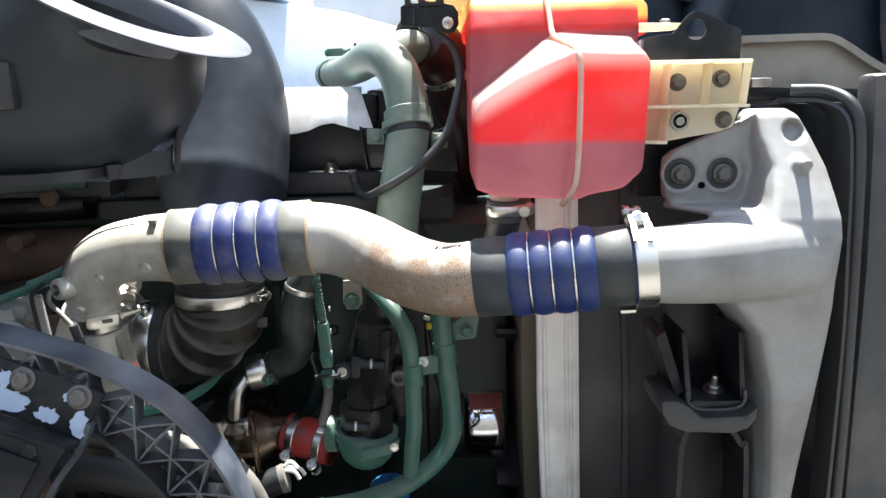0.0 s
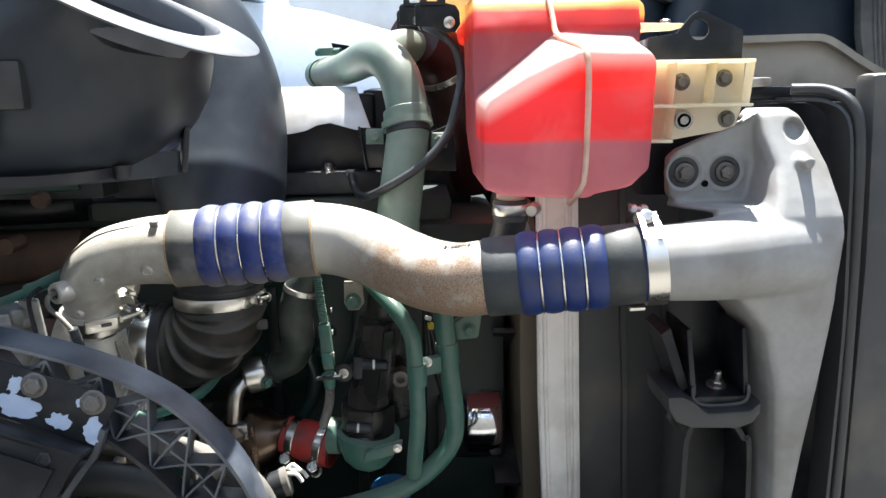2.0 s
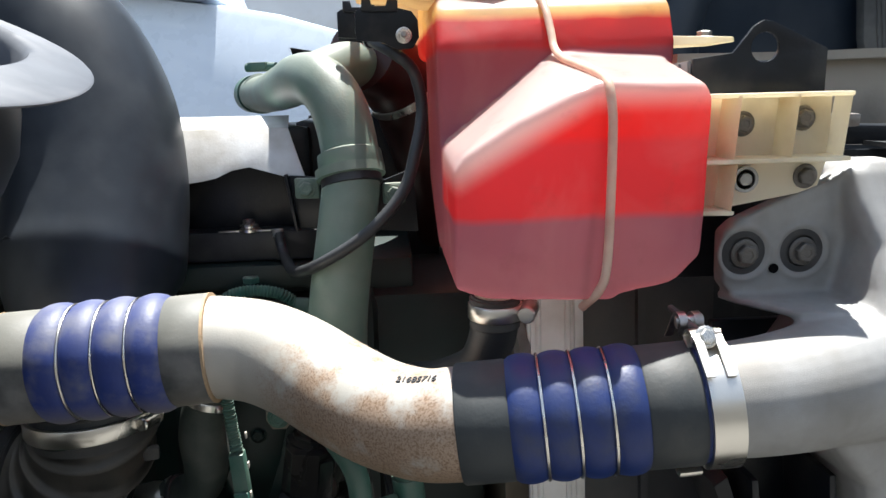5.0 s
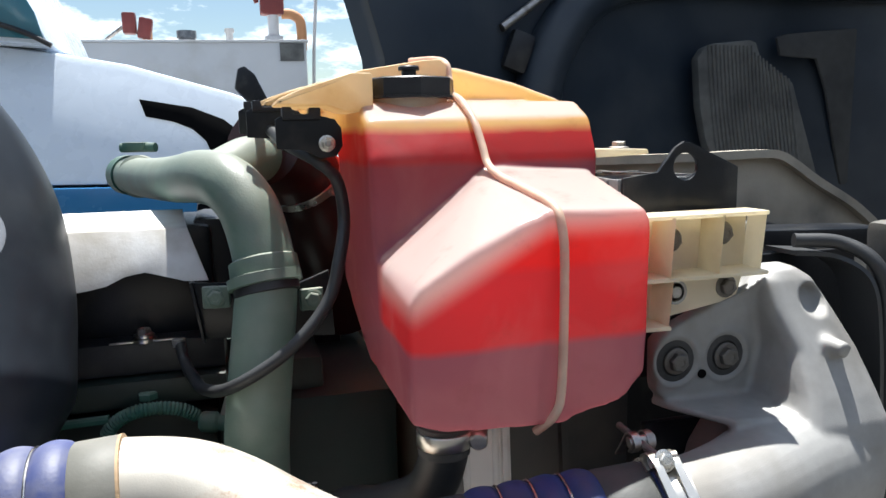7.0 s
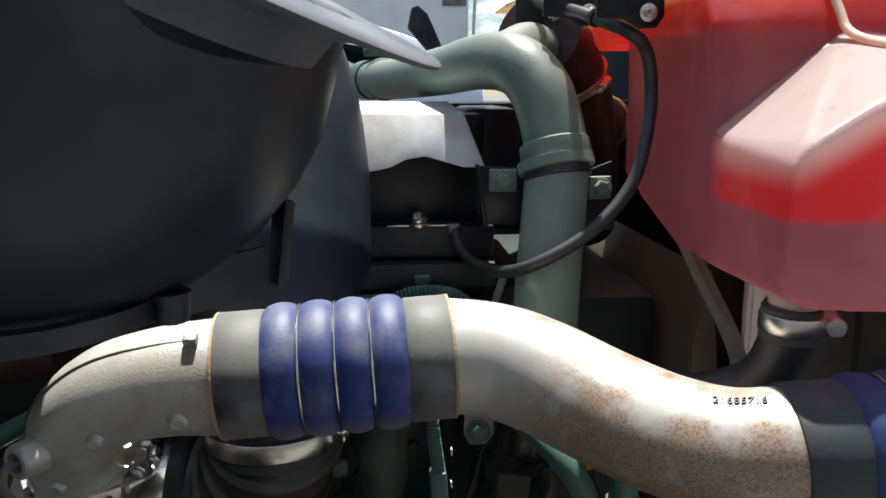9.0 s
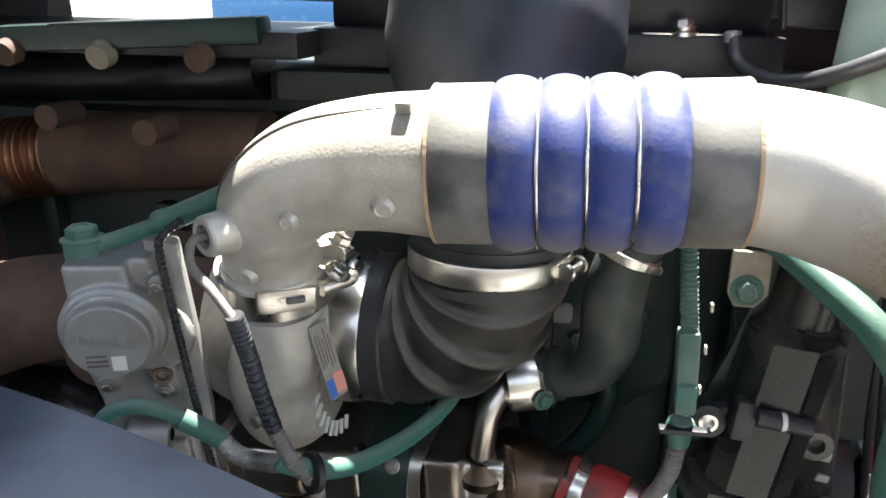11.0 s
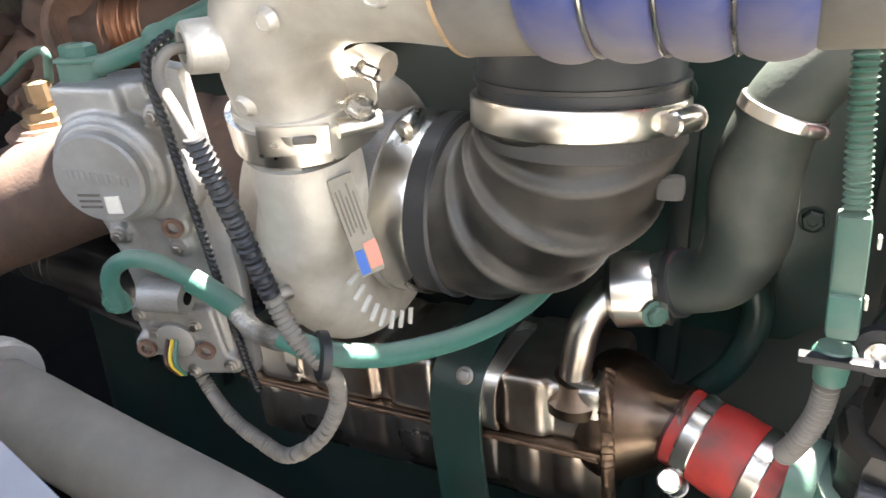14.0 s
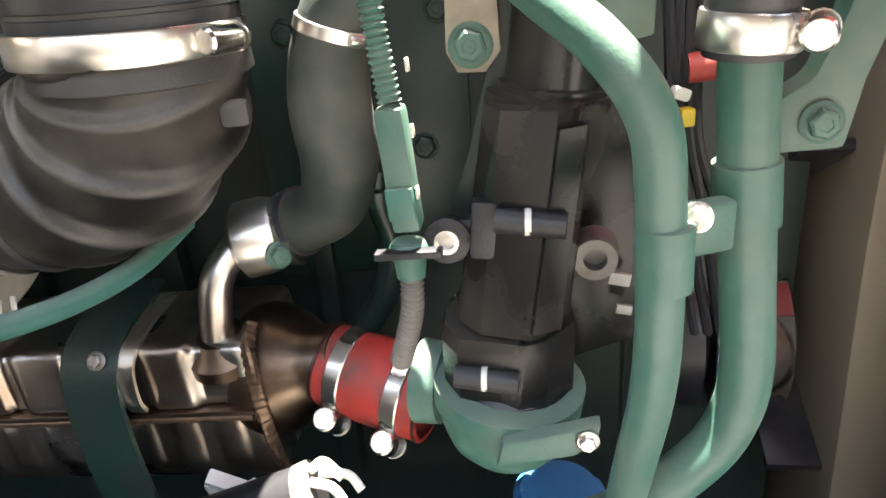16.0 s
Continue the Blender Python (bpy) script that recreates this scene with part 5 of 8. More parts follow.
part("straight_line", tube([(-0.42, 1.40, 1.357), (-0.33, 1.395, 1.363), (-0.27, 1.39, 1.366)], 0.006, 10), "green_hose", hn)
part("fitting", turned((-0.222, 1.40, 1.385), (0, 0, 1), [(0, 0.013), (0.008, 0.013), (0.010, 0.010), (0.010, 0)], 6), "green", hn)
part("connector", turned((-0.158, 1.38, 1.352), (1, -0.2, -0.1), [(0, 0.010), (0.004, 0.014), (0.022, 0.014), (0.026, 0.011), (0.04, 0.011), (0.04, 0)], 14), "green_hose", hn)
part("tie", box((-0.118, 1.375, 1.385), (0.010, 0.004, 0.055), (0, 18, 0), 0.001), "alu_dull", hn, "pale flat tag")
cbl = thing("sensor_cable", (-0.17, 1.39, 1.44), "black sleeved cable looping in front of the green pipe", "cable")
CB = [(-0.177, 1.40, 1.457), (-0.172, 1.39, 1.435), (-0.160, 1.35, 1.424), (-0.142, 1.29, 1.425), (-0.108, 1.235, 1.444), (-0.045, 1.225, 1.483), (0.002, 1.235, 1.532), (0.020, 1.245, 1.582), (0.030, 1.262, 1.63), (0.022, 1.258, 1.675), (0.000, 1.250, 1.697), (-0.030, 1.29, 1.717), (-0.047, 1.38, 1.738), (-0.056, 1.50, 1.760)]
part("sleeve", tube(CB, 0.0075, 14), "rubber_cl", cbl)
part("end_plug", turned((-0.178, 1.401, 1.452), (-0.05, 0.1, 1), [(0, 0.008), (0.010, 0.009), (0.012, 0.006), (0.012, 0)], 12), "alu_dull", cbl)
part("cable_tie", turned((-0.030, 1.29, 1.717), (0.4, -0.85, -0.3), [(-0.003, 0.0075), (-0.003, 0.010), (0.003, 0.010), (0.003, 0.0075)], 14), "plastic", cbl)

# dark red upper radiator hose behind the pipe
rh = thing("radiator_hose", (0.05, 1.55, 1.4), "dark red silicone radiator hose with steel clamps", "hose")
part("hose", tube([(-0.05, 1.50, 1.715), (-0.01, 1.56, 1.69), (0.025, 1.60, 1.64), (0.05, 1.63, 1.57), (0.07, 1.68, 1.50), (0.09, 1.74, 1.40)], 0.062, 28), "dkred", rh)
part("hose", tube([(0.04, 1.62, 1.60), (0.12, 1.70, 1.58), (0.22, 1.80, 1.53), (0.35, 1.85, 1.50)], 0.045, 22), "dkred", rh)
clamp((0.018, 1.592, 1.655), (0.45, 0.45, -0.8), 0.0635, 0.014, (0.4, -1, 0.3), "steel clamp round the dark red radiator hose", "steel")
clamp((0.110, 1.69, 1.583), (0.7, 0.68, -0.2), 0.0465, 0.014, (-0.3, -1, 0.3), "steel clamp round the dark red radiator hose", "steel")
st = thing("tank_stay", (0.1, 1.3, 1.2), "dull grey steel stay below the coolant tank", "bracket")
part("bar", strip([(0.085, 1.33, 1.50), (0.115, 1.29, 1.42), (0.150, 1.25, 1.33), (0.158, 1.24, 1.25)], 0.02, 0.012, (0.8, 0.6, 0)), "alu_dull", st)

# ---- air cleaner with its snorkel mouth, and the intake duct ----
duct = thing("intake_duct", (-0.40, 1.3, 1.28), "satin black plastic air intake duct", "duct")
DU = [(-0.400, 1.237, 1.262), (-0.400, 1.240, 1.32), (-0.402, 1.275, 1.40), (-0.402, 1.32, 1.47), (-0.405, 1.36, 1.55), (-0.422, 1.39, 1.64), (-0.472, 1.41, 1.725), (-0.56, 1.42, 1.78), (-0.70, 1.42, 1.80), (-0.9, 1.42, 1.80)]
part("moulding", tube(DU, lambda m, s, a: 0.073 + 0.042 * min(1, max(0, (m - 0.07) / 0.12)) ** 1.2, 40), "plastic_gl", duct)
part("side_boss", turned((-0.455, 1.235, 1.480), (-0.5, -0.85, 0), [(-0.03, 0.024), (0.012, 0.021), (0.016, 0.017), (0.016, 0)], 22), "plastic", duct)

ac = thing("air_cleaner", (-0.5, 0.9, 1.5), "black plastic air cleaner body with flared snorkel mouth", "air cleaner")
# axes of the slanting mouth
MC = Vector((-0.4206, 0.8833, 1.7344))
UX = Vector((1, 0.0, -0.4585)).normalized()
UY = (Vector((0, 1, 0.1136)) - UX * Vector((0, 1, 0.1136)).dot(UX)).normalized()
UN = UX.cross(UY).normalized()


def mouth_ring(ax, ay, off, p=2.0, ox=0.0, oy=0.0, n=96):
    """An egg-shaped ring in the mouth's plane, wider towards the front of the truck."""
    out = []
    for k in range(n):
        a = 2 * math.pi * k / n
        c, s = math.cos(a), math.sin(a)
        u, w = math.copysign(abs(c) ** (2 / p), c), math.copysign(abs(s) ** (2 / p), s)
        out.append(MC + UX * (ax * u + ox) + UY * (ay * w * (1 + 0.6 * u) + oy) + UN * off)
    return out


HO = (2.5, -0.0171, 0.0088)
lipb = loft(bmesh.new(), [mouth_ring(0.158, 0.099, -0.030, *HO), mouth_ring(0.160, 0.100, -0.008, *HO), mouth_ring(0.1626, 0.1029, -0.001, *HO), mouth_ring(0.168, 0.109, 0.002, 2.4, -0.014, 0.007), mouth_ring(0.178, 0.122, 0.0, 2.2, -0.008, 0.004), mouth_ring(0.199, 0.149, 0.0), mouth_ring(0.2008, 0.151, -0.0015), mouth_ring(0.199, 0.149, -0.004), mouth_ring(0.172, 0.118, -0.005, 2.2, -0.012, 0.006), mouth_ring(0.165, 0.108, -0.012, 2.3, -0.016, 0.008)])
part("mouth_flange", lipb, "lip", ac, "weathered grey flared lip", 0.7)


def bowl_ring(cx, cy, z, ax, ay, n=72, p=2.6):
    return [Vector((cx + ax * math.copysign(abs(math.cos(2 * math.pi * k / n)) ** (2 / p), math.cos(2 * math.pi * k / n)), cy + ay * math.copysign(abs(math.sin(2 * math.pi * k / n)) ** (2 / p), math.sin(2 * math.pi * k / n)), z)) for k in range(n)]


bb = loft(bmesh.new(), [mouth_ring(0.168, 0.112, -0.008, 2.3, -0.014, 0.007), bowl_ring(-0.505, 0.90, 1.672, 0.212, 0.140, 96), bowl_ring(-0.515, 0.915, 1.64, 0.213, 0.150, 96), bowl_ring(-0.52, 0.92, 1.605, 0.208, 0.152, 96), bowl_ring(-0.525, 0.92, 1.575, 0.196, 0.148, 96), bowl_ring(-0.53, 0.92, 1.548, 0.179, 0.138, 96), bowl_ring(-0.535, 0.92, 1.526, 0.155, 0.122, 96), bowl_ring(-0.54, 0.92, 1.510, 0.12, 0.096, 96), bowl_ring(-0.545, 0.92, 1.505, 0.08, 0.06, 96)], False, True)
part("bowl", bb, "plastic_gl", ac, "", 1.0)
inner = loft(bmesh.new(), [mouth_ring(0.158, 0.099, -0.029, *HO), bowl_ring(-0.52, 0.89, 1.64, 0.16, 0.10, 96), bowl_ring(-0.53, 0.90, 1.56, 0.14, 0.10, 96)], False, True)
part("inner_wall", inner, "plastic", ac, "", 1.0)
part("rim", strip([(-0.80, 0.80, 1.520), (-0.60, 0.792, 1.518), (-0.47, 0.795, 1.517), (-0.415, 0.82, 1.519), (-0.395, 0.87, 1.521)], 0.012, 0.010, (0, 0, 1)), "plastic", ac)
part("body", box((-0.80, 1.00, 1.65), (0.48, 0.38, 0.20), (0, 0, 0), 0.04, 4), "plastic_gl", ac)
# three unseen blocks added to bound the sun patch on the exhaust elbow
part("shade_cover", box((-1.32, 1.38, 1.66), (0.56, 0.64, 0.05), (0, 0, 0), 0.02, 3), "plastic_gl", ac)
part("shade_step", box((-0.93, 1.245, 1.66), (0.26, 0.12, 0.05), (0, 0, 0), 0.015, 3), "plastic_gl", ac)
part("shade_neck", box((-0.78, 1.45, 1.66), (0.24, 0.44, 0.05), (0, 0, 0), 0.02, 3), "plastic_gl", ac)
part("foot_boss", turned((-0.390, 0.850, 1.528), (0, 0, -1), [(0, 0.011), (0.016, 0.009), (0.017, 0.008), (0.017, 0)], 18), "plastic", ac)
part("side_rib", box((-0.340, 0.925, 1.540), (0.007, 0.026, 0.056), (0, 8, 25), 0.002), "plastic", ac)
part("skirt", strip([(-0.56, 0.838, 1.522), (-0.46, 0.842, 1.522), (-0.40, 0.862, 1.523), (-0.345, 0.918, 1.524)], 0.030, 0.004, (0, 0, 1)), "plastic_gl", ac)
part("base_tray", box((-0.98, 1.50, 1.44), (0.7, 0.30, 0.03), (0, 0, 0), 0.006), "plastic", ac)

gg = thing("filter_gauge", (-0.53, 0.77, 1.58), "dark filter restriction gauge with yellow ring and red mark", "gauge")
GX = Vector((-0.491, 0.762, 1.60))
part("cap", turned(GX + Vector((0, 0, 0.048)), (0, 0, 1), [(0, 0.019), (0.020, 0.019), (0.022, 0.016), (0.022, 0)], 24), "plastic", gg)
part("yellow_ring", turned(GX + Vector((0, 0, 0.040)), (0, 0, 1), [(0, 0.02), (0.005, 0.0215), (0.008, 0.02)], 24), "yellow", gg)
part("window", turned(GX + Vector((0, 0, 0.008)), (0, 0, 1), [(0, 0.016), (0.030, 0.017), (0.034, 0.018)], 24), "gloss_blk", gg)
part("red_mark", turned(GX + Vector((0, 0, 0.002)), (0, 0, 1), [(0, 0.0155), (0.010, 0.0175), (0.012, 0.0165)], 24), "redpt", gg)
part("stem", turned(GX + Vector((0, 0, 0.0)), (0, 0, -1), [(0, 0.015), (0.02, 0.015), (0.035, 0.009), (0.040, 0.006), (0.060, 0.005), (0.060, 0)], 20), "alu_dull", gg)
part("holder", box((-0.462, 0.775, 1.618), (0.036, 0.03, 0.05), (0, 0, 0), 0.006), "plastic", gg)


# ---- turbocharger ----
tc = thing("turbocharger", (-0.62, 1.22, 1.03), "turbocharger with pale cast compressor scroll", "turbocharger")
SC = Vector((-0.592, 1.245, 1.165))
scroll = [(-0.571, 1.132, 1.244), (-0.575, 1.143, 1.200)]
for k in range(13):
    a = math.pi + radians(8) + k * radians(24)
    scroll.append((SC.x - 0.003 * k * 0.4, SC.y + (0.094 - 0.001 * k) * math.cos(a), SC.z + (0.094 - 0.001 * k) * math.sin(a)))
part("scroll", tube(scroll, lambda m, s, a: 0.0415 - 0.016 * max(0, s - 0.15), 30), "alu", tc)
part("compressor_cover", turned((-0.60, 1.245, 1.165), (1, 0, 0), [(-0.07, 0.085), (-0.03, 0.10), (0.0, 0.10), (0.014, 0.085), (0.03, 0.074), (0.06, 0.072), (0.06, 0.0)], 44), "alu", tc)
part("bearing_housing", turned((-0.70, 1.245, 1.165), (1, 0, 0), [(-0.10, 0.08), (-0.06, 0.06), (0.02, 0.06), (0.04, 0.085), (0.04, 0)], 32), "rust", tc)
part("turbine_housing", turned((-0.80, 1.28, 1.14), (1, 0, 0), [(-0.06, 0.07), (-0.05, 0.09), (0.05, 0.10), (0.07, 0.08), (0.07, 0)], 36), "rust", tc)
part("inlet_spigot", turned((-0.60, 1.245, 1.168), (1, 0, 0), [(0, 0.073), (0.088, 0.073), (0.088, 0.06)], 44), "alu_dull", tc)
part("inlet_ring", turned((-0.548, 1.245, 1.168), (1, 0, 0), [(-0.006, 0.076), (-0.003, 0.080), (0.004, 0.080), (0.004, 0.07)], 44), "alu_dull", tc)
for k in range(8):
    a = radians(196 + 9 * k)
    q = Vector((-0.546, 1.245 + 0.104 * math.cos(a), 1.165 + 0.104 * math.sin(a)))
    part("raised_bar", box(tuple(q), (0.004, 0.003, 0.016), (math.degrees(a) - 90, 0, 0), 0.001), "label", tc)
part("casting_boss", turned((-0.558, 1.102, 1.231), (0.35, -0.92, -0.15), [(-0.004, 0.009), (0.0005, 0.0085), (0.0016, 0.0065), (0.0016, 0)], 20), "alu", tc)
part("plug", turned((-0.590, 1.106, 1.130), (-0.35, -0.93, -0.05), [(-0.01, 0.006), (0.001, 0.006), (0.002, 0.003), (0.002, 0)], 12), "steel_dull", tc)
lb = thing("type_label", (-0.54, 1.10, 1.12), "narrow printed label with blue and pink fields on the scroll", "label")
LM = Matrix.Translation((-0.525, 1.126, 1.190)) @ Euler((radians(0), radians(-14), radians(52))).to_matrix().to_4x4()
part("paper", plate([(-0.0095, -0.040), (0.0085, -0.040), (0.0085, 0.040), (-0.0095, 0.040)], -0.001, 0.0, (), 0.0, LM), "tag", lb)
part("pink_field", plate([(-0.001, -0.036), (0.009, -0.036), (0.009, -0.014), (-0.001, -0.014)], -0.0016, -0.001, (), 0.0, LM), "inkpink", lb)
part("blue_field", plate([(-0.009, -0.038), (-0.002, -0.038), (-0.002, -0.018), (-0.009, -0.018)], -0.0016, -0.001, (), 0.0, LM), "inkblue", lb)
lr = random.Random(3)
for k in range(5):
    x, z0, z1 = -0.0075 + 0.0030 * k, lr.uniform(-0.008, 0.004), lr.uniform(0.024, 0.036)
    part("print_line", plate([(x, z0), (x + 0.0013, z0), (x + 0.0013, z1), (x, z1)], -0.0014, -0.001, (), 0.0, LM), "steel_dk", lb)

# rubber inlet elbow with twisted folds
re = thing("inlet_elbow", (-0.46, 1.24, 1.10), "dusty black rubber inlet elbow with twisted folds", "hose")
BC, BR = Vector((-0.488, 1.242, 1.260)), 0.090


def fold(th, ph):
    # overlapping lobes that fan out from the inner side of the bend: slow rise, quick fall
    fade = min(1, max(0, (th - 2) / 12)) * min(1, max(0, (92 - th) / 12))
    u = ((th - 44.0 * ph / math.pi) / 24.0) % 1.0
    saw = u / 0.74 if u < 0.74 else (1 - u) / 0.26
    lobe = 0.5 + 0.5 * math.sin(ph * 0.5) ** 2
    return 0.0722 + fade * lobe * (0.0088 * saw ** 1.7 - 0.0018)


fm, frings = bmesh.new(), []
for k in range(86):
    th = -14 + 118 * k / 85
    t_ = radians(min(90, max(0, th)))
    c = BC + Vector((math.sin(t_) * BR, 0, -math.cos(t_) * BR))
    inw = Vector((-math.sin(t_), 0, math.cos(t_)))
    c += Vector((0.0015 * min(0, th), 0, 0.0015 * max(0, th - 90)))
    ring = []
    for j in range(120):
        ph = 2 * math.pi * j / 120
        ring.append(fm.verts.new(c + (inw * math.cos(ph) + Vector((0, -1, 0)) * math.sin(ph)) * fold(th, ph)))
    frings.append(ring)
for ra, rb in zip(frings, frings[1:]):
    for j in range(120):
        fm.faces.new((ra[j], ra[(j + 1) % 120], rb[(j + 1) % 120], rb[j]))
part("moulding", fm, "rubber_fold", re, "", 1.2)
part("cuff", turned((-0.503, 1.245, 1.170), (1, 0, 0), [(-0.012, 0.072), (-0.011, 0.0765), (0.004, 0.077), (0.008, 0.0775), (0.011, 0.073)], 52), "rubber_cl", re)
part("bead", turned((-0.494, 1.245, 1.170), (1, 0, 0.05), [(-0.002, 0.076), (0, 0.0785), (0.002, 0.076)], 52), "rubber_cl", re)
part("collar", turned((-0.398, 1.242, 1.250), (0, 0, 1), [(-0.014, 0.070), (-0.012, 0.0755), (0.0, 0.0745), (0.002, 0.0735)], 52), "rubber", re)
part("nib", box((-0.328, 1.222, 1.213), (0.020, 0.014, 0.018), (0, 0, 15), 0.005), "rubber", re)
part("top_lip", turned((-0.40, 1.239, 1.284), (0, 0, 1), [(-0.003, 0.072), (-0.001, 0.0765), (0.002, 0.0765), (0.003, 0.072)], 52), "rubber_cl", re)
clamp((-0.40, 1.237, 1.262), (0, 0.03, 1), 0.0765, 0.021, (1, -0.38, 0), "wide bright steel band clamp on the rubber elbow", "steel", lug=1.2)
clamp((-0.529, 1.245, 1.168), (1, 0, 0.0), 0.0765, 0.030, (0, -0.35, 1.0), "wide bright steel band clamp at the compressor inlet", "steel", lug=1.0)

# actuator box
act = thing("turbo_actuator", (-0.65, 1.08, 1.05), "grey die-cast electric turbo actuator with round cap", "actuator")
AM = Matrix.Translation((-0.665, 1.0794, 1.160)) @ Euler((radians(7.15), 0, radians(20.1))).to_matrix().to_4x4()
aw = AM.to_3x3() @ Vector((0, -1, 0))
ab = bmesh.new()
plate([(-0.052, 0.132), (0.010, 0.136), (0.018, 0.10), (0.024, 0.046), (0.030, -0.03), (0.029, -0.118), (-0.010, -0.120), (-0.046, -0.096), (-0.052, -0.066), (-0.044, -0.03), (-0.047, 0.0), (-0.056, 0.04), (-0.056, 0.09)], 0.004, 0.046, (), 0.004, AM, ab)
plate([(-0.052, 0.137), (-0.006, 0.135), (-0.002, 0.100), (-0.014, 0.092), (-0.052, 0.088)], -0.008, 0.02, (), 0.003, AM, ab)
plate([(-0.030, -0.046), (0.020, -0.046), (0.026, -0.112), (-0.020, -0.114), (-0.038, -0.092)], -0.002, 0.02, (), 0.003, AM, ab)
ca = AM @ Vector((-0.022, 0.004, 0.078))
lathe(ab, ca, aw, [(0, 0.042), (0.016, 0.041), (0.018, 0.037), (0.022, 0.036), (0.022, 0)], 44)
lathe(ab, AM @ Vector((0.006, 0.008, 0.062)), aw, [(0, 0.032), (0.010, 0.030), (0.012, 0.027), (0.012, 0)], 34)
SCREWS = ((-0.0357, 0.1113), (0.0153, 0.1144), (-0.0373, 0.0201), (0.0076, 0.0103), (0.0256, -0.1025), (-0.041, -0.0523), (-0.032, -0.0697), (0.0037, -0.0617), (-0.0071, -0.108))
for x, z in SCREWS:
    lathe(ab, AM @ Vector((x, 0.006, z)), aw, [(0, 0.009), (0.008, 0.008), (0.008, 0)], 18)
for x, z in ((0.0086, 0.0283), (-0.0434, -0.0863), (0.0078, -0.0867)):
    lathe(ab, AM @ Vector((x, 0.010, z)), aw, [(0, 0.0125), (0.012, 0.011), (0.012, 0)], 20)
fuse(part("housing", ab, "alu_dull", act), 0.0018, 2)
part("round_cap", turned(ca + aw * 0.018, aw, [(0, 0.0), (0, 0.0325), (0.012, 0.0325), (0.014, 0.0310), (0.014, 0)], 52), "alu_dull", act)
part("barrel", tube([AM @ Vector((-0.024, -0.012, -0.026)), AM @ Vector((0.010, -0.014, -0.0277))], 0.0135, 28, 1), "alu_dull", act)
# black disc on the barrel's end, painted for the dark inside the bore
part("bore", turned(AM @ Vector((0.0102, -0.014, -0.0277)), AM.to_3x3() @ Vector((1, -0.05, 0)), [(0, 0.0055), (0.0008, 0.0055), (0.0008, 0)], 18), "void", act)
part("mount_plate", plate([(0.004, 0.146), (0.030, 0.140), (0.037, 0.04), (0.040, -0.03), (0.037, -0.128), (0.010, -0.124)], 0.018, 0.034, (), 0.003, AM), "alu_dull", act)
for x, z in SCREWS:
    bolt(act, AM @ Vector((x, -0.008 if z > 0.1 and x < 0 else -0.004, z)), aw, 0.0040, "steel_dull", "screw")
for x, z in ((0.0086, 0.0283), (-0.0434, -0.0863), (0.0078, -0.0867)):
    part("rusty_dowel", turned(AM @ Vector((x, 0.002, z)), aw, [(0, 0.0080), (0.008, 0.0080), (0.008, 0.005), (0.004, 0.005), (0.004, 0)], 18), "rust_lt", act)
for k in range(3):
    part("print_line", plate([(-0.040, 0.066 - 0.0045 * k), (-0.024, 0.066 - 0.0045 * k), (-0.024, 0.0675 - 0.0045 * k), (-0.040, 0.0675 - 0.0045 * k)], -0.0290, -0.0270, (), 0.0, AM), "steel_dk", act)
# cast characters that cannot be read: a row of small raised bars
for k in range(11):
    x = -0.045 + 0.0042 * k
    part("raised_bar", plate([(x, 0.0795 - 0.0006 * k), (x + 0.0026, 0.0795 - 0.0006 * k), (x + 0.0026, 0.0865 - 0.0006 * k), (x, 0.0865 - 0.0006 * k)], -0.0290, -0.0270, (), 0.0004, AM), "alu_dull", act)
part("paper_tag", plate([(-0.021, 0.053), (-0.010, 0.053), (-0.010, 0.066), (-0.021, 0.066)], -0.0290, -0.0270, (), 0.0, AM), "label", act)
part("connector", turned(AM @ Vector((-0.0156, 0.002, -0.0768)), aw, [(0, 0.0165), (0.008, 0.0165), (0.010, 0.013), (0.010, 0)], 26), "alu_dull", act)
for k, mm in enumerate(("dkred", "yellow", "green_hose")):
    part("lead", tube([AM @ Vector((-0.021 + 0.004 * k, -0.007, -0.074)), AM @ Vector((-0.019 + 0.004 * k, -0.021, -0.086)), AM @ Vector((-0.017 + 0.003 * k, -0.012, -0.106))], 0.0018, 8), mm, act)

# green oil lines of the actuator
o1 = thing("coolant_line", (-0.70, 1.06, 1.30), "green hose with banjo fitting above the actuator", "hose", "green lines")
part("banjo", turned((-0.703, 1.066, 1.288), (0, 0, 1), [(0, 0.012), (0.003, 0.0150), (0.019, 0.0150), (0.022, 0.012), (0.022, 0)], 24), "green_hose", o1)
bolt(o1, (-0.703, 1.066, 1.308), (0, 0, 1), 0.0115, "green_hose")
part("hose", tube([(-0.703, 1.066, 1.300), (-0.672, 1.075, 1.310), (-0.64, 1.085, 1.322)], 0.0068, 14), "green_hose", o1)
part("sleeve", tube([(-0.648, 1.083, 1.319), (-0.62, 1.092, 1.331), (-0.58, 1.11, 1.348), (-0.53, 1.14, 1.365)], lambda m, s, a: 0.0096 + 0.0016 * math.exp(-((s - 0.04) / 0.03) ** 2), 20), "green_hose", o1)
o2 = thing("coolant_line", (-0.66, 1.05, 1.12), "green hose from the actuator along the cooler", "hose", "green lines")
part("hose", tube([AM @ Vector(q) for q in ((-0.046, -0.016, -0.030), (-0.045, -0.020, -0.012), (-0.036, -0.022, 0.004), (-0.020, -0.022, 0.012), (-0.004, -0.022, 0.010), (0.012, -0.022, 0.002), (0.024, -0.022, -0.006))], 0.0068, 18), "green_hose", o2)
bolt(o2, AM @ Vector((-0.048, -0.014, -0.031)), aw, 0.0085, "green_hose")
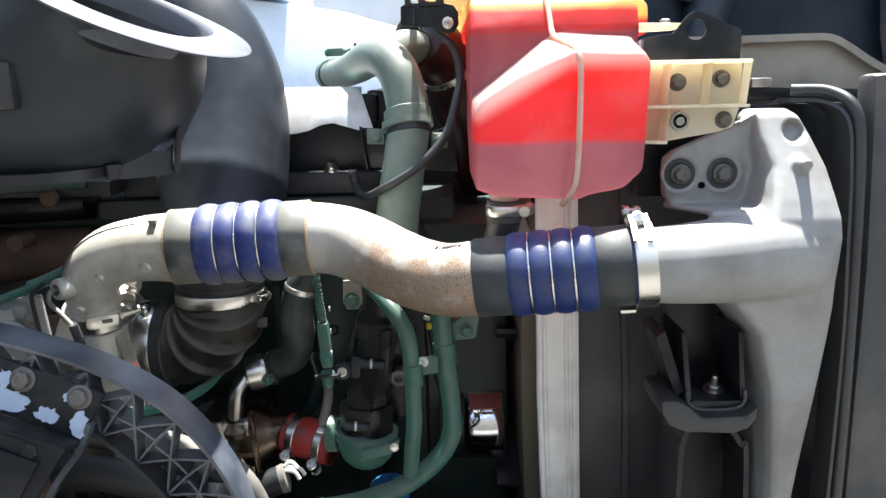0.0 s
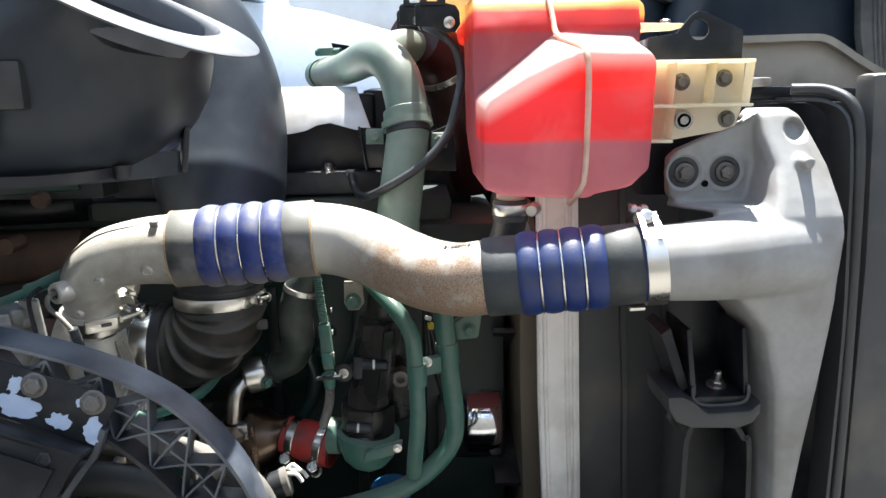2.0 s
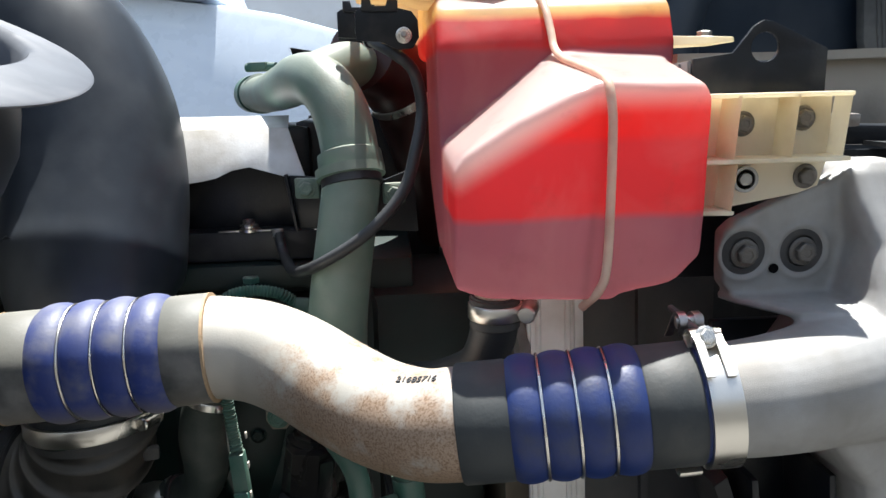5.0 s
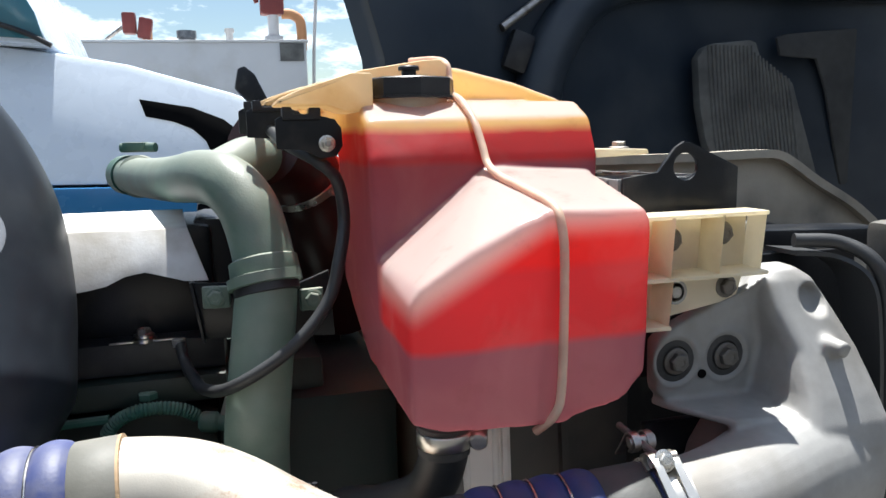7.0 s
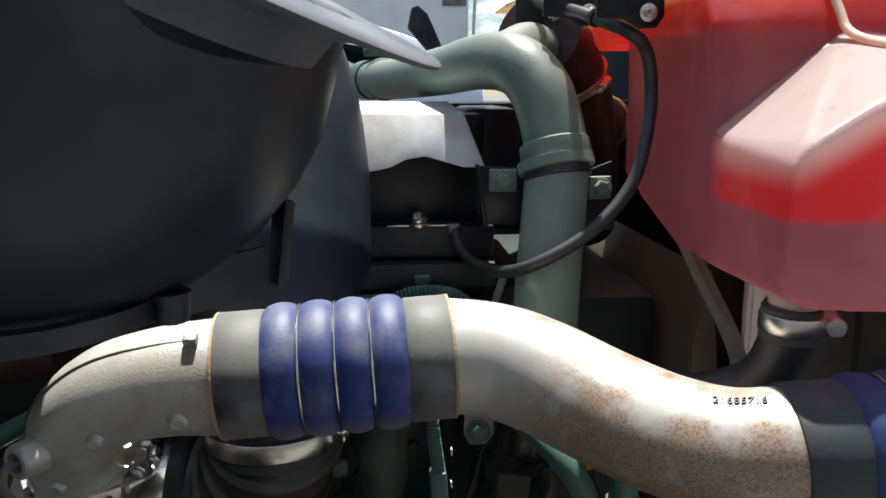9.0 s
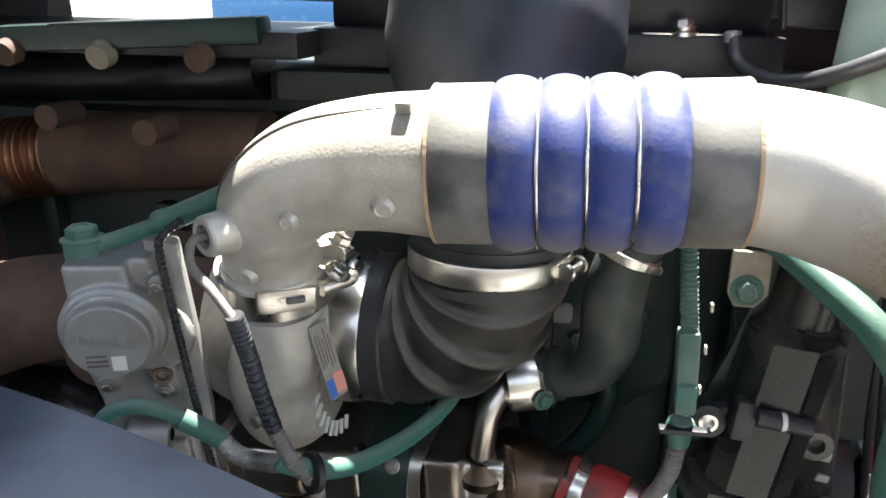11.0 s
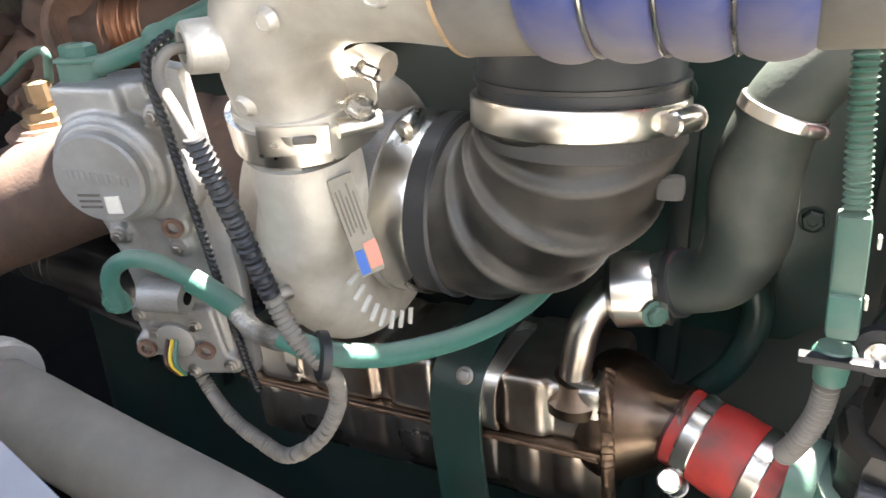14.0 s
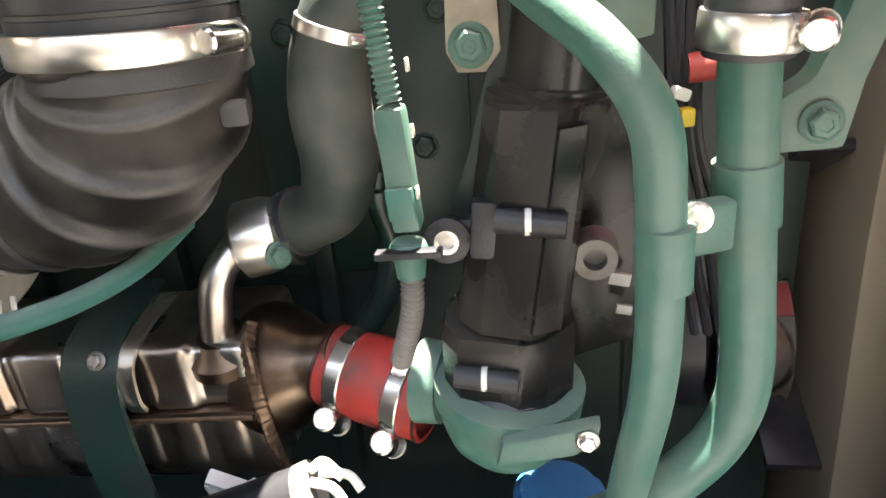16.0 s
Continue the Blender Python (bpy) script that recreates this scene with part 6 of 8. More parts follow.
part("sleeve", tube([AM @ Vector((0.022, -0.022, -0.005)), AM @ Vector((0.038, -0.022, -0.017)), AM @ Vector((0.054, -0.023, -0.030))], 0.0092, 20), "green_hose", o2)
part("braid", tube([AM @ Vector((0.052, -0.023, -0.029)), (-0.590, 1.074, 1.118), (-0.560, 1.064, 1.122), (-0.542, 1.059, 1.128)], lambda m, s, a: 0.0078 + 0.0004 * math.sin(m * 900 + a * 6) * math.sin(m * 900 - a * 6), 36, 40), "braid", o2)
part("long_run", tube([(-0.547, 1.056, 1.133), (-0.525, 1.066, 1.120), (-0.505, 1.092, 1.106), (-0.488, 1.124, 1.096), (-0.462, 1.18, 1.088), (-0.44, 1.24, 1.090), (-0.425, 1.30, 1.105)], 0.0088, 18), "green_hose", o2)
part("zip_tie", turned((-0.521, 1.066, 1.117), (0.6, 0.7, -0.2), [(-0.003, 0.009), (-0.003, 0.0175), (0.003, 0.0175), (0.003, 0.009)], 16), "plastic", o2)

ch = thing("sensor_harness", (-0.57, 1.05, 1.05), "black and grey corrugated conduit from the elbow sensor", "conduit")
part("lead", tube([(-0.590, 1.064, 1.321), (-0.598, 1.050, 1.320), (-0.592, 1.034, 1.308), (-0.570, 1.022, 1.294), (-0.552, 1.016, 1.276)], 0.0036, 12), "wiretan", ch)
CH = [(-0.552, 1.016, 1.280), (-0.549, 1.026, 1.245), (-0.549, 1.040, 1.205), (-0.545, 1.051, 1.165), (-0.533, 1.056, 1.132), (-0.522, 1.066, 1.110), (-0.524, 1.082, 1.082), (-0.534, 1.090, 1.052), (-0.556, 1.092, 1.016), (-0.592, 1.094, 0.986), (-0.625, 1.10, 0.984), (-0.672, 1.11, 0.992), (-0.71, 1.12, 1.02), (-0.70, 1.11, 1.06)]
part("upper_conduit", tube(CH[:4], lambda m, s, a: 0.0064 + 0.0010 * math.sin(m * 1500), 16, 26), "plastic", ch, "black corrugated conduit")
part("lower_conduit", tube(CH[3:], lambda m, s, a: 0.0062 + 0.0009 * math.sin(m * 1500), 16, 26), "wiretan", ch)
ch2 = thing("braided_cord", (-0.61, 1.05, 1.05), "thin black twisted cord along the actuator", "cord")
for turn in (0.0, math.pi):
    cord = [AM @ Vector(q) for q in ((0.040, 0.004, 0.168), (0.026, -0.004, 0.158), (0.022, -0.006, 0.145), (0.025, -0.004, 0.09), (0.031, -0.002, 0.0), (0.0385, 0.0, -0.10), (0.040, 0.006, -0.135))]
    part("strand", tube(cord, lambda m, s, a, turn=turn: 0.0026 + 0.0011 * math.sin(m * 620 + a + turn), 10, 60), "plastic", ch2)

# ---- exhaust ----
LINE = [(-1.010, 1.245, 1.245), (-1.006, 1.245, 1.262), (-1.003, 1.245, 1.274), (-1.012, 1.245, 1.280), (-1.040, 1.245, 1.271), (-1.098, 1.245, 1.241), (-1.178, 1.245, 1.214), (-1.273, 1.245, 1.192), (-1.376, 1.245, 1.182), (-1.455, 1.245, 1.190), (-1.481, 1.245, 1.203), (-1.404, 1.25, 1.239)]
ex = thing("exhaust_elbow", (-1.0, 1.2, 1.0), "rust-brown cast exhaust elbow behind the actuator", "exhaust pipe")
exb = bmesh.new()
sweep(exb, [(-0.78, 1.250, 1.160), (-0.88, 1.240, 1.158), (-0.95, 1.224, 1.144), (-1.02, 1.197, 1.120), (-1.08, 1.168, 1.100), (-1.115, 1.150, 1.090)], lambda m, s, a: 0.056 + 0.010 * min(1, s * 1.25) + 0.004 * math.exp(-((s - 0.93) / 0.05) ** 2), 36)
lathe(exb, (-1.016, 1.240, 1.12), (0, -0.1, 1), [(0, 0.050), (0.070, 0.038), (0.074, 0.038), (0.074, 0)], 30)
block(exb, (-1.045, 1.235, 1.176), (0.05, 0.04, 0.03), (0, -25, 10), 0.01, 2)
fuse(part("casting", exb, "rust", ex), 0.0045, 3)
part("flange", turned((-1.016, 1.236, 1.190), (0, -0.1, 1), [(0, 0.0), (0, 0.044), (0.002, 0.0455), (0.006, 0.0455), (0.008, 0.040), (0.012, 0.038), (0.012, 0)], 30), "rust_lt", ex)
part("nut", turned((-1.014, 1.235, 1.200), (0, -0.1, 1), [(0, 0.028), (0.008, 0.028), (0.010, 0.024), (0.018, 0.023), (0.020, 0.018), (0.020, 0)], 6), "brass", ex, "brass sensor nut")
part("fitting", turned((-1.012, 1.234, 1.218), (0, -0.1, 1), [(0, 0.011), (0.008, 0.011), (0.009, 0.0145), (0.030, 0.0145), (0.032, 0.010), (0.032, 0)], 6), "brass", ex)
part("sensor_line", tube(LINE[:8], 0.0046, 14), "green_hose", ex, "thin green sensor line")
part("sensor_wire", tube(LINE[7:], 0.0044, 12), "plastic", ex, "dark sleeved end of the sensor line")
part("line_clip", plate([(-0.012, -0.026), (0.010, -0.030), (0.014, 0.0), (0.010, 0.014), (-0.008, 0.014), (-0.014, 0.0)], -0.003, 0.004, (), 0.001, Matrix.Translation((-1.196, 1.228, 1.196))), "can", ex, "small dull clip on the sensor line")
part("clip_stay", tube([(-1.196, 1.232, 1.172), (-1.165, 1.235, 1.158), (-1.12, 1.225, 1.15)], 0.006, 10), "rust", ex)
ec = thing("exhaust_clamp", (-1.11, 1.12, 1.0), "dull steel exhaust clamp with long bolt", "clamp")
EA = Vector((-0.75, -0.45, -0.28)).normalized()
EC = Vector((-1.118, 1.148, 1.089))
part("band", turned(EC, EA, [(-0.015, 0.064), (-0.014, 0.0705), (-0.006, 0.0725), (0.006, 0.0725), (0.014, 0.0705), (0.015, 0.064)], 44), "steel_dk", ec)
for k in range(9):
    a = radians(150 + 26 * k)
    o = EA.orthogonal().normalized()
    r = o * math.cos(a) + EA.cross(o) * math.sin(a)
    part("slot", box(tuple(EC + r * 0.0722), (0.006, 0.006, 0.004), (0, 0, 40), 0.001), "steel_dk", ec)
part("bolt_shank", tube([(-1.100, 1.088, 1.165), (-1.145, 1.085, 1.105)], 0.0048, 10, 1), "steel_dull", ec)
part("trunnion", tube([(-1.118, 1.078, 1.135), (-1.105, 1.100, 1.150)], 0.010, 14, 1), "steel_dull", ec)
bolt(ec, (-1.097, 1.088, 1.170), (0.5, 0.05, 0.8), 0.009, "steel_dull", "nut")
fx = thing("flex_pipe", (-1.35, 1.0, 0.98), "braided stainless flexible exhaust pipe with frayed collar", "exhaust pipe")
part("braid", tube([(-1.13, 1.142, 1.094), (-1.30, 1.062, 1.05), (-1.50, 0.965, 1.0), (-1.75, 0.84, 0.94)], lambda m, s, a: 0.061 + 0.0014 * math.sin(m * 260 + a * 14) * math.sin(m * 260 - a * 14), 120, 60), "braid_dk", fx)
part("frayed_collar", tube([(-1.150, 1.130, 1.088), (-1.175, 1.118, 1.080)], lambda m, s, a: 0.0685 + 0.004 * math.sin(a * 23) * math.sin(a * 7), 90, 3), "braid", fx)
mf = thing("exhaust_manifold", (-1.0, 1.45, 1.2), "rusted exhaust manifold with coppery bellows", "exhaust manifold")
part("runner", tube([(-0.70, 1.42, 1.31), (-0.86, 1.42, 1.300), (-0.99, 1.412, 1.291)], lambda m, s, a: 0.048 + 0.005 * s, 26), "rust", mf)
part("bellows", tube([(-0.985, 1.412, 1.291), (-1.055, 1.406, 1.283)], lambda m, s, a: 0.050 + 0.004 * math.sin(m * 560), 32, 40), "copper", mf)
mc = bmesh.new()
sweep(mc, [(-1.05, 1.405, 1.283), (-1.12, 1.395, 1.262), (-1.22, 1.39, 1.240), (-1.34, 1.39, 1.205), (-1.50, 1.42, 1.18)], lambda m, s, a: 0.052 - 0.008 * s, 24)
sweep(mc, [(-1.13, 1.38, 1.262), (-1.10, 1.335, 1.205), (-1.04, 1.285, 1.150), (-0.98, 1.26, 1.13)], 0.050, 22)
sweep(mc, [(-1.17, 1.36, 1.275), (-1.24, 1.335, 1.225), (-1.29, 1.32, 1.185)], 0.030, 18)
block(mc, (-1.115, 1.365, 1.295), (0.10, 0.07, 0.05), (10, 30, 20), 0.014, 2)
block(mc, (-1.20, 1.345, 1.272), (0.07, 0.06, 0.05), (0, 38, 20), 0.012, 2)
block(mc, (-1.155, 1.33, 1.215), (0.05, 0.05, 0.09), (0, 40, 20), 0.012, 2)
fuse(part("casting", mc, "rust", mf), 0.0055, 3)
for q, w in (((-1.235, 1.315, 1.250), (0.055, 0.0, 0.045)), ((-1.185, 1.31, 1.215), (0.05, 0.0, 0.04)), ((-0.80, 1.36, 1.345), (0.0, -0.05, 0.0)), ((-0.93, 1.37, 1.355), (0.0, -0.05, 0.0))):
    part("stud", tube([Vector(q), Vector(q) + Vector(w)], 0.015, 14, 1), "rust", mf)
for q in ((-1.09, 1.36, 1.24), (-1.17, 1.31, 1.20), (-1.23, 1.31, 1.215)):
    bolt(mf, q, (-0.2, -0.9, 0.3), 0.012, "rust_lt")
part("valve_body", turned((-1.285, 1.36, 1.305), (0.1, -0.8, 0.35), [(-0.03, 0.036), (0.02, 0.034), (0.022, 0.022), (0.0, 0.019), (0.0, 0)], 26), "can", mf, "pale soiled valve body")
part("tan_flange", turned((-1.085, 1.375, 1.285), (0.9, -0.3, 0.1), [(-0.012, 0.0), (-0.012, 0.058), (-0.008, 0.062), (0.008, 0.062), (0.012, 0.058), (0.012, 0)], 32), "rust_lt", mf, "lighter tan flange")
part("upper_runner", tube([(-0.72, 1.46, 1.40), (-1.0, 1.48, 1.385), (-1.4, 1.48, 1.36)], 0.035, 20), "black_pt", mf)
sv = thing("egr_actuator", (-1.32, 1.3, 1.2), "pale grey cylindrical valve actuator", "actuator")
sw = Vector((0.75, -0.1, -0.42)).normalized()
part("can", turned((-1.362, 1.30, 1.286), sw, [(0, 0.0), (0, 0.050), (0.006, 0.052), (0.010, 0.046), (0.075, 0.046), (0.080, 0.040), (0.080, 0)], 34), "can", sv)
part("motor", turned(Vector((-1.362, 1.30, 1.286)) + sw * 0.078, sw, [(0, 0.0), (0, 0.042), (0.045, 0.040), (0.050, 0.030), (0.06, 0.028), (0.06, 0)], 30), "gloss_blk", sv)
for a in (0.4, 1.5, 2.6, 3.7, 4.8, 5.9):
    o = sw.orthogonal().normalized()
    q = Vector((-1.362, 1.30, 1.286)) + (o * math.cos(a) + sw.cross(o) * math.sin(a)) * 0.047
    part("lug", tube([q - sw * 0.012, q + sw * 0.012], 0.009, 10, 1), "can", sv)
part("lever", strip([(-1.40, 1.295, 1.352), (-1.36, 1.285, 1.352), (-1.325, 1.28, 1.330), (-1.305, 1.28, 1.312)], 0.022, 0.007), "can", sv)
part("spout", tube([(-1.36, 1.30, 1.285), (-1.42, 1.33, 1.315), (-1.47, 1.36, 1.335)], 0.020, 16), "steel_dk", sv)
for a in (0.6, 2.4, 4.2):
    o = sw.orthogonal().normalized()
    q = Vector((-1.292, 1.29, 1.246)) + (o * math.cos(a) + sw.cross(o) * math.sin(a)) * 0.042
    part("stud", tube([q, q + sw * 0.05], 0.0045, 8, 1), "steel", sv)
upg = thing("rail_casting", (-1.0, 1.30, 1.45), "dark green casting edge with soiled lugs above the manifold", "casting")
part("rail", box((-0.98, 1.36, 1.44), (0.62, 0.04, 0.03), (0, -3, 0), 0.006), "green_dkp", upg)
for k in range(5):
    part("lug", turned((-1.22 + 0.12 * k, 1.345, 1.428), (0, -1, -0.3), [(0, 0.016), (0.016, 0.014), (0.016, 0)], 16), "can" if k % 2 else "rust", upg)
sg = thing("corner_bracket", (-1.35, 1.0, 1.45), "pale sunlit steel bracket at the bulkhead", "bracket")
part("plate", box((-1.36, 1.12, 1.365), (0.14, 0.10, 0.06), (0, 5, 10), 0.006), "alu", sg)
part("hanger", box((-1.41, 1.13, 1.50), (0.03, 0.04, 0.24), (0, 0, 10), 0.004), "black_pt", sg)

dp = thing("drain_pipe", (-0.95, 1.3, 0.95), "dark corrugated pipe in the shade below the turbocharger", "pipe")
part("bellows", tube([(-1.36, 1.315, 0.995), (-1.26, 1.318, 0.985), (-1.15, 1.32, 0.975)], lambda m, s, a: 0.048 + 0.0045 * math.sin(m * 400), 28, 40), "plastic", dp)
part("pipe", tube([(-1.17, 1.32, 0.975), (-1.08, 1.32, 0.97), (-0.98, 1.32, 0.960), (-0.90, 1.325, 0.945), (-0.80, 1.33, 0.925), (-0.66, 1.34, 0.90)], lambda m, s, a: 0.052 + 0.006 * math.exp(-((s - 0.36) / 0.06) ** 2) - 0.004 * math.exp(-((s - 0.48) / 0.03) ** 2), 32), "gloss_blk", dp)
part("riser", tube([(-1.09, 1.34, 1.0), (-1.03, 1.345, 1.035), (-0.95, 1.35, 1.07), (-0.86, 1.35, 1.11)], 0.023, 18), "gloss_blk", dp)
part("ledge", tube([(-1.14, 1.285, 0.930), (-1.0, 1.283, 0.915), (-0.88, 1.287, 0.900)], 0.006, 10), "gloss_blk", dp)

# ---- exhaust gas cooler ----
eg = thing("egr_cooler", (-0.55, 1.3, 0.88), "heat-tinted stainless exhaust gas cooler", "cooler")


EM = Matrix.Translation((-0.378, 1.25, 0.947)) @ Euler((0, radians(-4), 0)).to_matrix().to_4x4()
ebm = bmesh.new()
block(ebm, (-0.205, 0.068, 0.030), (0.43, 0.124, 0.064), (0, 0, 0), 0.014, 3)
block(ebm, (-0.205, 0.074, -0.042), (0.43, 0.120, 0.088), (0, 0, 0), 0.012, 3)
for x0, x1 in ((-0.091, -0.042), (-0.216, -0.158), (-0.312, -0.230), (-0.39, -0.33)):
    block(ebm, ((x0 + x1) / 2, 0.062, 0.034), (x1 - x0, 0.128, 0.066), (0, 0, 0), 0.011, 3)
for k in range(9):
    block(ebm, (-0.030 - 0.044 * k, 0.0735, -0.042), (0.032, 0.124, 0.058), (0, 0, 0), 0.010, 3)
ebm.transform(EM)
fuse(part("body", ebm, "egr", eg), 0.0026, 2)


def cooler_at(x, y, z):
    return EM @ Vector((x, y, z))


part("seam_flange", box(tuple(cooler_at(-0.205, 0.004, 0.001)), (0.425, 0.018, 0.0045), (0, -4, 0), 0.001), "egr_dk", eg, "burnt folded seam flange")
part("weld_seam", tube([cooler_at(-0.41, 0.002, -0.006), cooler_at(-0.2, 0.001, -0.006), cooler_at(0.004, 0.001, -0.006)], lambda m, s, a: 0.0042 + 0.0006 * math.sin(m * 700), 10, 30), "weld", eg, "dark burnt weld seam")
part("end_weld", tube([cooler_at(*q) for q in ((0.006, 0.034, 0.066), (0.010, 0.010, 0.060), (0.013, 0.002, 0.045), (0.013, 0.000, 0.010), (0.011, 0.006, -0.040), (0.008, 0.022, -0.078))], lambda m, s, a: 0.0055 + 0.0007 * math.sin(m * 800) + 0.0010 * math.sin(a * 3 + m * 60), 14, 16), "weld", eg, "dark burnt weld bead")
CN = Vector((-0.378, 1.313, 0.950))
part("end_cone", turned(CN, Vector((-0.316, 1.298, 0.966)) - CN, [(-0.006, 0.060), (0.004, 0.063), (0.014, 0.062), (0.032, 0.054), (0.050, 0.041), (0.060, 0.036), (0.085, 0.0345), (0.085, 0)], 44), "egr_dk", eg)
part("riser", tube([(-0.408, 1.276, 0.985), (-0.405, 1.280, 1.025), (-0.400, 1.288, 1.058), (-0.382, 1.308, 1.083), (-0.345, 1.320, 1.092)], 0.0145, 24), "egr", eg, "pale steel riser pipe")
part("riser_foot", turned((-0.405, 1.278, 0.994), (0.0, -0.35, 0.94), [(-0.01, 0.034), (0.002, 0.032), (0.008, 0.0245), (0.014, 0.0185), (0.016, 0.0165), (0.016, 0)], 30), "egr_dk", eg)
part("v_flange", turned((-0.388, 1.312, 1.080), (0.95, 0.15, 0.18), [(0, 0.025), (0.006, 0.034), (0.028, 0.034), (0.040, 0.030), (0.052, 0.034), (0.056, 0.027)], 32), "steel", eg)
bolt(eg, (-0.342, 1.288, 1.078), (0.6, -0.7, 0), 0.0085, "green")
for x in (-0.705, -0.474):
    part("bracket", strip([(x + 0.012, 1.31, 1.030), (x + 0.004, 1.270, 1.018), (x - 0.002, 1.243, 0.998), (x - 0.002, 1.238, 0.965), (x, 1.242, 0.950)], 0.015, 0.004, (1, 0, 0)), "steel", eg)
sp = thing("cooler_strap", (-0.49, 1.24, 0.87), "dark green steel strap over the cooler", "strap")
part("strap", strip([(-0.502, 1.33, 1.034), (-0.506, 1.275, 1.020), (-0.508, 1.240, 0.995), (-0.506, 1.230, 0.945), (-0.498, 1.229, 0.87), (-0.49, 1.235, 0.78)], 0.052, 0.005, (1, 0, 0)), "green_dkp", sp)
bolt(sp, (-0.500, 1.240, 1.002), (0, -1, 0.6), 0.006, "steel_dull")

rdh = thing("coolant_coupling", (-0.26, 1.25, 0.95), "red silicone coupling hose at the cooler's end", "hose")
R0, R1 = Vector((-0.316, 1.298, 0.966)), Vector((-0.218, 1.270, 0.948))
rw = (R1 - R0).normalized()
part("sleeve", turned(R0, rw, [(0, 0.030), (0.0, 0.0375), (0.03, 0.038), (0.045, 0.040), (0.07, 0.039), (0.103, 0.038), (0.103, 0.03)], 36), "red", rdh)
for k in (0.002, 0.101):
    part("end_lip", turned(R0 + rw * k, rw, [(-0.002, 0.034), (-0.0015, 0.0388), (0.0015, 0.0388), (0.002, 0.034)], 36), "dkred", rdh, "darker red rolled lip")
clamp(R0 + rw * 0.022, rw, 0.0378, 0.015, (0, -0.7, -0.75), "steel T-bolt clamp on the red coupling", "steel", lug=1.5)
clamp(R0 + rw * 0.078, rw, 0.0385, 0.015, (0, -0.7, -0.75), "steel T-bolt clamp on the red coupling", "steel", lug=1.5)

# ---- dark hose with spring sleeve, harness, brackets ----
gh = thing("coolant_hose", (-0.29, 1.3, 1.10), "grey-green rubber hose rising from the cooler", "hose")
part("hose", tube([(-0.345, 1.320, 1.093), (-0.318, 1.312, 1.102), (-0.292, 1.298, 1.121), (-0.279, 1.285, 1.160), (-0.279, 1.278, 1.212), (-0.266, 1.278, 1.262), (-0.236, 1.285, 1.305), (-0.208, 1.30, 1.36)], lambda m, s, a: 0.0268 + 0.0045 * math.exp(-((s - 0.42) / 0.2) ** 2) + 0.0008 * math.sin(s * 9 + a), 32), "hose_gr", gh)
part("end_bead", turned((-0.330, 1.316, 1.097), (0.9, -0.25, 0.3), [(-0.004, 0.026), (-0.003, 0.0305), (0.004, 0.0305), (0.006, 0.027)], 28), "rubber_cl", gh, "black bead at the hose end")
clamp((-0.267, 1.278, 1.258), (0.3, 0, 0.9), 0.0288, 0.010, (0.8, -0.8, 0), "thin steel clamp on the rubber hose", "steel", lug=0.6)
wh = thing("engine_harness", (-0.215, 1.2, 1.05), "green wiring harness with connector and corrugated conduit", "harness")
part("upper_conduit", tube([(-0.228, 1.21, 1.36), (-0.226, 1.205, 1.31), (-0.221, 1.20, 1.262), (-0.216, 1.198, 1.222)], lambda m, s, a: 0.0070 + 0.0012 * math.sin(m * 1500), 14, 40), "green_hose", wh)
part("connector", box((-0.2135, 1.198, 1.178), (0.019, 0.020, 0.082), (0, -4, 0), 0.004), "green", wh, "pale green plug connector")
part("connector_collar", box((-0.2125, 1.194, 1.158), (0.018, 0.020, 0.022), (0, -4, 0), 0.002), "green_hose", wh)
part("connector_foot", turned((-0.212, 1.198, 1.128), (0, 0, -1), [(0, 0.011), (0.004, 0.0135), (0.010, 0.0135), (0.014, 0.011), (0.026, 0.010), (0.026, 0)], 18), "green", wh)
part("tie", box((-0.210, 1.186, 1.124), (0.045, 0.010, 0.005), (0, -3, 0), 0.001), "plastic", wh)
part("lower_conduit", tube([(-0.212, 1.20, 1.105), (-0.214, 1.20, 1.075), (-0.222, 1.205, 1.045), (-0.23, 1.215, 1.022)], lambda m, s, a: 0.0075 + 0.0013 * math.sin(m * 1500), 12, 36), "wiretan", wh)
for z in (1.245, 1.205, 1.165):
    part("paint_chip", box((-0.2015, 1.19, z), (0.002, 0.006, 0.008), (0, -4, 0), 0.0008), "alu", wh)

bwp = thing("breather_pipe", (-0.28, 1.39, 0.95), "dark green breather pipe against the engine block", "pipe")
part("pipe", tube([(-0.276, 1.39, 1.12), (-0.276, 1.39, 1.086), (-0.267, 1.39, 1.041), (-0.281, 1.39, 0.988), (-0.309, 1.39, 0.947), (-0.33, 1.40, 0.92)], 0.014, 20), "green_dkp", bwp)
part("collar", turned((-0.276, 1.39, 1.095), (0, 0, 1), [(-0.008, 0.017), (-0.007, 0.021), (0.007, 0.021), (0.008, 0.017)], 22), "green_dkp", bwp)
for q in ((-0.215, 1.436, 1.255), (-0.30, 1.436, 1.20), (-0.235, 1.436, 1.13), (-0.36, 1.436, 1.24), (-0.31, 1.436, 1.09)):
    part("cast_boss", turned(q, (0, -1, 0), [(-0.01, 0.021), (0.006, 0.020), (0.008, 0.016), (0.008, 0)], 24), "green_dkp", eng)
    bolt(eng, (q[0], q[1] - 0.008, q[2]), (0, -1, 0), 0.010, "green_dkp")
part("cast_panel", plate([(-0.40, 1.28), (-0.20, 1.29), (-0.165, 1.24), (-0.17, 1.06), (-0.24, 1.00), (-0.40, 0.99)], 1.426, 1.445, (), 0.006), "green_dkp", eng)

# ---- oil separator ----
os_ = thing("oil_separator", (-0.14, 1.22, 1.0), "dusty black plastic oil separator housing", "oil separator")
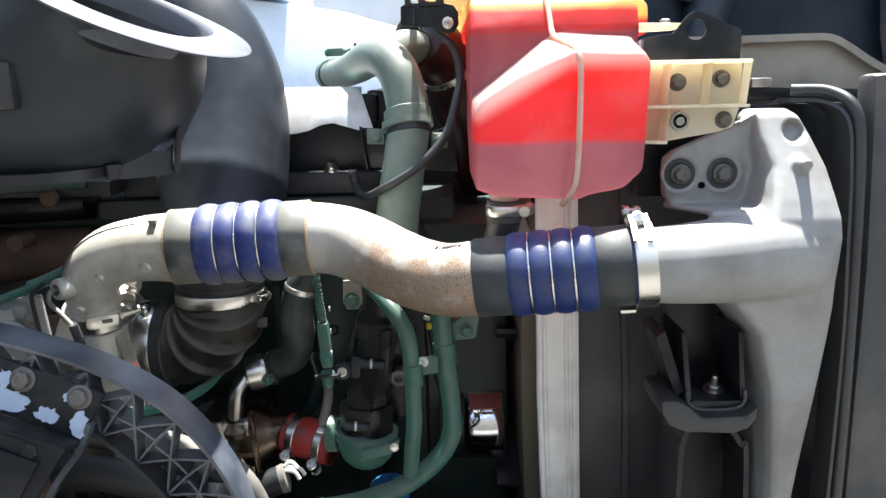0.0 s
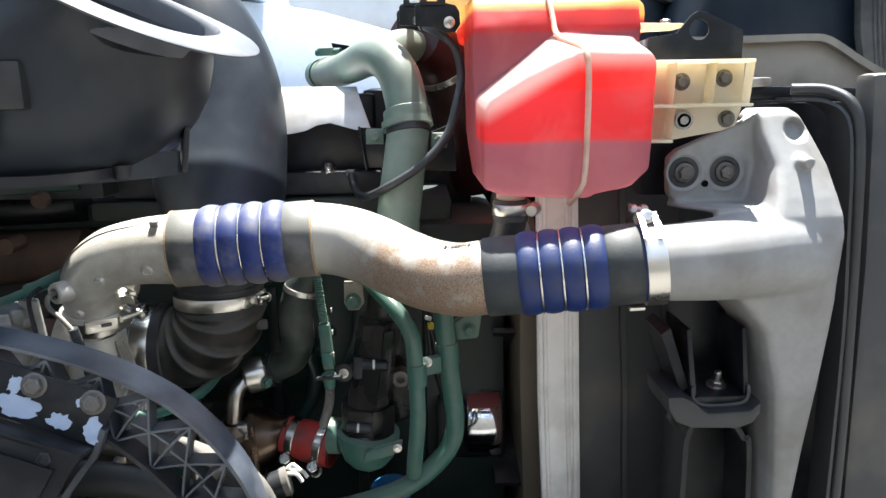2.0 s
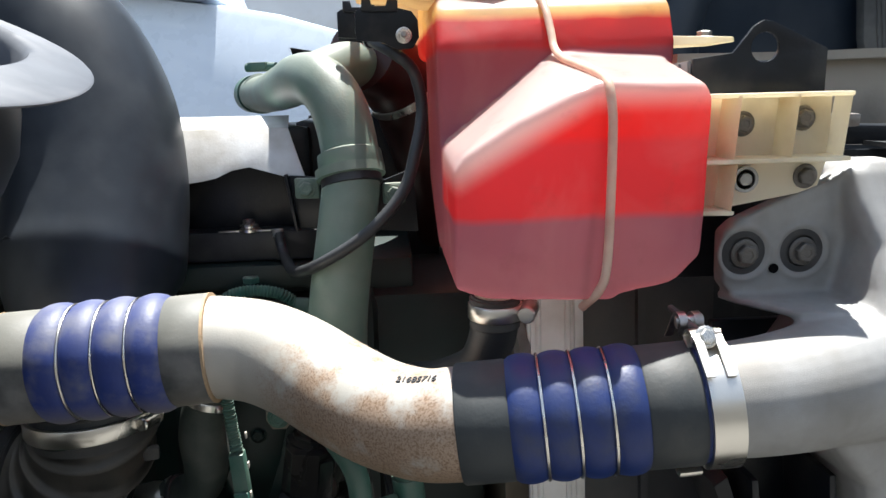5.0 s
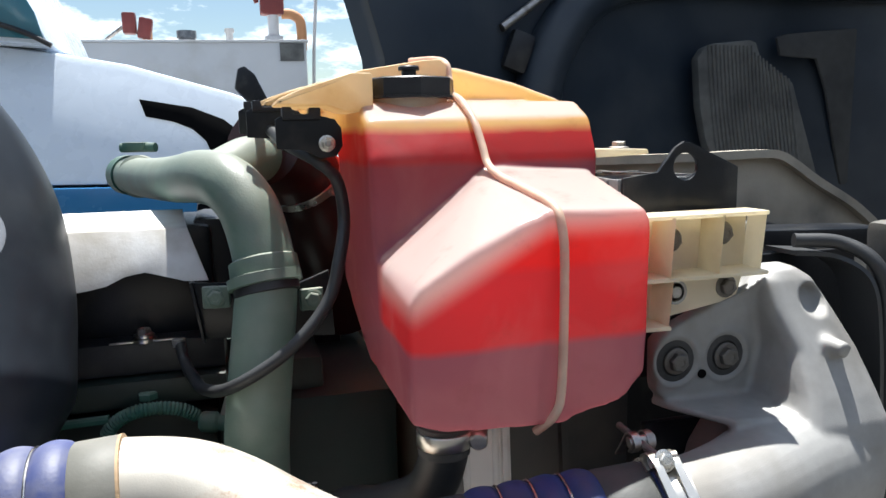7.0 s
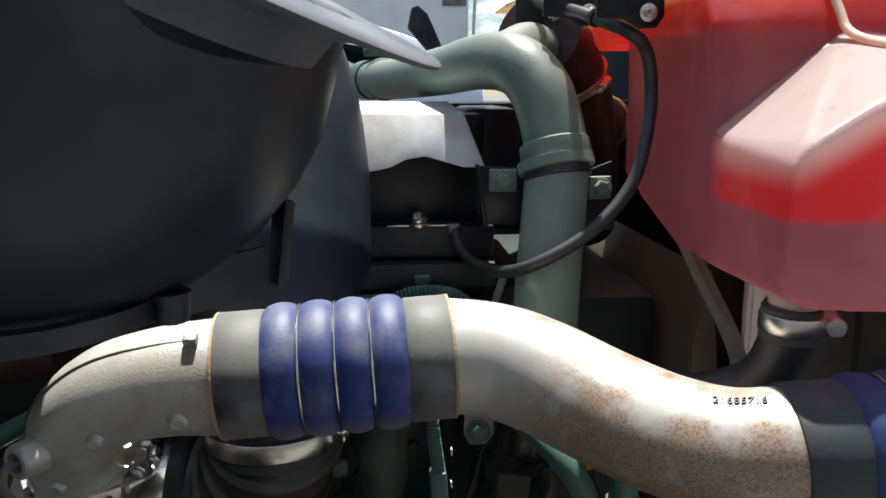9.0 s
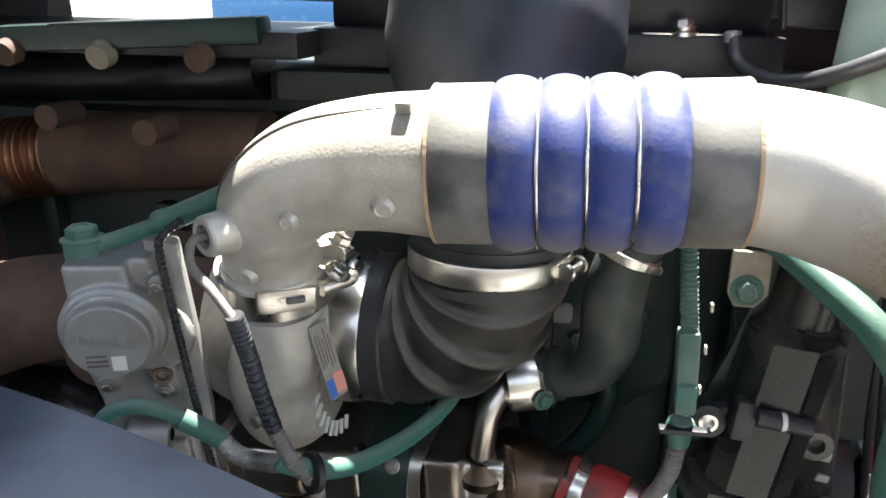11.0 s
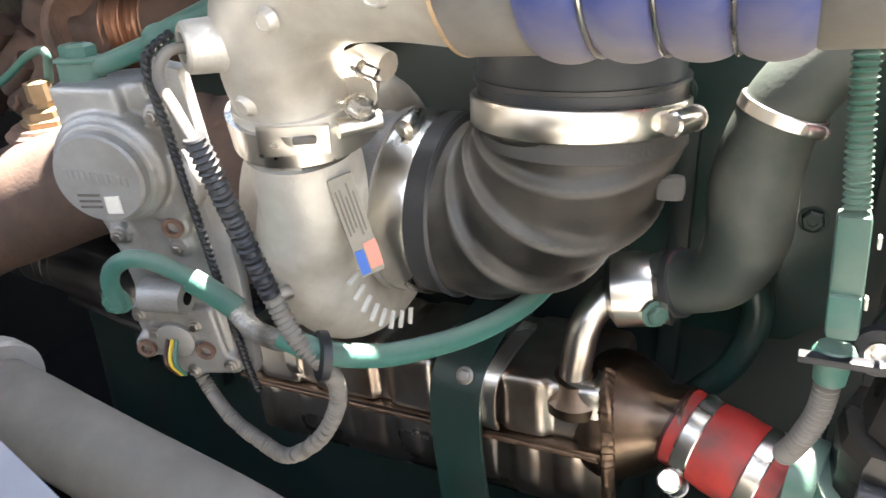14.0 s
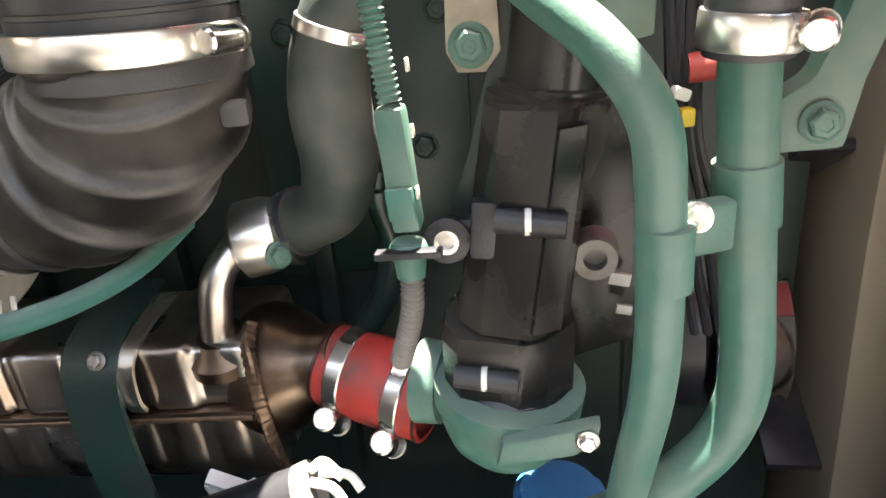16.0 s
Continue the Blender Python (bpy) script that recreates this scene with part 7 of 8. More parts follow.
def prism(z, xl, fl, rd, fr, xr, lift=0.0):
    """One level of the housing: back edge, two flanks and a ridged front."""
    return [Vector(q) for q in ((xl, 1.242, z), (xl + 0.003, 1.208, z), (fl, 1.188, z), (rd, 1.180 - lift, z), (fr, 1.187, z), (xr, 1.212, z), (xr, 1.242, z), (xr - 0.01, 1.275, z), (xl + 0.01, 1.275, z))]


fb = bmesh.new()
hull(fb, prism(1.216, -0.161, -0.147, -0.113, -0.104, -0.088) + prism(1.062, -0.186, -0.166, -0.131, -0.122, -0.106))
part("housing", fb, "filter", os_, "", 0.20)
fb = hull(bmesh.new(), prism(1.058, -0.196, -0.180, -0.134, -0.121, -0.103) + prism(1.046, -0.199, -0.183, -0.136, -0.120, -0.101) + prism(0.988, -0.199, -0.182, -0.142, -0.122, -0.103))
part("lower_housing", fb, "filter", os_, "", 0.20)
fb = hull(bmesh.new(), [Vector(q) for q in ((-0.119, 1.190, 1.206), (-0.112, 1.1765, 1.206), (-0.096, 1.186, 1.206), (-0.090, 1.215, 1.206), (-0.137, 1.190, 1.068), (-0.130, 1.1765, 1.068), (-0.112, 1.186, 1.068), (-0.105, 1.215, 1.068))])
part("front_panel", fb, "filter", os_, "", 0.20)
fb = hull(bmesh.new(), [Vector(q) for q in ((-0.102, 1.192, 1.214), (-0.084, 1.205, 1.214), (-0.084, 1.250, 1.214), (-0.102, 1.250, 1.214), (-0.104, 1.192, 1.186), (-0.085, 1.205, 1.184), (-0.085, 1.250, 1.184), (-0.100, 1.250, 1.158), (-0.107, 1.196, 1.160), (-0.095, 1.206, 1.160))])
part("shoulder", fb, "filter", os_, "", 0.20)
part("base", turned((-0.150, 1.226, 0.972), (0.03, 0, 1), [(0, 0.0), (0, 0.044), (0.004, 0.046), (0.034, 0.047), (0.038, 0.044), (0.038, 0)], 40), "filter", os_)
part("top_flange", turned((-0.119, 1.236, 1.212), (0.12, 0.0, 1), [(-0.004, 0.030), (-0.003, 0.0405), (0.004, 0.0405), (0.006, 0.033)], 36), "filter", os_)
part("latch_block", box((-0.156, 1.194, 1.138), (0.026, 0.014, 0.040), (0, 4, 0), 0.003), "plastic", os_)
part("neck", turned((-0.117, 1.238, 1.21), (0.12, 0.0, 1), [(0, 0.036), (0.012, 0.036), (0.013, 0.031), (0.12, 0.031), (0.12, 0)], 32), "filter", os_)
for q, w in (((-0.152, 1.181, 1.149), 0.044), ((-0.184, 1.183, 1.032), 0.044)):
    part("latch_pin", tube([Vector(q), Vector(q) + Vector((w, -0.004, -0.003))], 0.0085, 16, 1), "plastic", os_, "shiny black latch pin")
    part("pin_mark", turned(Vector(q) + Vector((w * 0.42, -0.002, -0.001)), (1, 0, 0), [(0, 0.0088), (0.004, 0.0088)], 14), "label", os_)
part("eye", turned((-0.187, 1.214, 1.124), (0, -1, 0.1), [(0, 0.016), (0.010, 0.016), (0.011, 0.0085), (0.002, 0.0085), (0.002, 0)], 26), "plastic", os_)
part("eye_bush", turned((-0.187, 1.208, 1.124), (0, -1, 0.1), [(0, 0.0085), (0.0065, 0.0085), (0.0065, 0.0055), (0.0, 0.0055)], 24), "steel", os_, "bright steel bush")
part("eye_arm", box((-0.163, 1.215, 1.126), (0.035, 0.014, 0.026), (0, 0, 0), 0.004), "plastic", os_)
bkp = thing("separator_backplate", (-0.10, 1.25, 1.05), "dull grey casting behind the oil separator", "bracket")
part("plate", plate([(-0.165, 1.21), (-0.06, 1.20), (-0.045, 1.02), (-0.12, 0.99)], 1.262, 1.275, (), 0.004), "filter", bkp)
part("ear", turned((-0.088, 1.235, 1.106), (0, -1, 0), [(0, 0.017), (0.022, 0.015), (0.022, 0.008), (0.012, 0.008), (0.012, 0)], 24), "steel_dk", bkp)
part("raised_mark", box((-0.068, 1.248, 1.075), (0.016, 0.004, 0.010), (0, 10, 0), 0.001), "alu_dull", bkp)
part("raised_mark", box((-0.064, 1.248, 1.050), (0.012, 0.004, 0.008), (0, 10, 0), 0.001), "alu_dull", bkp)
fc = thing("separator_clamp", (-0.148, 1.215, 0.96), "green painted ring clamp under the oil separator", "clamp")
part("ring", turned((-0.150, 1.220, 0.998), (0.1, -0.05, 1), [(-0.012, 0.050), (-0.010, 0.056), (0.008, 0.057), (0.010, 0.050)], 44), "green", fc)
part("cup", turned((-0.150, 1.220, 0.99), (0.0, 0.0, -1), [(0, 0.052), (0.014, 0.052), (0.032, 0.046), (0.046, 0.034), (0.056, 0.018), (0.056, 0)], 36), "green", fc)
part("ear", plate([(-0.156, 0.978), (-0.103, 0.990), (-0.088, 1.002), (-0.086, 1.016), (-0.106, 1.010), (-0.151, 0.998)], 1.152, 1.166, (), 0.003), "green", fc)
bolt(fc, (-0.095, 1.150, 1.005), (0, -1, 0), 0.0055, "steel")
part("port", turned((-0.20, 1.235, 0.99), (-1, 0.2, 0), [(0, 0.032), (0.02, 0.034), (0.02, 0)], 30), "green", fc)
lk = thing("lifting_bracket", (-0.165, 1.23, 1.24), "bare steel tab with a flanged bolt", "bracket")
part("tab", plate([(-0.182, 1.285), (-0.150, 1.285), (-0.148, 1.245), (-0.158, 1.232), (-0.176, 1.232), (-0.183, 1.245)], 1.228, 1.234, (), 0.001), "can", lk)
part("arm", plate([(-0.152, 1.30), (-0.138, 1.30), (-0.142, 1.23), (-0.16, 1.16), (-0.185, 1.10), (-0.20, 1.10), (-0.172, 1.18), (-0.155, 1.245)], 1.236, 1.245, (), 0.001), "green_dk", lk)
bolt(lk, (-0.167, 1.228, 1.249), (0, -1, 0.05), 0.0100, "green")

# ---- green water pipes ----
g1 = thing("water_pipe", (-0.06, 1.14, 1.0), "green painted water pipe bent past the separator", "pipe", "green water pipes")
part("bent_tube", tube([(-0.205, 1.30, 1.345), (-0.160, 1.25, 1.306), (-0.125, 1.19, 1.282), (-0.092, 1.145, 1.258), (-0.068, 1.130, 1.224), (-0.061, 1.130, 1.180), (-0.058, 1.130, 1.10), (-0.059, 1.135, 1.050), (-0.064, 1.145, 1.00), (-0.068, 1.16, 0.95)], 0.0136, 26), "green", g1)
part("sleeve", turned((-0.0575, 1.130, 1.150), (0.03, 0, -1), [(-0.016, 0.0134), (-0.015, 0.0160), (0.022, 0.0160), (0.023, 0.0134)], 28), "green", g1)
g2 = thing("water_pipe", (0.0, 1.18, 0.9), "green painted water pipe from the tank hose", "pipe", "green water pipes")
part("bent_tube", tube([(-0.014, 1.175, 1.280), (-0.010, 1.177, 1.225), (-0.004, 1.18, 1.16), (0.002, 1.18, 1.10), (0.007, 1.18, 1.045), (0.003, 1.18, 1.008), (-0.016, 1.175, 0.975), (-0.06, 1.17, 0.935), (-0.12, 1.17, 0.905), (-0.22, 1.18, 0.875), (-0.40, 1.2, 0.85)], 0.0168, 28), "green", g2)
part("sleeve", turned((-0.0045, 1.18, 1.165), (0.09, 0, -1), [(-0.020, 0.0168), (-0.019, 0.0195), (0.020, 0.0195), (0.021, 0.0168)], 30), "green", g2)
part("joining_web", box((-0.032, 1.152, 1.155), (0.030, 0.014, 0.030), (0, 0, 25), 0.003), "green", g2)
bolt(g2, (-0.040, 1.138, 1.166), (-0.3, -0.9, 0.2), 0.006, "steel")
part("side_ear", plate([(0.008, 1.215), (0.028, 1.228), (0.040, 1.262), (0.048, 1.30), (0.072, 1.30), (0.066, 1.26), (0.056, 1.225), (0.050, 1.186), (0.008, 1.183)], 1.190, 1.216, (), 0.005), "green", g2)
bolt(g2, (0.034, 1.188, 1.203), (0, -1, 0), 0.0085, "green")
clamp((-0.013, 1.175, 1.258), (0.05, 0, 1), 0.0255, 0.020, (1, -0.35, 0), "bright steel clamp on the tank hose", "steel", lug=1.3)
fh = thing("fan_hub", (0.08, 1.50, 0.88), "polished chrome fan hub with a red reflection painted on", "fan hub")
part("drum", turned((0.042, 1.468, 0.905), (1, 0, 0), [(0, 0.0), (0, 0.080), (0.003, 0.082), (0.070, 0.082), (0.073, 0.080), (0.073, 0)], 56), "chrome", fh)
part("pulley", turned((-0.018, 1.468, 0.905), (1, 0, 0), [(0, 0.0), (0, 0.075), (0.01, 0.08), (0.05, 0.08), (0.06, 0.05), (0.06, 0)], 40), "plastic", fh)
# red strip painted on the drum as the coolant tank's reflection
part("red_reflection", strip([(0.0785, 1.468 + 0.0833 * math.cos(radians(a)), 0.905 + 0.0833 * math.sin(radians(a))) for a in (116, 122, 128, 134, 140)], 0.068, 0.002, (1, 0, 0)), "redpt", fh, "bright red reflection laid on as a strip")
fb2 = thing("cooling_fan", (0.12, 1.6, 0.6), "black plastic cooling fan blades inside the shroud", "fan")
for k in range(7):
    a = radians(48 + k * 51)
    part("blade", box((0.13, 1.75 + 0.22 * math.cos(a), 0.93 + 0.22 * math.sin(a)), (0.06, 0.34, 0.012), (math.degrees(a), 0, 0), 0.004), "plastic", fb2)
wc = thing("wiring_bundle", (0.0, 1.24, 1.15), "black wires with yellow and red plugs between the pipes", "wiring")
for k in range(4):
    part("wire", tube([(-0.045 + 0.008 * k, 1.26, 1.30), (-0.04 + 0.006 * k, 1.25, 1.22 - 0.01 * k), (-0.03 + 0.01 * k, 1.26, 1.12), (0.0 + 0.01 * k, 1.30, 1.0)], 0.004, 8), "plastic", wc)
part("yellow_plug", box((-0.032, 1.235, 1.197), (0.010, 0.010, 0.012), (0, 0, 20), 0.002), "yellow", wc)
part("white_plug", box((-0.036, 1.235, 1.212), (0.012, 0.008, 0.008), (0, 20, 20), 0.002), "label", wc)
part("red_plug", turned((-0.030, 1.25, 1.225), (1, 0, 0.1), [(0, 0), (0, 0.010), (0.03, 0.010), (0.03, 0)], 16), "red", wc)
bf = thing("oil_filter", (-0.11, 1.22, 0.80), "blue oil filter can low beside the engine", "oil filter")
part("can", turned((-0.112, 1.23, 0.892), (0, 0.1, -1), [(0, 0.0), (0.0, 0.032), (0.006, 0.038), (0.13, 0.038), (0.13, 0)], 32), "bluept", bf)
fl = thing("cloth_tie", (-0.33, 1.15, 0.84), "crumpled white cloth tie low on the engine", "tie")
for q, r_, w_ in (((-0.363, 1.165, 0.944), (20, 30, 10), 0.030), ((-0.372, 1.165, 0.936), (40, 75, 20), 0.022), ((-0.350, 1.167, 0.934), (30, 10, 60), 0.026)):
    part("strand", box(q, (w_, 0.013, 0.005), r_, 0.002), "label", fl)

# ---- near side: wheel-arch truss, bracket and hoses ----
fa = thing("wheel_arch", (-0.45, 0.79, 1.0), "weathered grey plastic wheel arch with triangular ribs", "fender")
AR = [(-0.80, 1.374), (-0.65, 1.378), (-0.528, 1.360), (-0.447, 1.339), (-0.376, 1.310), (-0.316, 1.270), (-0.268, 1.212), (-0.240, 1.150), (-0.226, 1.07), (-0.218, 0.93)]
part("top_skin", strip([(x, 0.7615, z - 0.002) for x, z in AR], 0.047, 0.004), "plastic_gy", fa)
AI = [(-0.80, 1.312), (-0.65, 1.316), (-0.520, 1.300), (-0.466, 1.282), (-0.412, 1.256), (-0.362, 1.215), (-0.320, 1.163), (-0.292, 1.105), (-0.276, 1.04), (-0.270, 0.93)]
part("lower_flange", strip([(x, 0.748, z) for x, z in AI], 0.03, 0.005), "plastic", fa)
AS, IS = spline([(x, 0, z) for x, z in AR], 4), spline([(x, 0, z) for x, z in AI], 4)
for k in range(0, len(AS) - 3, 3):
    for p, q in ((AS[k], IS[k]), (AS[k], IS[k + 3]), (AS[k + 3], IS[k]), (AS[k].lerp(IS[k], 0.5), AS[k + 3].lerp(IS[k + 3], 0.5))):
        part("rib", strip([(p.x, 0.750, p.z - 0.006), ((p.x + q.x) / 2, 0.750, (p.z + q.z) / 2), (q.x, 0.752, q.z)], 0.024, 0.0024), "plastic_gy", fa)
br = thing("arch_bracket", (-0.43, 0.74, 1.15), "black steel bracket with flaking pale paint and bolts", "bracket")
BM = Matrix.Translation((-0.431, 0.722, 1.288)) @ Euler((radians(-14), radians(20), 0)).to_matrix().to_4x4()
part("upper_plate", plate([(-0.16, -0.024), (0.048, -0.030), (0.055, 0.024), (-0.16, 0.032)], 0.0, 0.006, (), 0.001, BM), "black_pt", br)
fr_ = random.Random(5)
for cx, cz, rx, rz in ((-0.040, -0.010, 0.026, 0.013), (-0.048, 0.010, 0.010, 0.010), (0.006, -0.014, 0.015, 0.009), (0.040, -0.013, 0.010, 0.014), (0.044, -0.024, 0.006, 0.006), (0.020, 0.010, 0.005, 0.006)):
    rag = [(cx + rx * fr_.uniform(0.62, 1.1) * math.cos(k * math.tau / 22), cz + rz * fr_.uniform(0.62, 1.1) * math.sin(k * math.tau / 22)) for k in range(22)]
    part("paint_flake", plate(rag, -0.0012, 0.0, (), 0.0, BM), "peel", br, "flake of pale paint")
for x in (-0.030, 0.032):
    bolt(br, BM @ Vector((x, -0.001, 0.014)), BM.to_3x3() @ Vector((0, -1, 0)), 0.0092, "steel_dk")
part("side_plate", plate([(-0.20, -0.115), (0.030, -0.120), (0.046, -0.034), (-0.20, -0.025)], -0.035, -0.030, (), 0.001, BM), "soot", br)
part("shelf", plate([(-0.20, -0.036), (0.047, -0.036), (0.047, -0.030), (-0.20, -0.030)], -0.035, 0.006, (), 0.001, BM), "soot", br)
part("doubler", plate([(-0.10, -0.10), (0.02, -0.105), (0.028, -0.050), (-0.10, -0.045)], -0.041, -0.035, (), 0.001, BM), "soot", br)
for q in ((-0.430, 0.683, 1.249), (-0.490, 0.683, 1.274)):
    bolt(br, q, BM.to_3x3() @ Vector((0, -1, 0)), 0.0085, "black_pt")
part("arm", strip([(-0.386, 0.722, 1.262), (-0.400, 0.722, 1.231), (-0.422, 0.722, 1.204), (-0.445, 0.722, 1.169), (-0.49, 0.725, 1.08)], 0.012, 0.006), "plastic_gy", br)
lh = thing("heater_hose", (-0.45, 0.885, 1.12), "dust-coated rubber heater hose behind the wheel arch", "hose", "heater hoses")
part("hose", tube([(-0.95, 0.885, 1.215), (-0.70, 0.885, 1.198), (-0.60, 0.885, 1.189), (-0.50, 0.885, 1.174), (-0.41, 0.885, 1.160), (-0.34, 0.885, 1.135), (-0.285, 0.89, 1.095), (-0.26, 0.90, 1.03)], 0.0195, 24), "hosedust", lh)
lh2 = thing("heater_hose", (-0.45, 0.86, 1.08), "black rubber heater hose below the dusty one", "hose", "heater hoses")
part("cuff", turned((-0.30, 0.888, 1.108), (0.75, 0.0, -0.65), [(-0.02, 0.020), (-0.018, 0.0225), (0.018, 0.0225), (0.02, 0.020)], 28), "soot", lh, "plain black end cuff")
part("hose", tube([(-0.66, 0.845, 1.150), (-0.48, 0.845, 1.138), (-0.38, 0.85, 1.112), (-0.31, 0.855, 1.075), (-0.27, 0.87, 1.01)], 0.022, 20), "rubber_cl", lh2)
lh3 = thing("heater_hose", (-0.28, 1.10, 0.98), "short black hose with a frayed pale end", "hose", "heater hoses")
# shade put into the hose's black, so that only its end reads lit
part("hose", tube([(-0.45, 1.09, 0.925), (-0.39, 1.115, 0.930), (-0.33, 1.135, 0.942), (-0.290, 1.144, 0.953)], 0.024, 22), "soot", lh3)
part("frayed_end", turned((-0.294, 1.143, 0.952), (0.9, 0.2, 0.25), [(0, 0.0245), (0.010, 0.0255), (0.013, 0.020), (0.006, 0.016), (0.006, 0)], 26), "hosedust", lh3, "frayed pale cut end")
for q in (((-0.286, 1.146, 0.976), (-0.276, 1.148, 0.982), (-0.262, 1.142, 0.974)), ((-0.284, 1.138, 0.972), (-0.268, 1.136, 0.970), (-0.258, 1.132, 0.958)), ((-0.282, 1.150, 0.970), (-0.262, 1.154, 0.966), (-0.252, 1.150, 0.956))):
    part("fray", tube(list(q), 0.0035, 8), "label", lh3, "loose pale threads")
tr = thing("tyre", (-0.75, 0.55, 0.5), "dark tyre shoulder below the arch bracket", "tyre")
part("tread", turned((-0.86, 0.56, 0.72), (0, 1, 0), [(-0.13, 0.40), (-0.12, 0.47), (-0.09, 0.495), (0.09, 0.495), (0.12, 0.47), (0.13, 0.40)], 72), "rubber_cl", tr)
asp = thing("air_spring", (-0.535, 0.74, 1.0), "brown dusty rubber air spring under the arch bracket", "air spring")
part("bellow", turned((-0.535, 0.745, 1.222), (0, 0, -1), [(0, 0.0), (0.0, 0.040), (0.006, 0.052), (0.020, 0.062), (0.045, 0.070), (0.20, 0.072), (0.20, 0)], 40), "rust", asp)
part("bead_ring", turned((-0.535, 0.745, 1.214), (0, 0, -1), [(0, 0.050), (0.002, 0.058), (0.010, 0.062), (0.014, 0.058)], 40), "plastic_gy", asp, "greyish bead ring")
la = thing("hose_strap", (-0.565, 0.885, 1.18), "rusty strap with grey end blocks clamped round the dusty hose", "clamp")
part("strap", turned((-0.593, 0.885, 1.188), (1, 0, -0.12), [(-0.016, 0.018), (-0.016, 0.0218), (0.016, 0.0218), (0.016, 0.018)], 28), "rust_lt", la)
for x in (-0.612, -0.573):
    part("end_block", turned((x, 0.885, 1.190 - 0.12 * (x + 0.593)), (1, 0, -0.12), [(-0.006, 0.018), (-0.006, 0.0240), (-0.004, 0.0255), (0.004, 0.0255), (0.006, 0.0240), (0.006, 0.018)], 28), "alu_dull", la)
bolt(la, (-0.567, 0.868, 1.199), (1, 0, -0.1), 0.006, "steel_dull")

# ---- yard beyond: another truck, a storage tank ----
tk2 = thing("parked_truck", (-0.6, 6.5, 0.0), "white bonneted truck with blue lower stripe parked beyond", "truck")
hoodp = [(-3.2, 2.62), (-2.0, 2.50), (-1.62, 2.40), (-1.2, 2.345), (-0.78, 2.275), (-0.08, 2.075), (0.25, 1.95), (0.42, 1.86), (0.52, 1.70), (0.56, 1.40), (-3.2, 1.47)]


def raked(bm):
    # the bonnet's side leans inwards towards its top
    for v in bm.verts:
        if v.co.y < 7:
            k = (v.co.y + 0.34 * max(0, v.co.z - 1.45)) / v.co.y
            v.co = Vector(((v.co.x + 0.05) * k - 0.05, v.co.y * k, (v.co.z - 1.66) * k + 1.66))
    return bm


part("hood", raked(plate(hoodp, 6.0, 7.9, (), 0.06)), "white", tk2)
part("blue_stripe", plate([(-3.2, 1.46), (0.56, 1.39), (0.56, 1.15), (-3.2, 1.20)], 5.97, 7.93, (), 0.02), "bluept", tk2)
part("lower_body", plate([(-3.2, 1.19), (0.50, 1.14), (0.45, 0.5), (-3.2, 0.5)], 6.0, 7.9, (), 0.03), "white", tk2)
part("vent", raked(plate([(-0.713, 2.03), (-0.357, 1.969), (-0.147, 1.882), (-0.04, 1.795), (0.03, 1.70), (-0.126, 1.62), (-0.25, 1.645), (-0.279, 1.729), (-0.367, 1.816), (-0.494, 1.87), (-0.677, 1.908)], 5.988, 6.0, (), 0.003)), "void", tk2)
part("cab", plate([(-3.2, 3.6), (-1.88, 3.6), (-1.44, 2.89), (-1.27, 2.41), (-3.2, 2.50)], 6.1, 7.8, (), 0.04), "white", tk2)
wsc = part("windscreen", plate([(-3.0, 3.5), (-1.84, 3.5), (-1.465, 2.87), (-1.34, 2.62), (-1.30, 2.44), (-1.60, 2.46), (-3.0, 2.54)], 6.08, 6.10, (), 0.005), "glass", tk2)
part("wiper", tube([(-1.85, 6.06, 2.62), (-1.45, 6.06, 2.50), (-1.25, 6.06, 2.40)], 0.018, 8), "plastic", wsc)
part("mirror", plate([(-0.06, 2.10), (-0.03, 2.24), (0.02, 2.26), (0.09, 2.20), (0.22, 1.92), (0.10, 1.92)], 5.9, 5.97, (), 0.02), "plastic", tk2)
part("mirror", plate([(-0.20, 2.06), (-0.18, 2.13), (-0.10, 2.13), (-0.02, 2.04)], 7.6, 7.7, (), 0.01), "plastic", tk2)
for x in (-0.25, -2.6):
    wheel = part("wheel", turned((x, 6.0, 0.5), (0, 1, 0), [(0, 0.3), (0.0, 0.46), (0.04, 0.5), (0.24, 0.5), (0.28, 0.46), (0.28, 0.3)], 40), "rubber_cl", tk2)
    part("rim", turned((x, 5.99, 0.5), (0, 1, 0), [(0, 0.0), (0, 0.10), (0.05, 0.24), (0.02, 0.30), (0.04, 0.31), (0.20, 0.31), (0.20, 0)], 32), "cont", wheel)
stt = thing("storage_tank", (-0.5, 10.5, 0.0), "pale grey rectangular storage tank with pipes on top", "storage tank")
part("box", plate([(-4.2, 2.88), (0.885, 2.965), (0.885, 0.0), (-4.2, 0.0)], 10.0, 12.4, (), 0.03), "cont", stt)
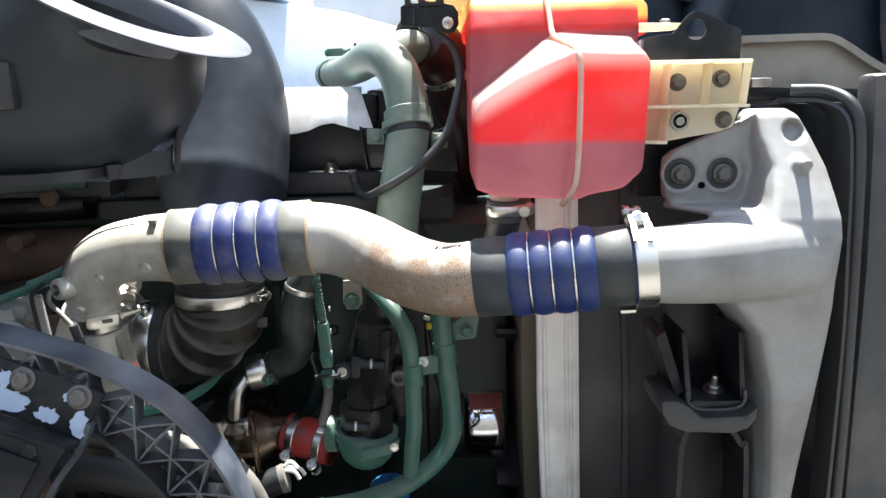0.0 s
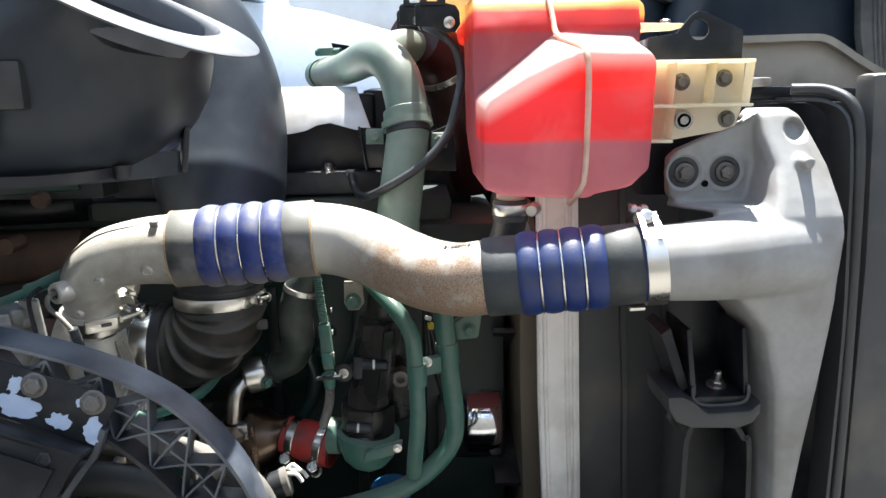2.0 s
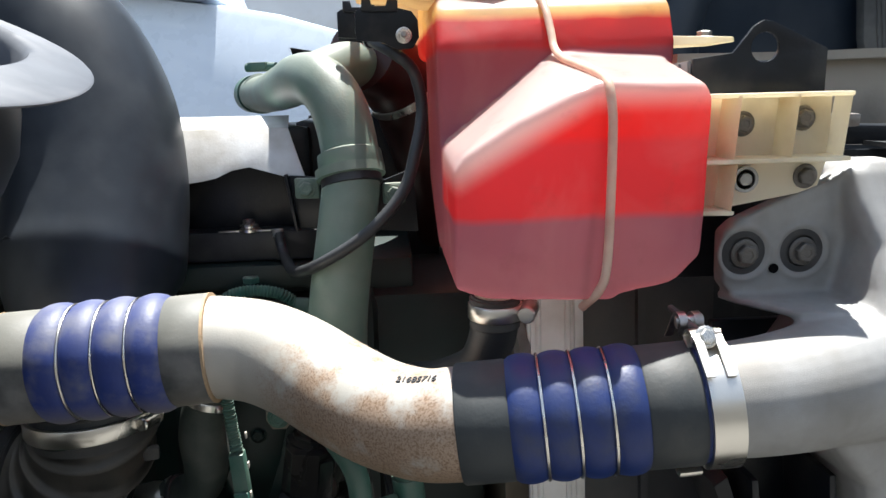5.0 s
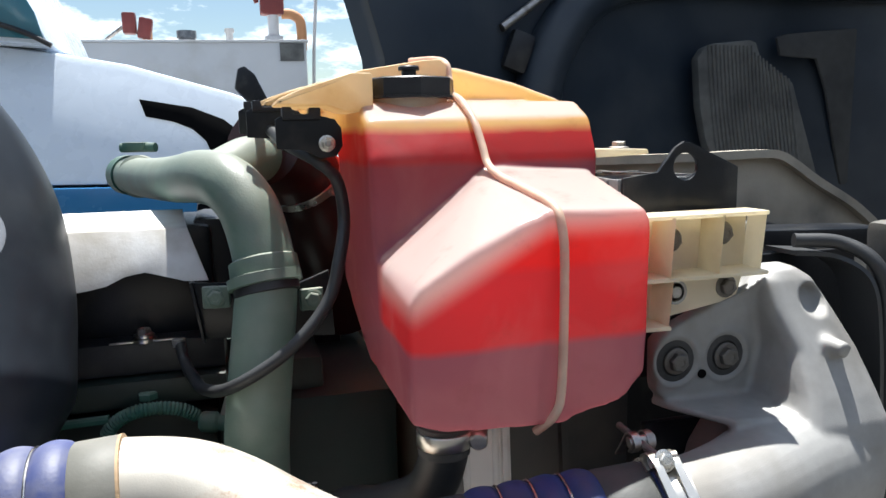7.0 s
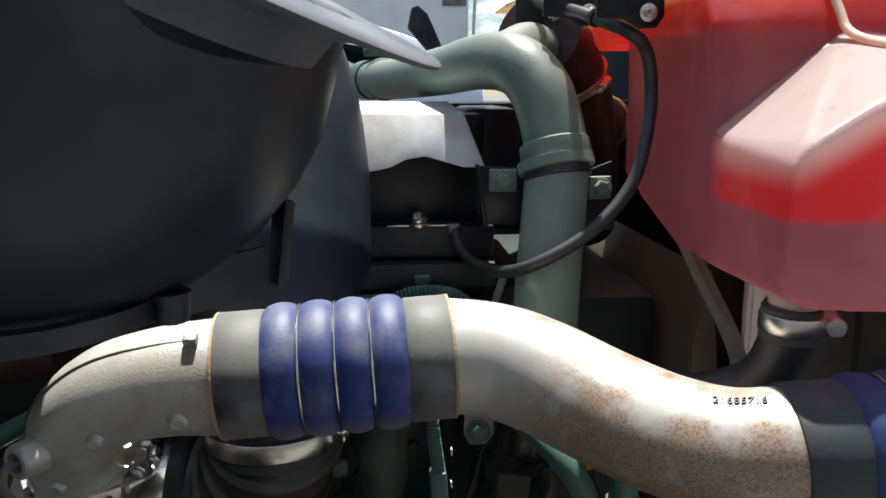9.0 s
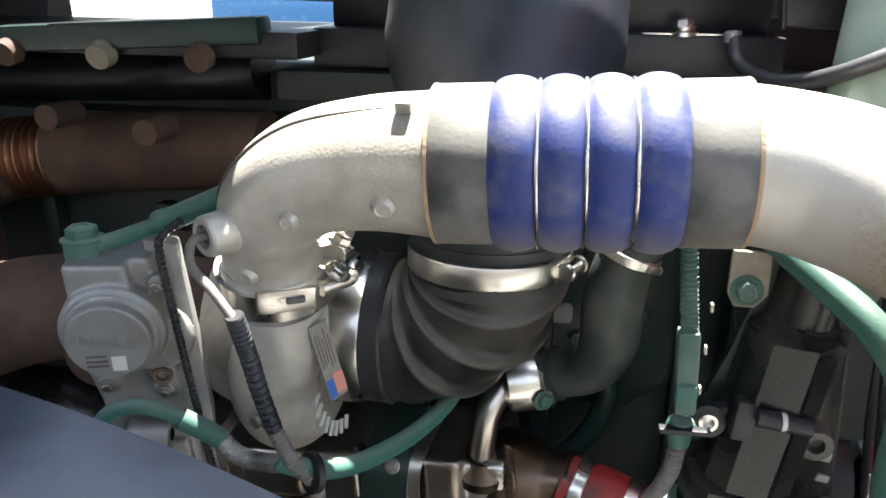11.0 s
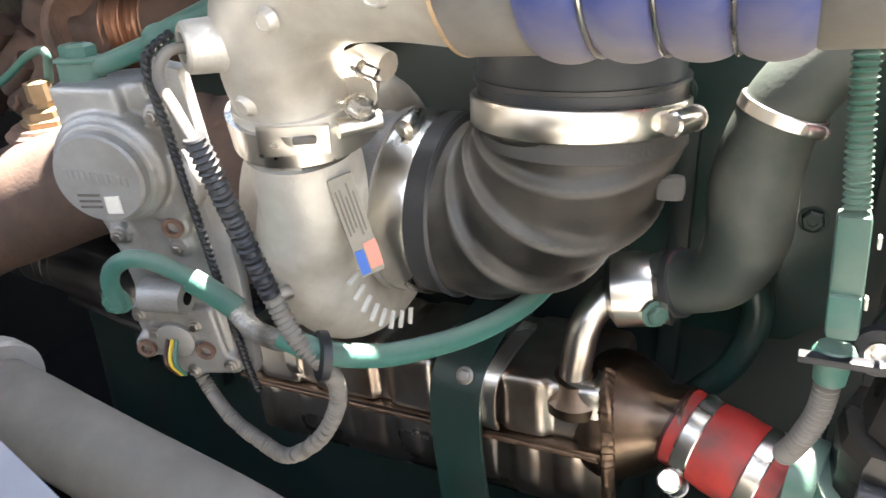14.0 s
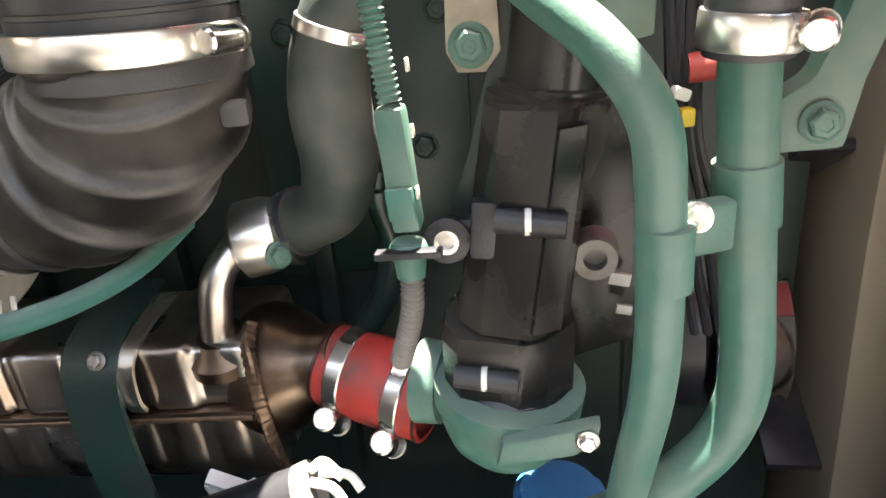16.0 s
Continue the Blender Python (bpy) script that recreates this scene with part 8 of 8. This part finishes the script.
part("rim", plate([(-4.25, 2.90), (0.91, 2.985), (0.91, 2.955), (-4.25, 2.87)], 9.97, 12.43, (), 0.01), "cont", stt)
part("grey_patch", box((0.70, 9.99, 2.83), (0.30, 0.02, 0.22), (0, 0, 0), 0.004), "insul", stt)
part("vent_stub", turned((-0.575, 10.4, 2.93), (0, 0, 1), [(0, 0.10), (0.10, 0.10), (0.10, 0.12), (0.19, 0.12), (0.19, 0)], 24), "plastic_gy", stt)
part("vent_stub", turned((-0.05, 10.4, 2.94), (0, 0, 1), [(0, 0.045), (0.17, 0.045), (0.17, 0.06), (0.22, 0.06), (0.22, 0)], 18), "cont", stt)
part("valve_body", box((-1.24, 10.4, 3.20), (0.16, 0.16, 0.26), (0, 0, 0), 0.03), "redpt", stt, "red painted valve")
part("valve_body", box((-1.06, 10.4, 3.14), (0.16, 0.16, 0.26), (0, 10, 0), 0.03), "redpt", stt, "red painted valve")
part("valve_pipe", tube([(-1.04, 10.4, 2.9), (-1.04, 10.4, 3.12)], 0.06, 14, 1), "rustpipe", stt)
part("valve_handle", tube([(-1.32, 10.4, 3.16), (-1.62, 10.4, 2.92)], 0.022, 8, 1), "steel_dull", stt)
part("pump_head", box((0.50, 10.4, 3.44), (0.30, 0.2, 0.20), (0, 0, 0), 0.03), "redpt", stt, "red painted pump head")
part("pump_arm", box((0.29, 10.4, 3.56), (0.06, 0.08, 0.14), (0, -20, 0), 0.01), "redpt", stt)
part("pump_post", turned((0.51, 10.4, 2.95), (0, 0, 1), [(0, 0.12), (0.12, 0.12), (0.14, 0.07), (0.42, 0.07), (0.42, 0)], 20), "cont", stt)
part("elbow_pipe", tube([(0.62, 10.4, 3.36), (0.74, 10.4, 3.36), (0.84, 10.4, 3.30), (0.87, 10.4, 3.18), (0.87, 10.4, 2.9)], 0.065, 16), "rustpipe", stt)
part("hoop", tube([(0.64, 10.4, 3.45), (0.64, 10.4, 3.66), (0.70, 10.4, 3.67), (1.05, 10.4, 3.60), (1.07, 10.4, 3.5), (1.0, 10.4, 2.4), (0.98, 10.4, 0.0)], 0.022, 8), "cont", stt)
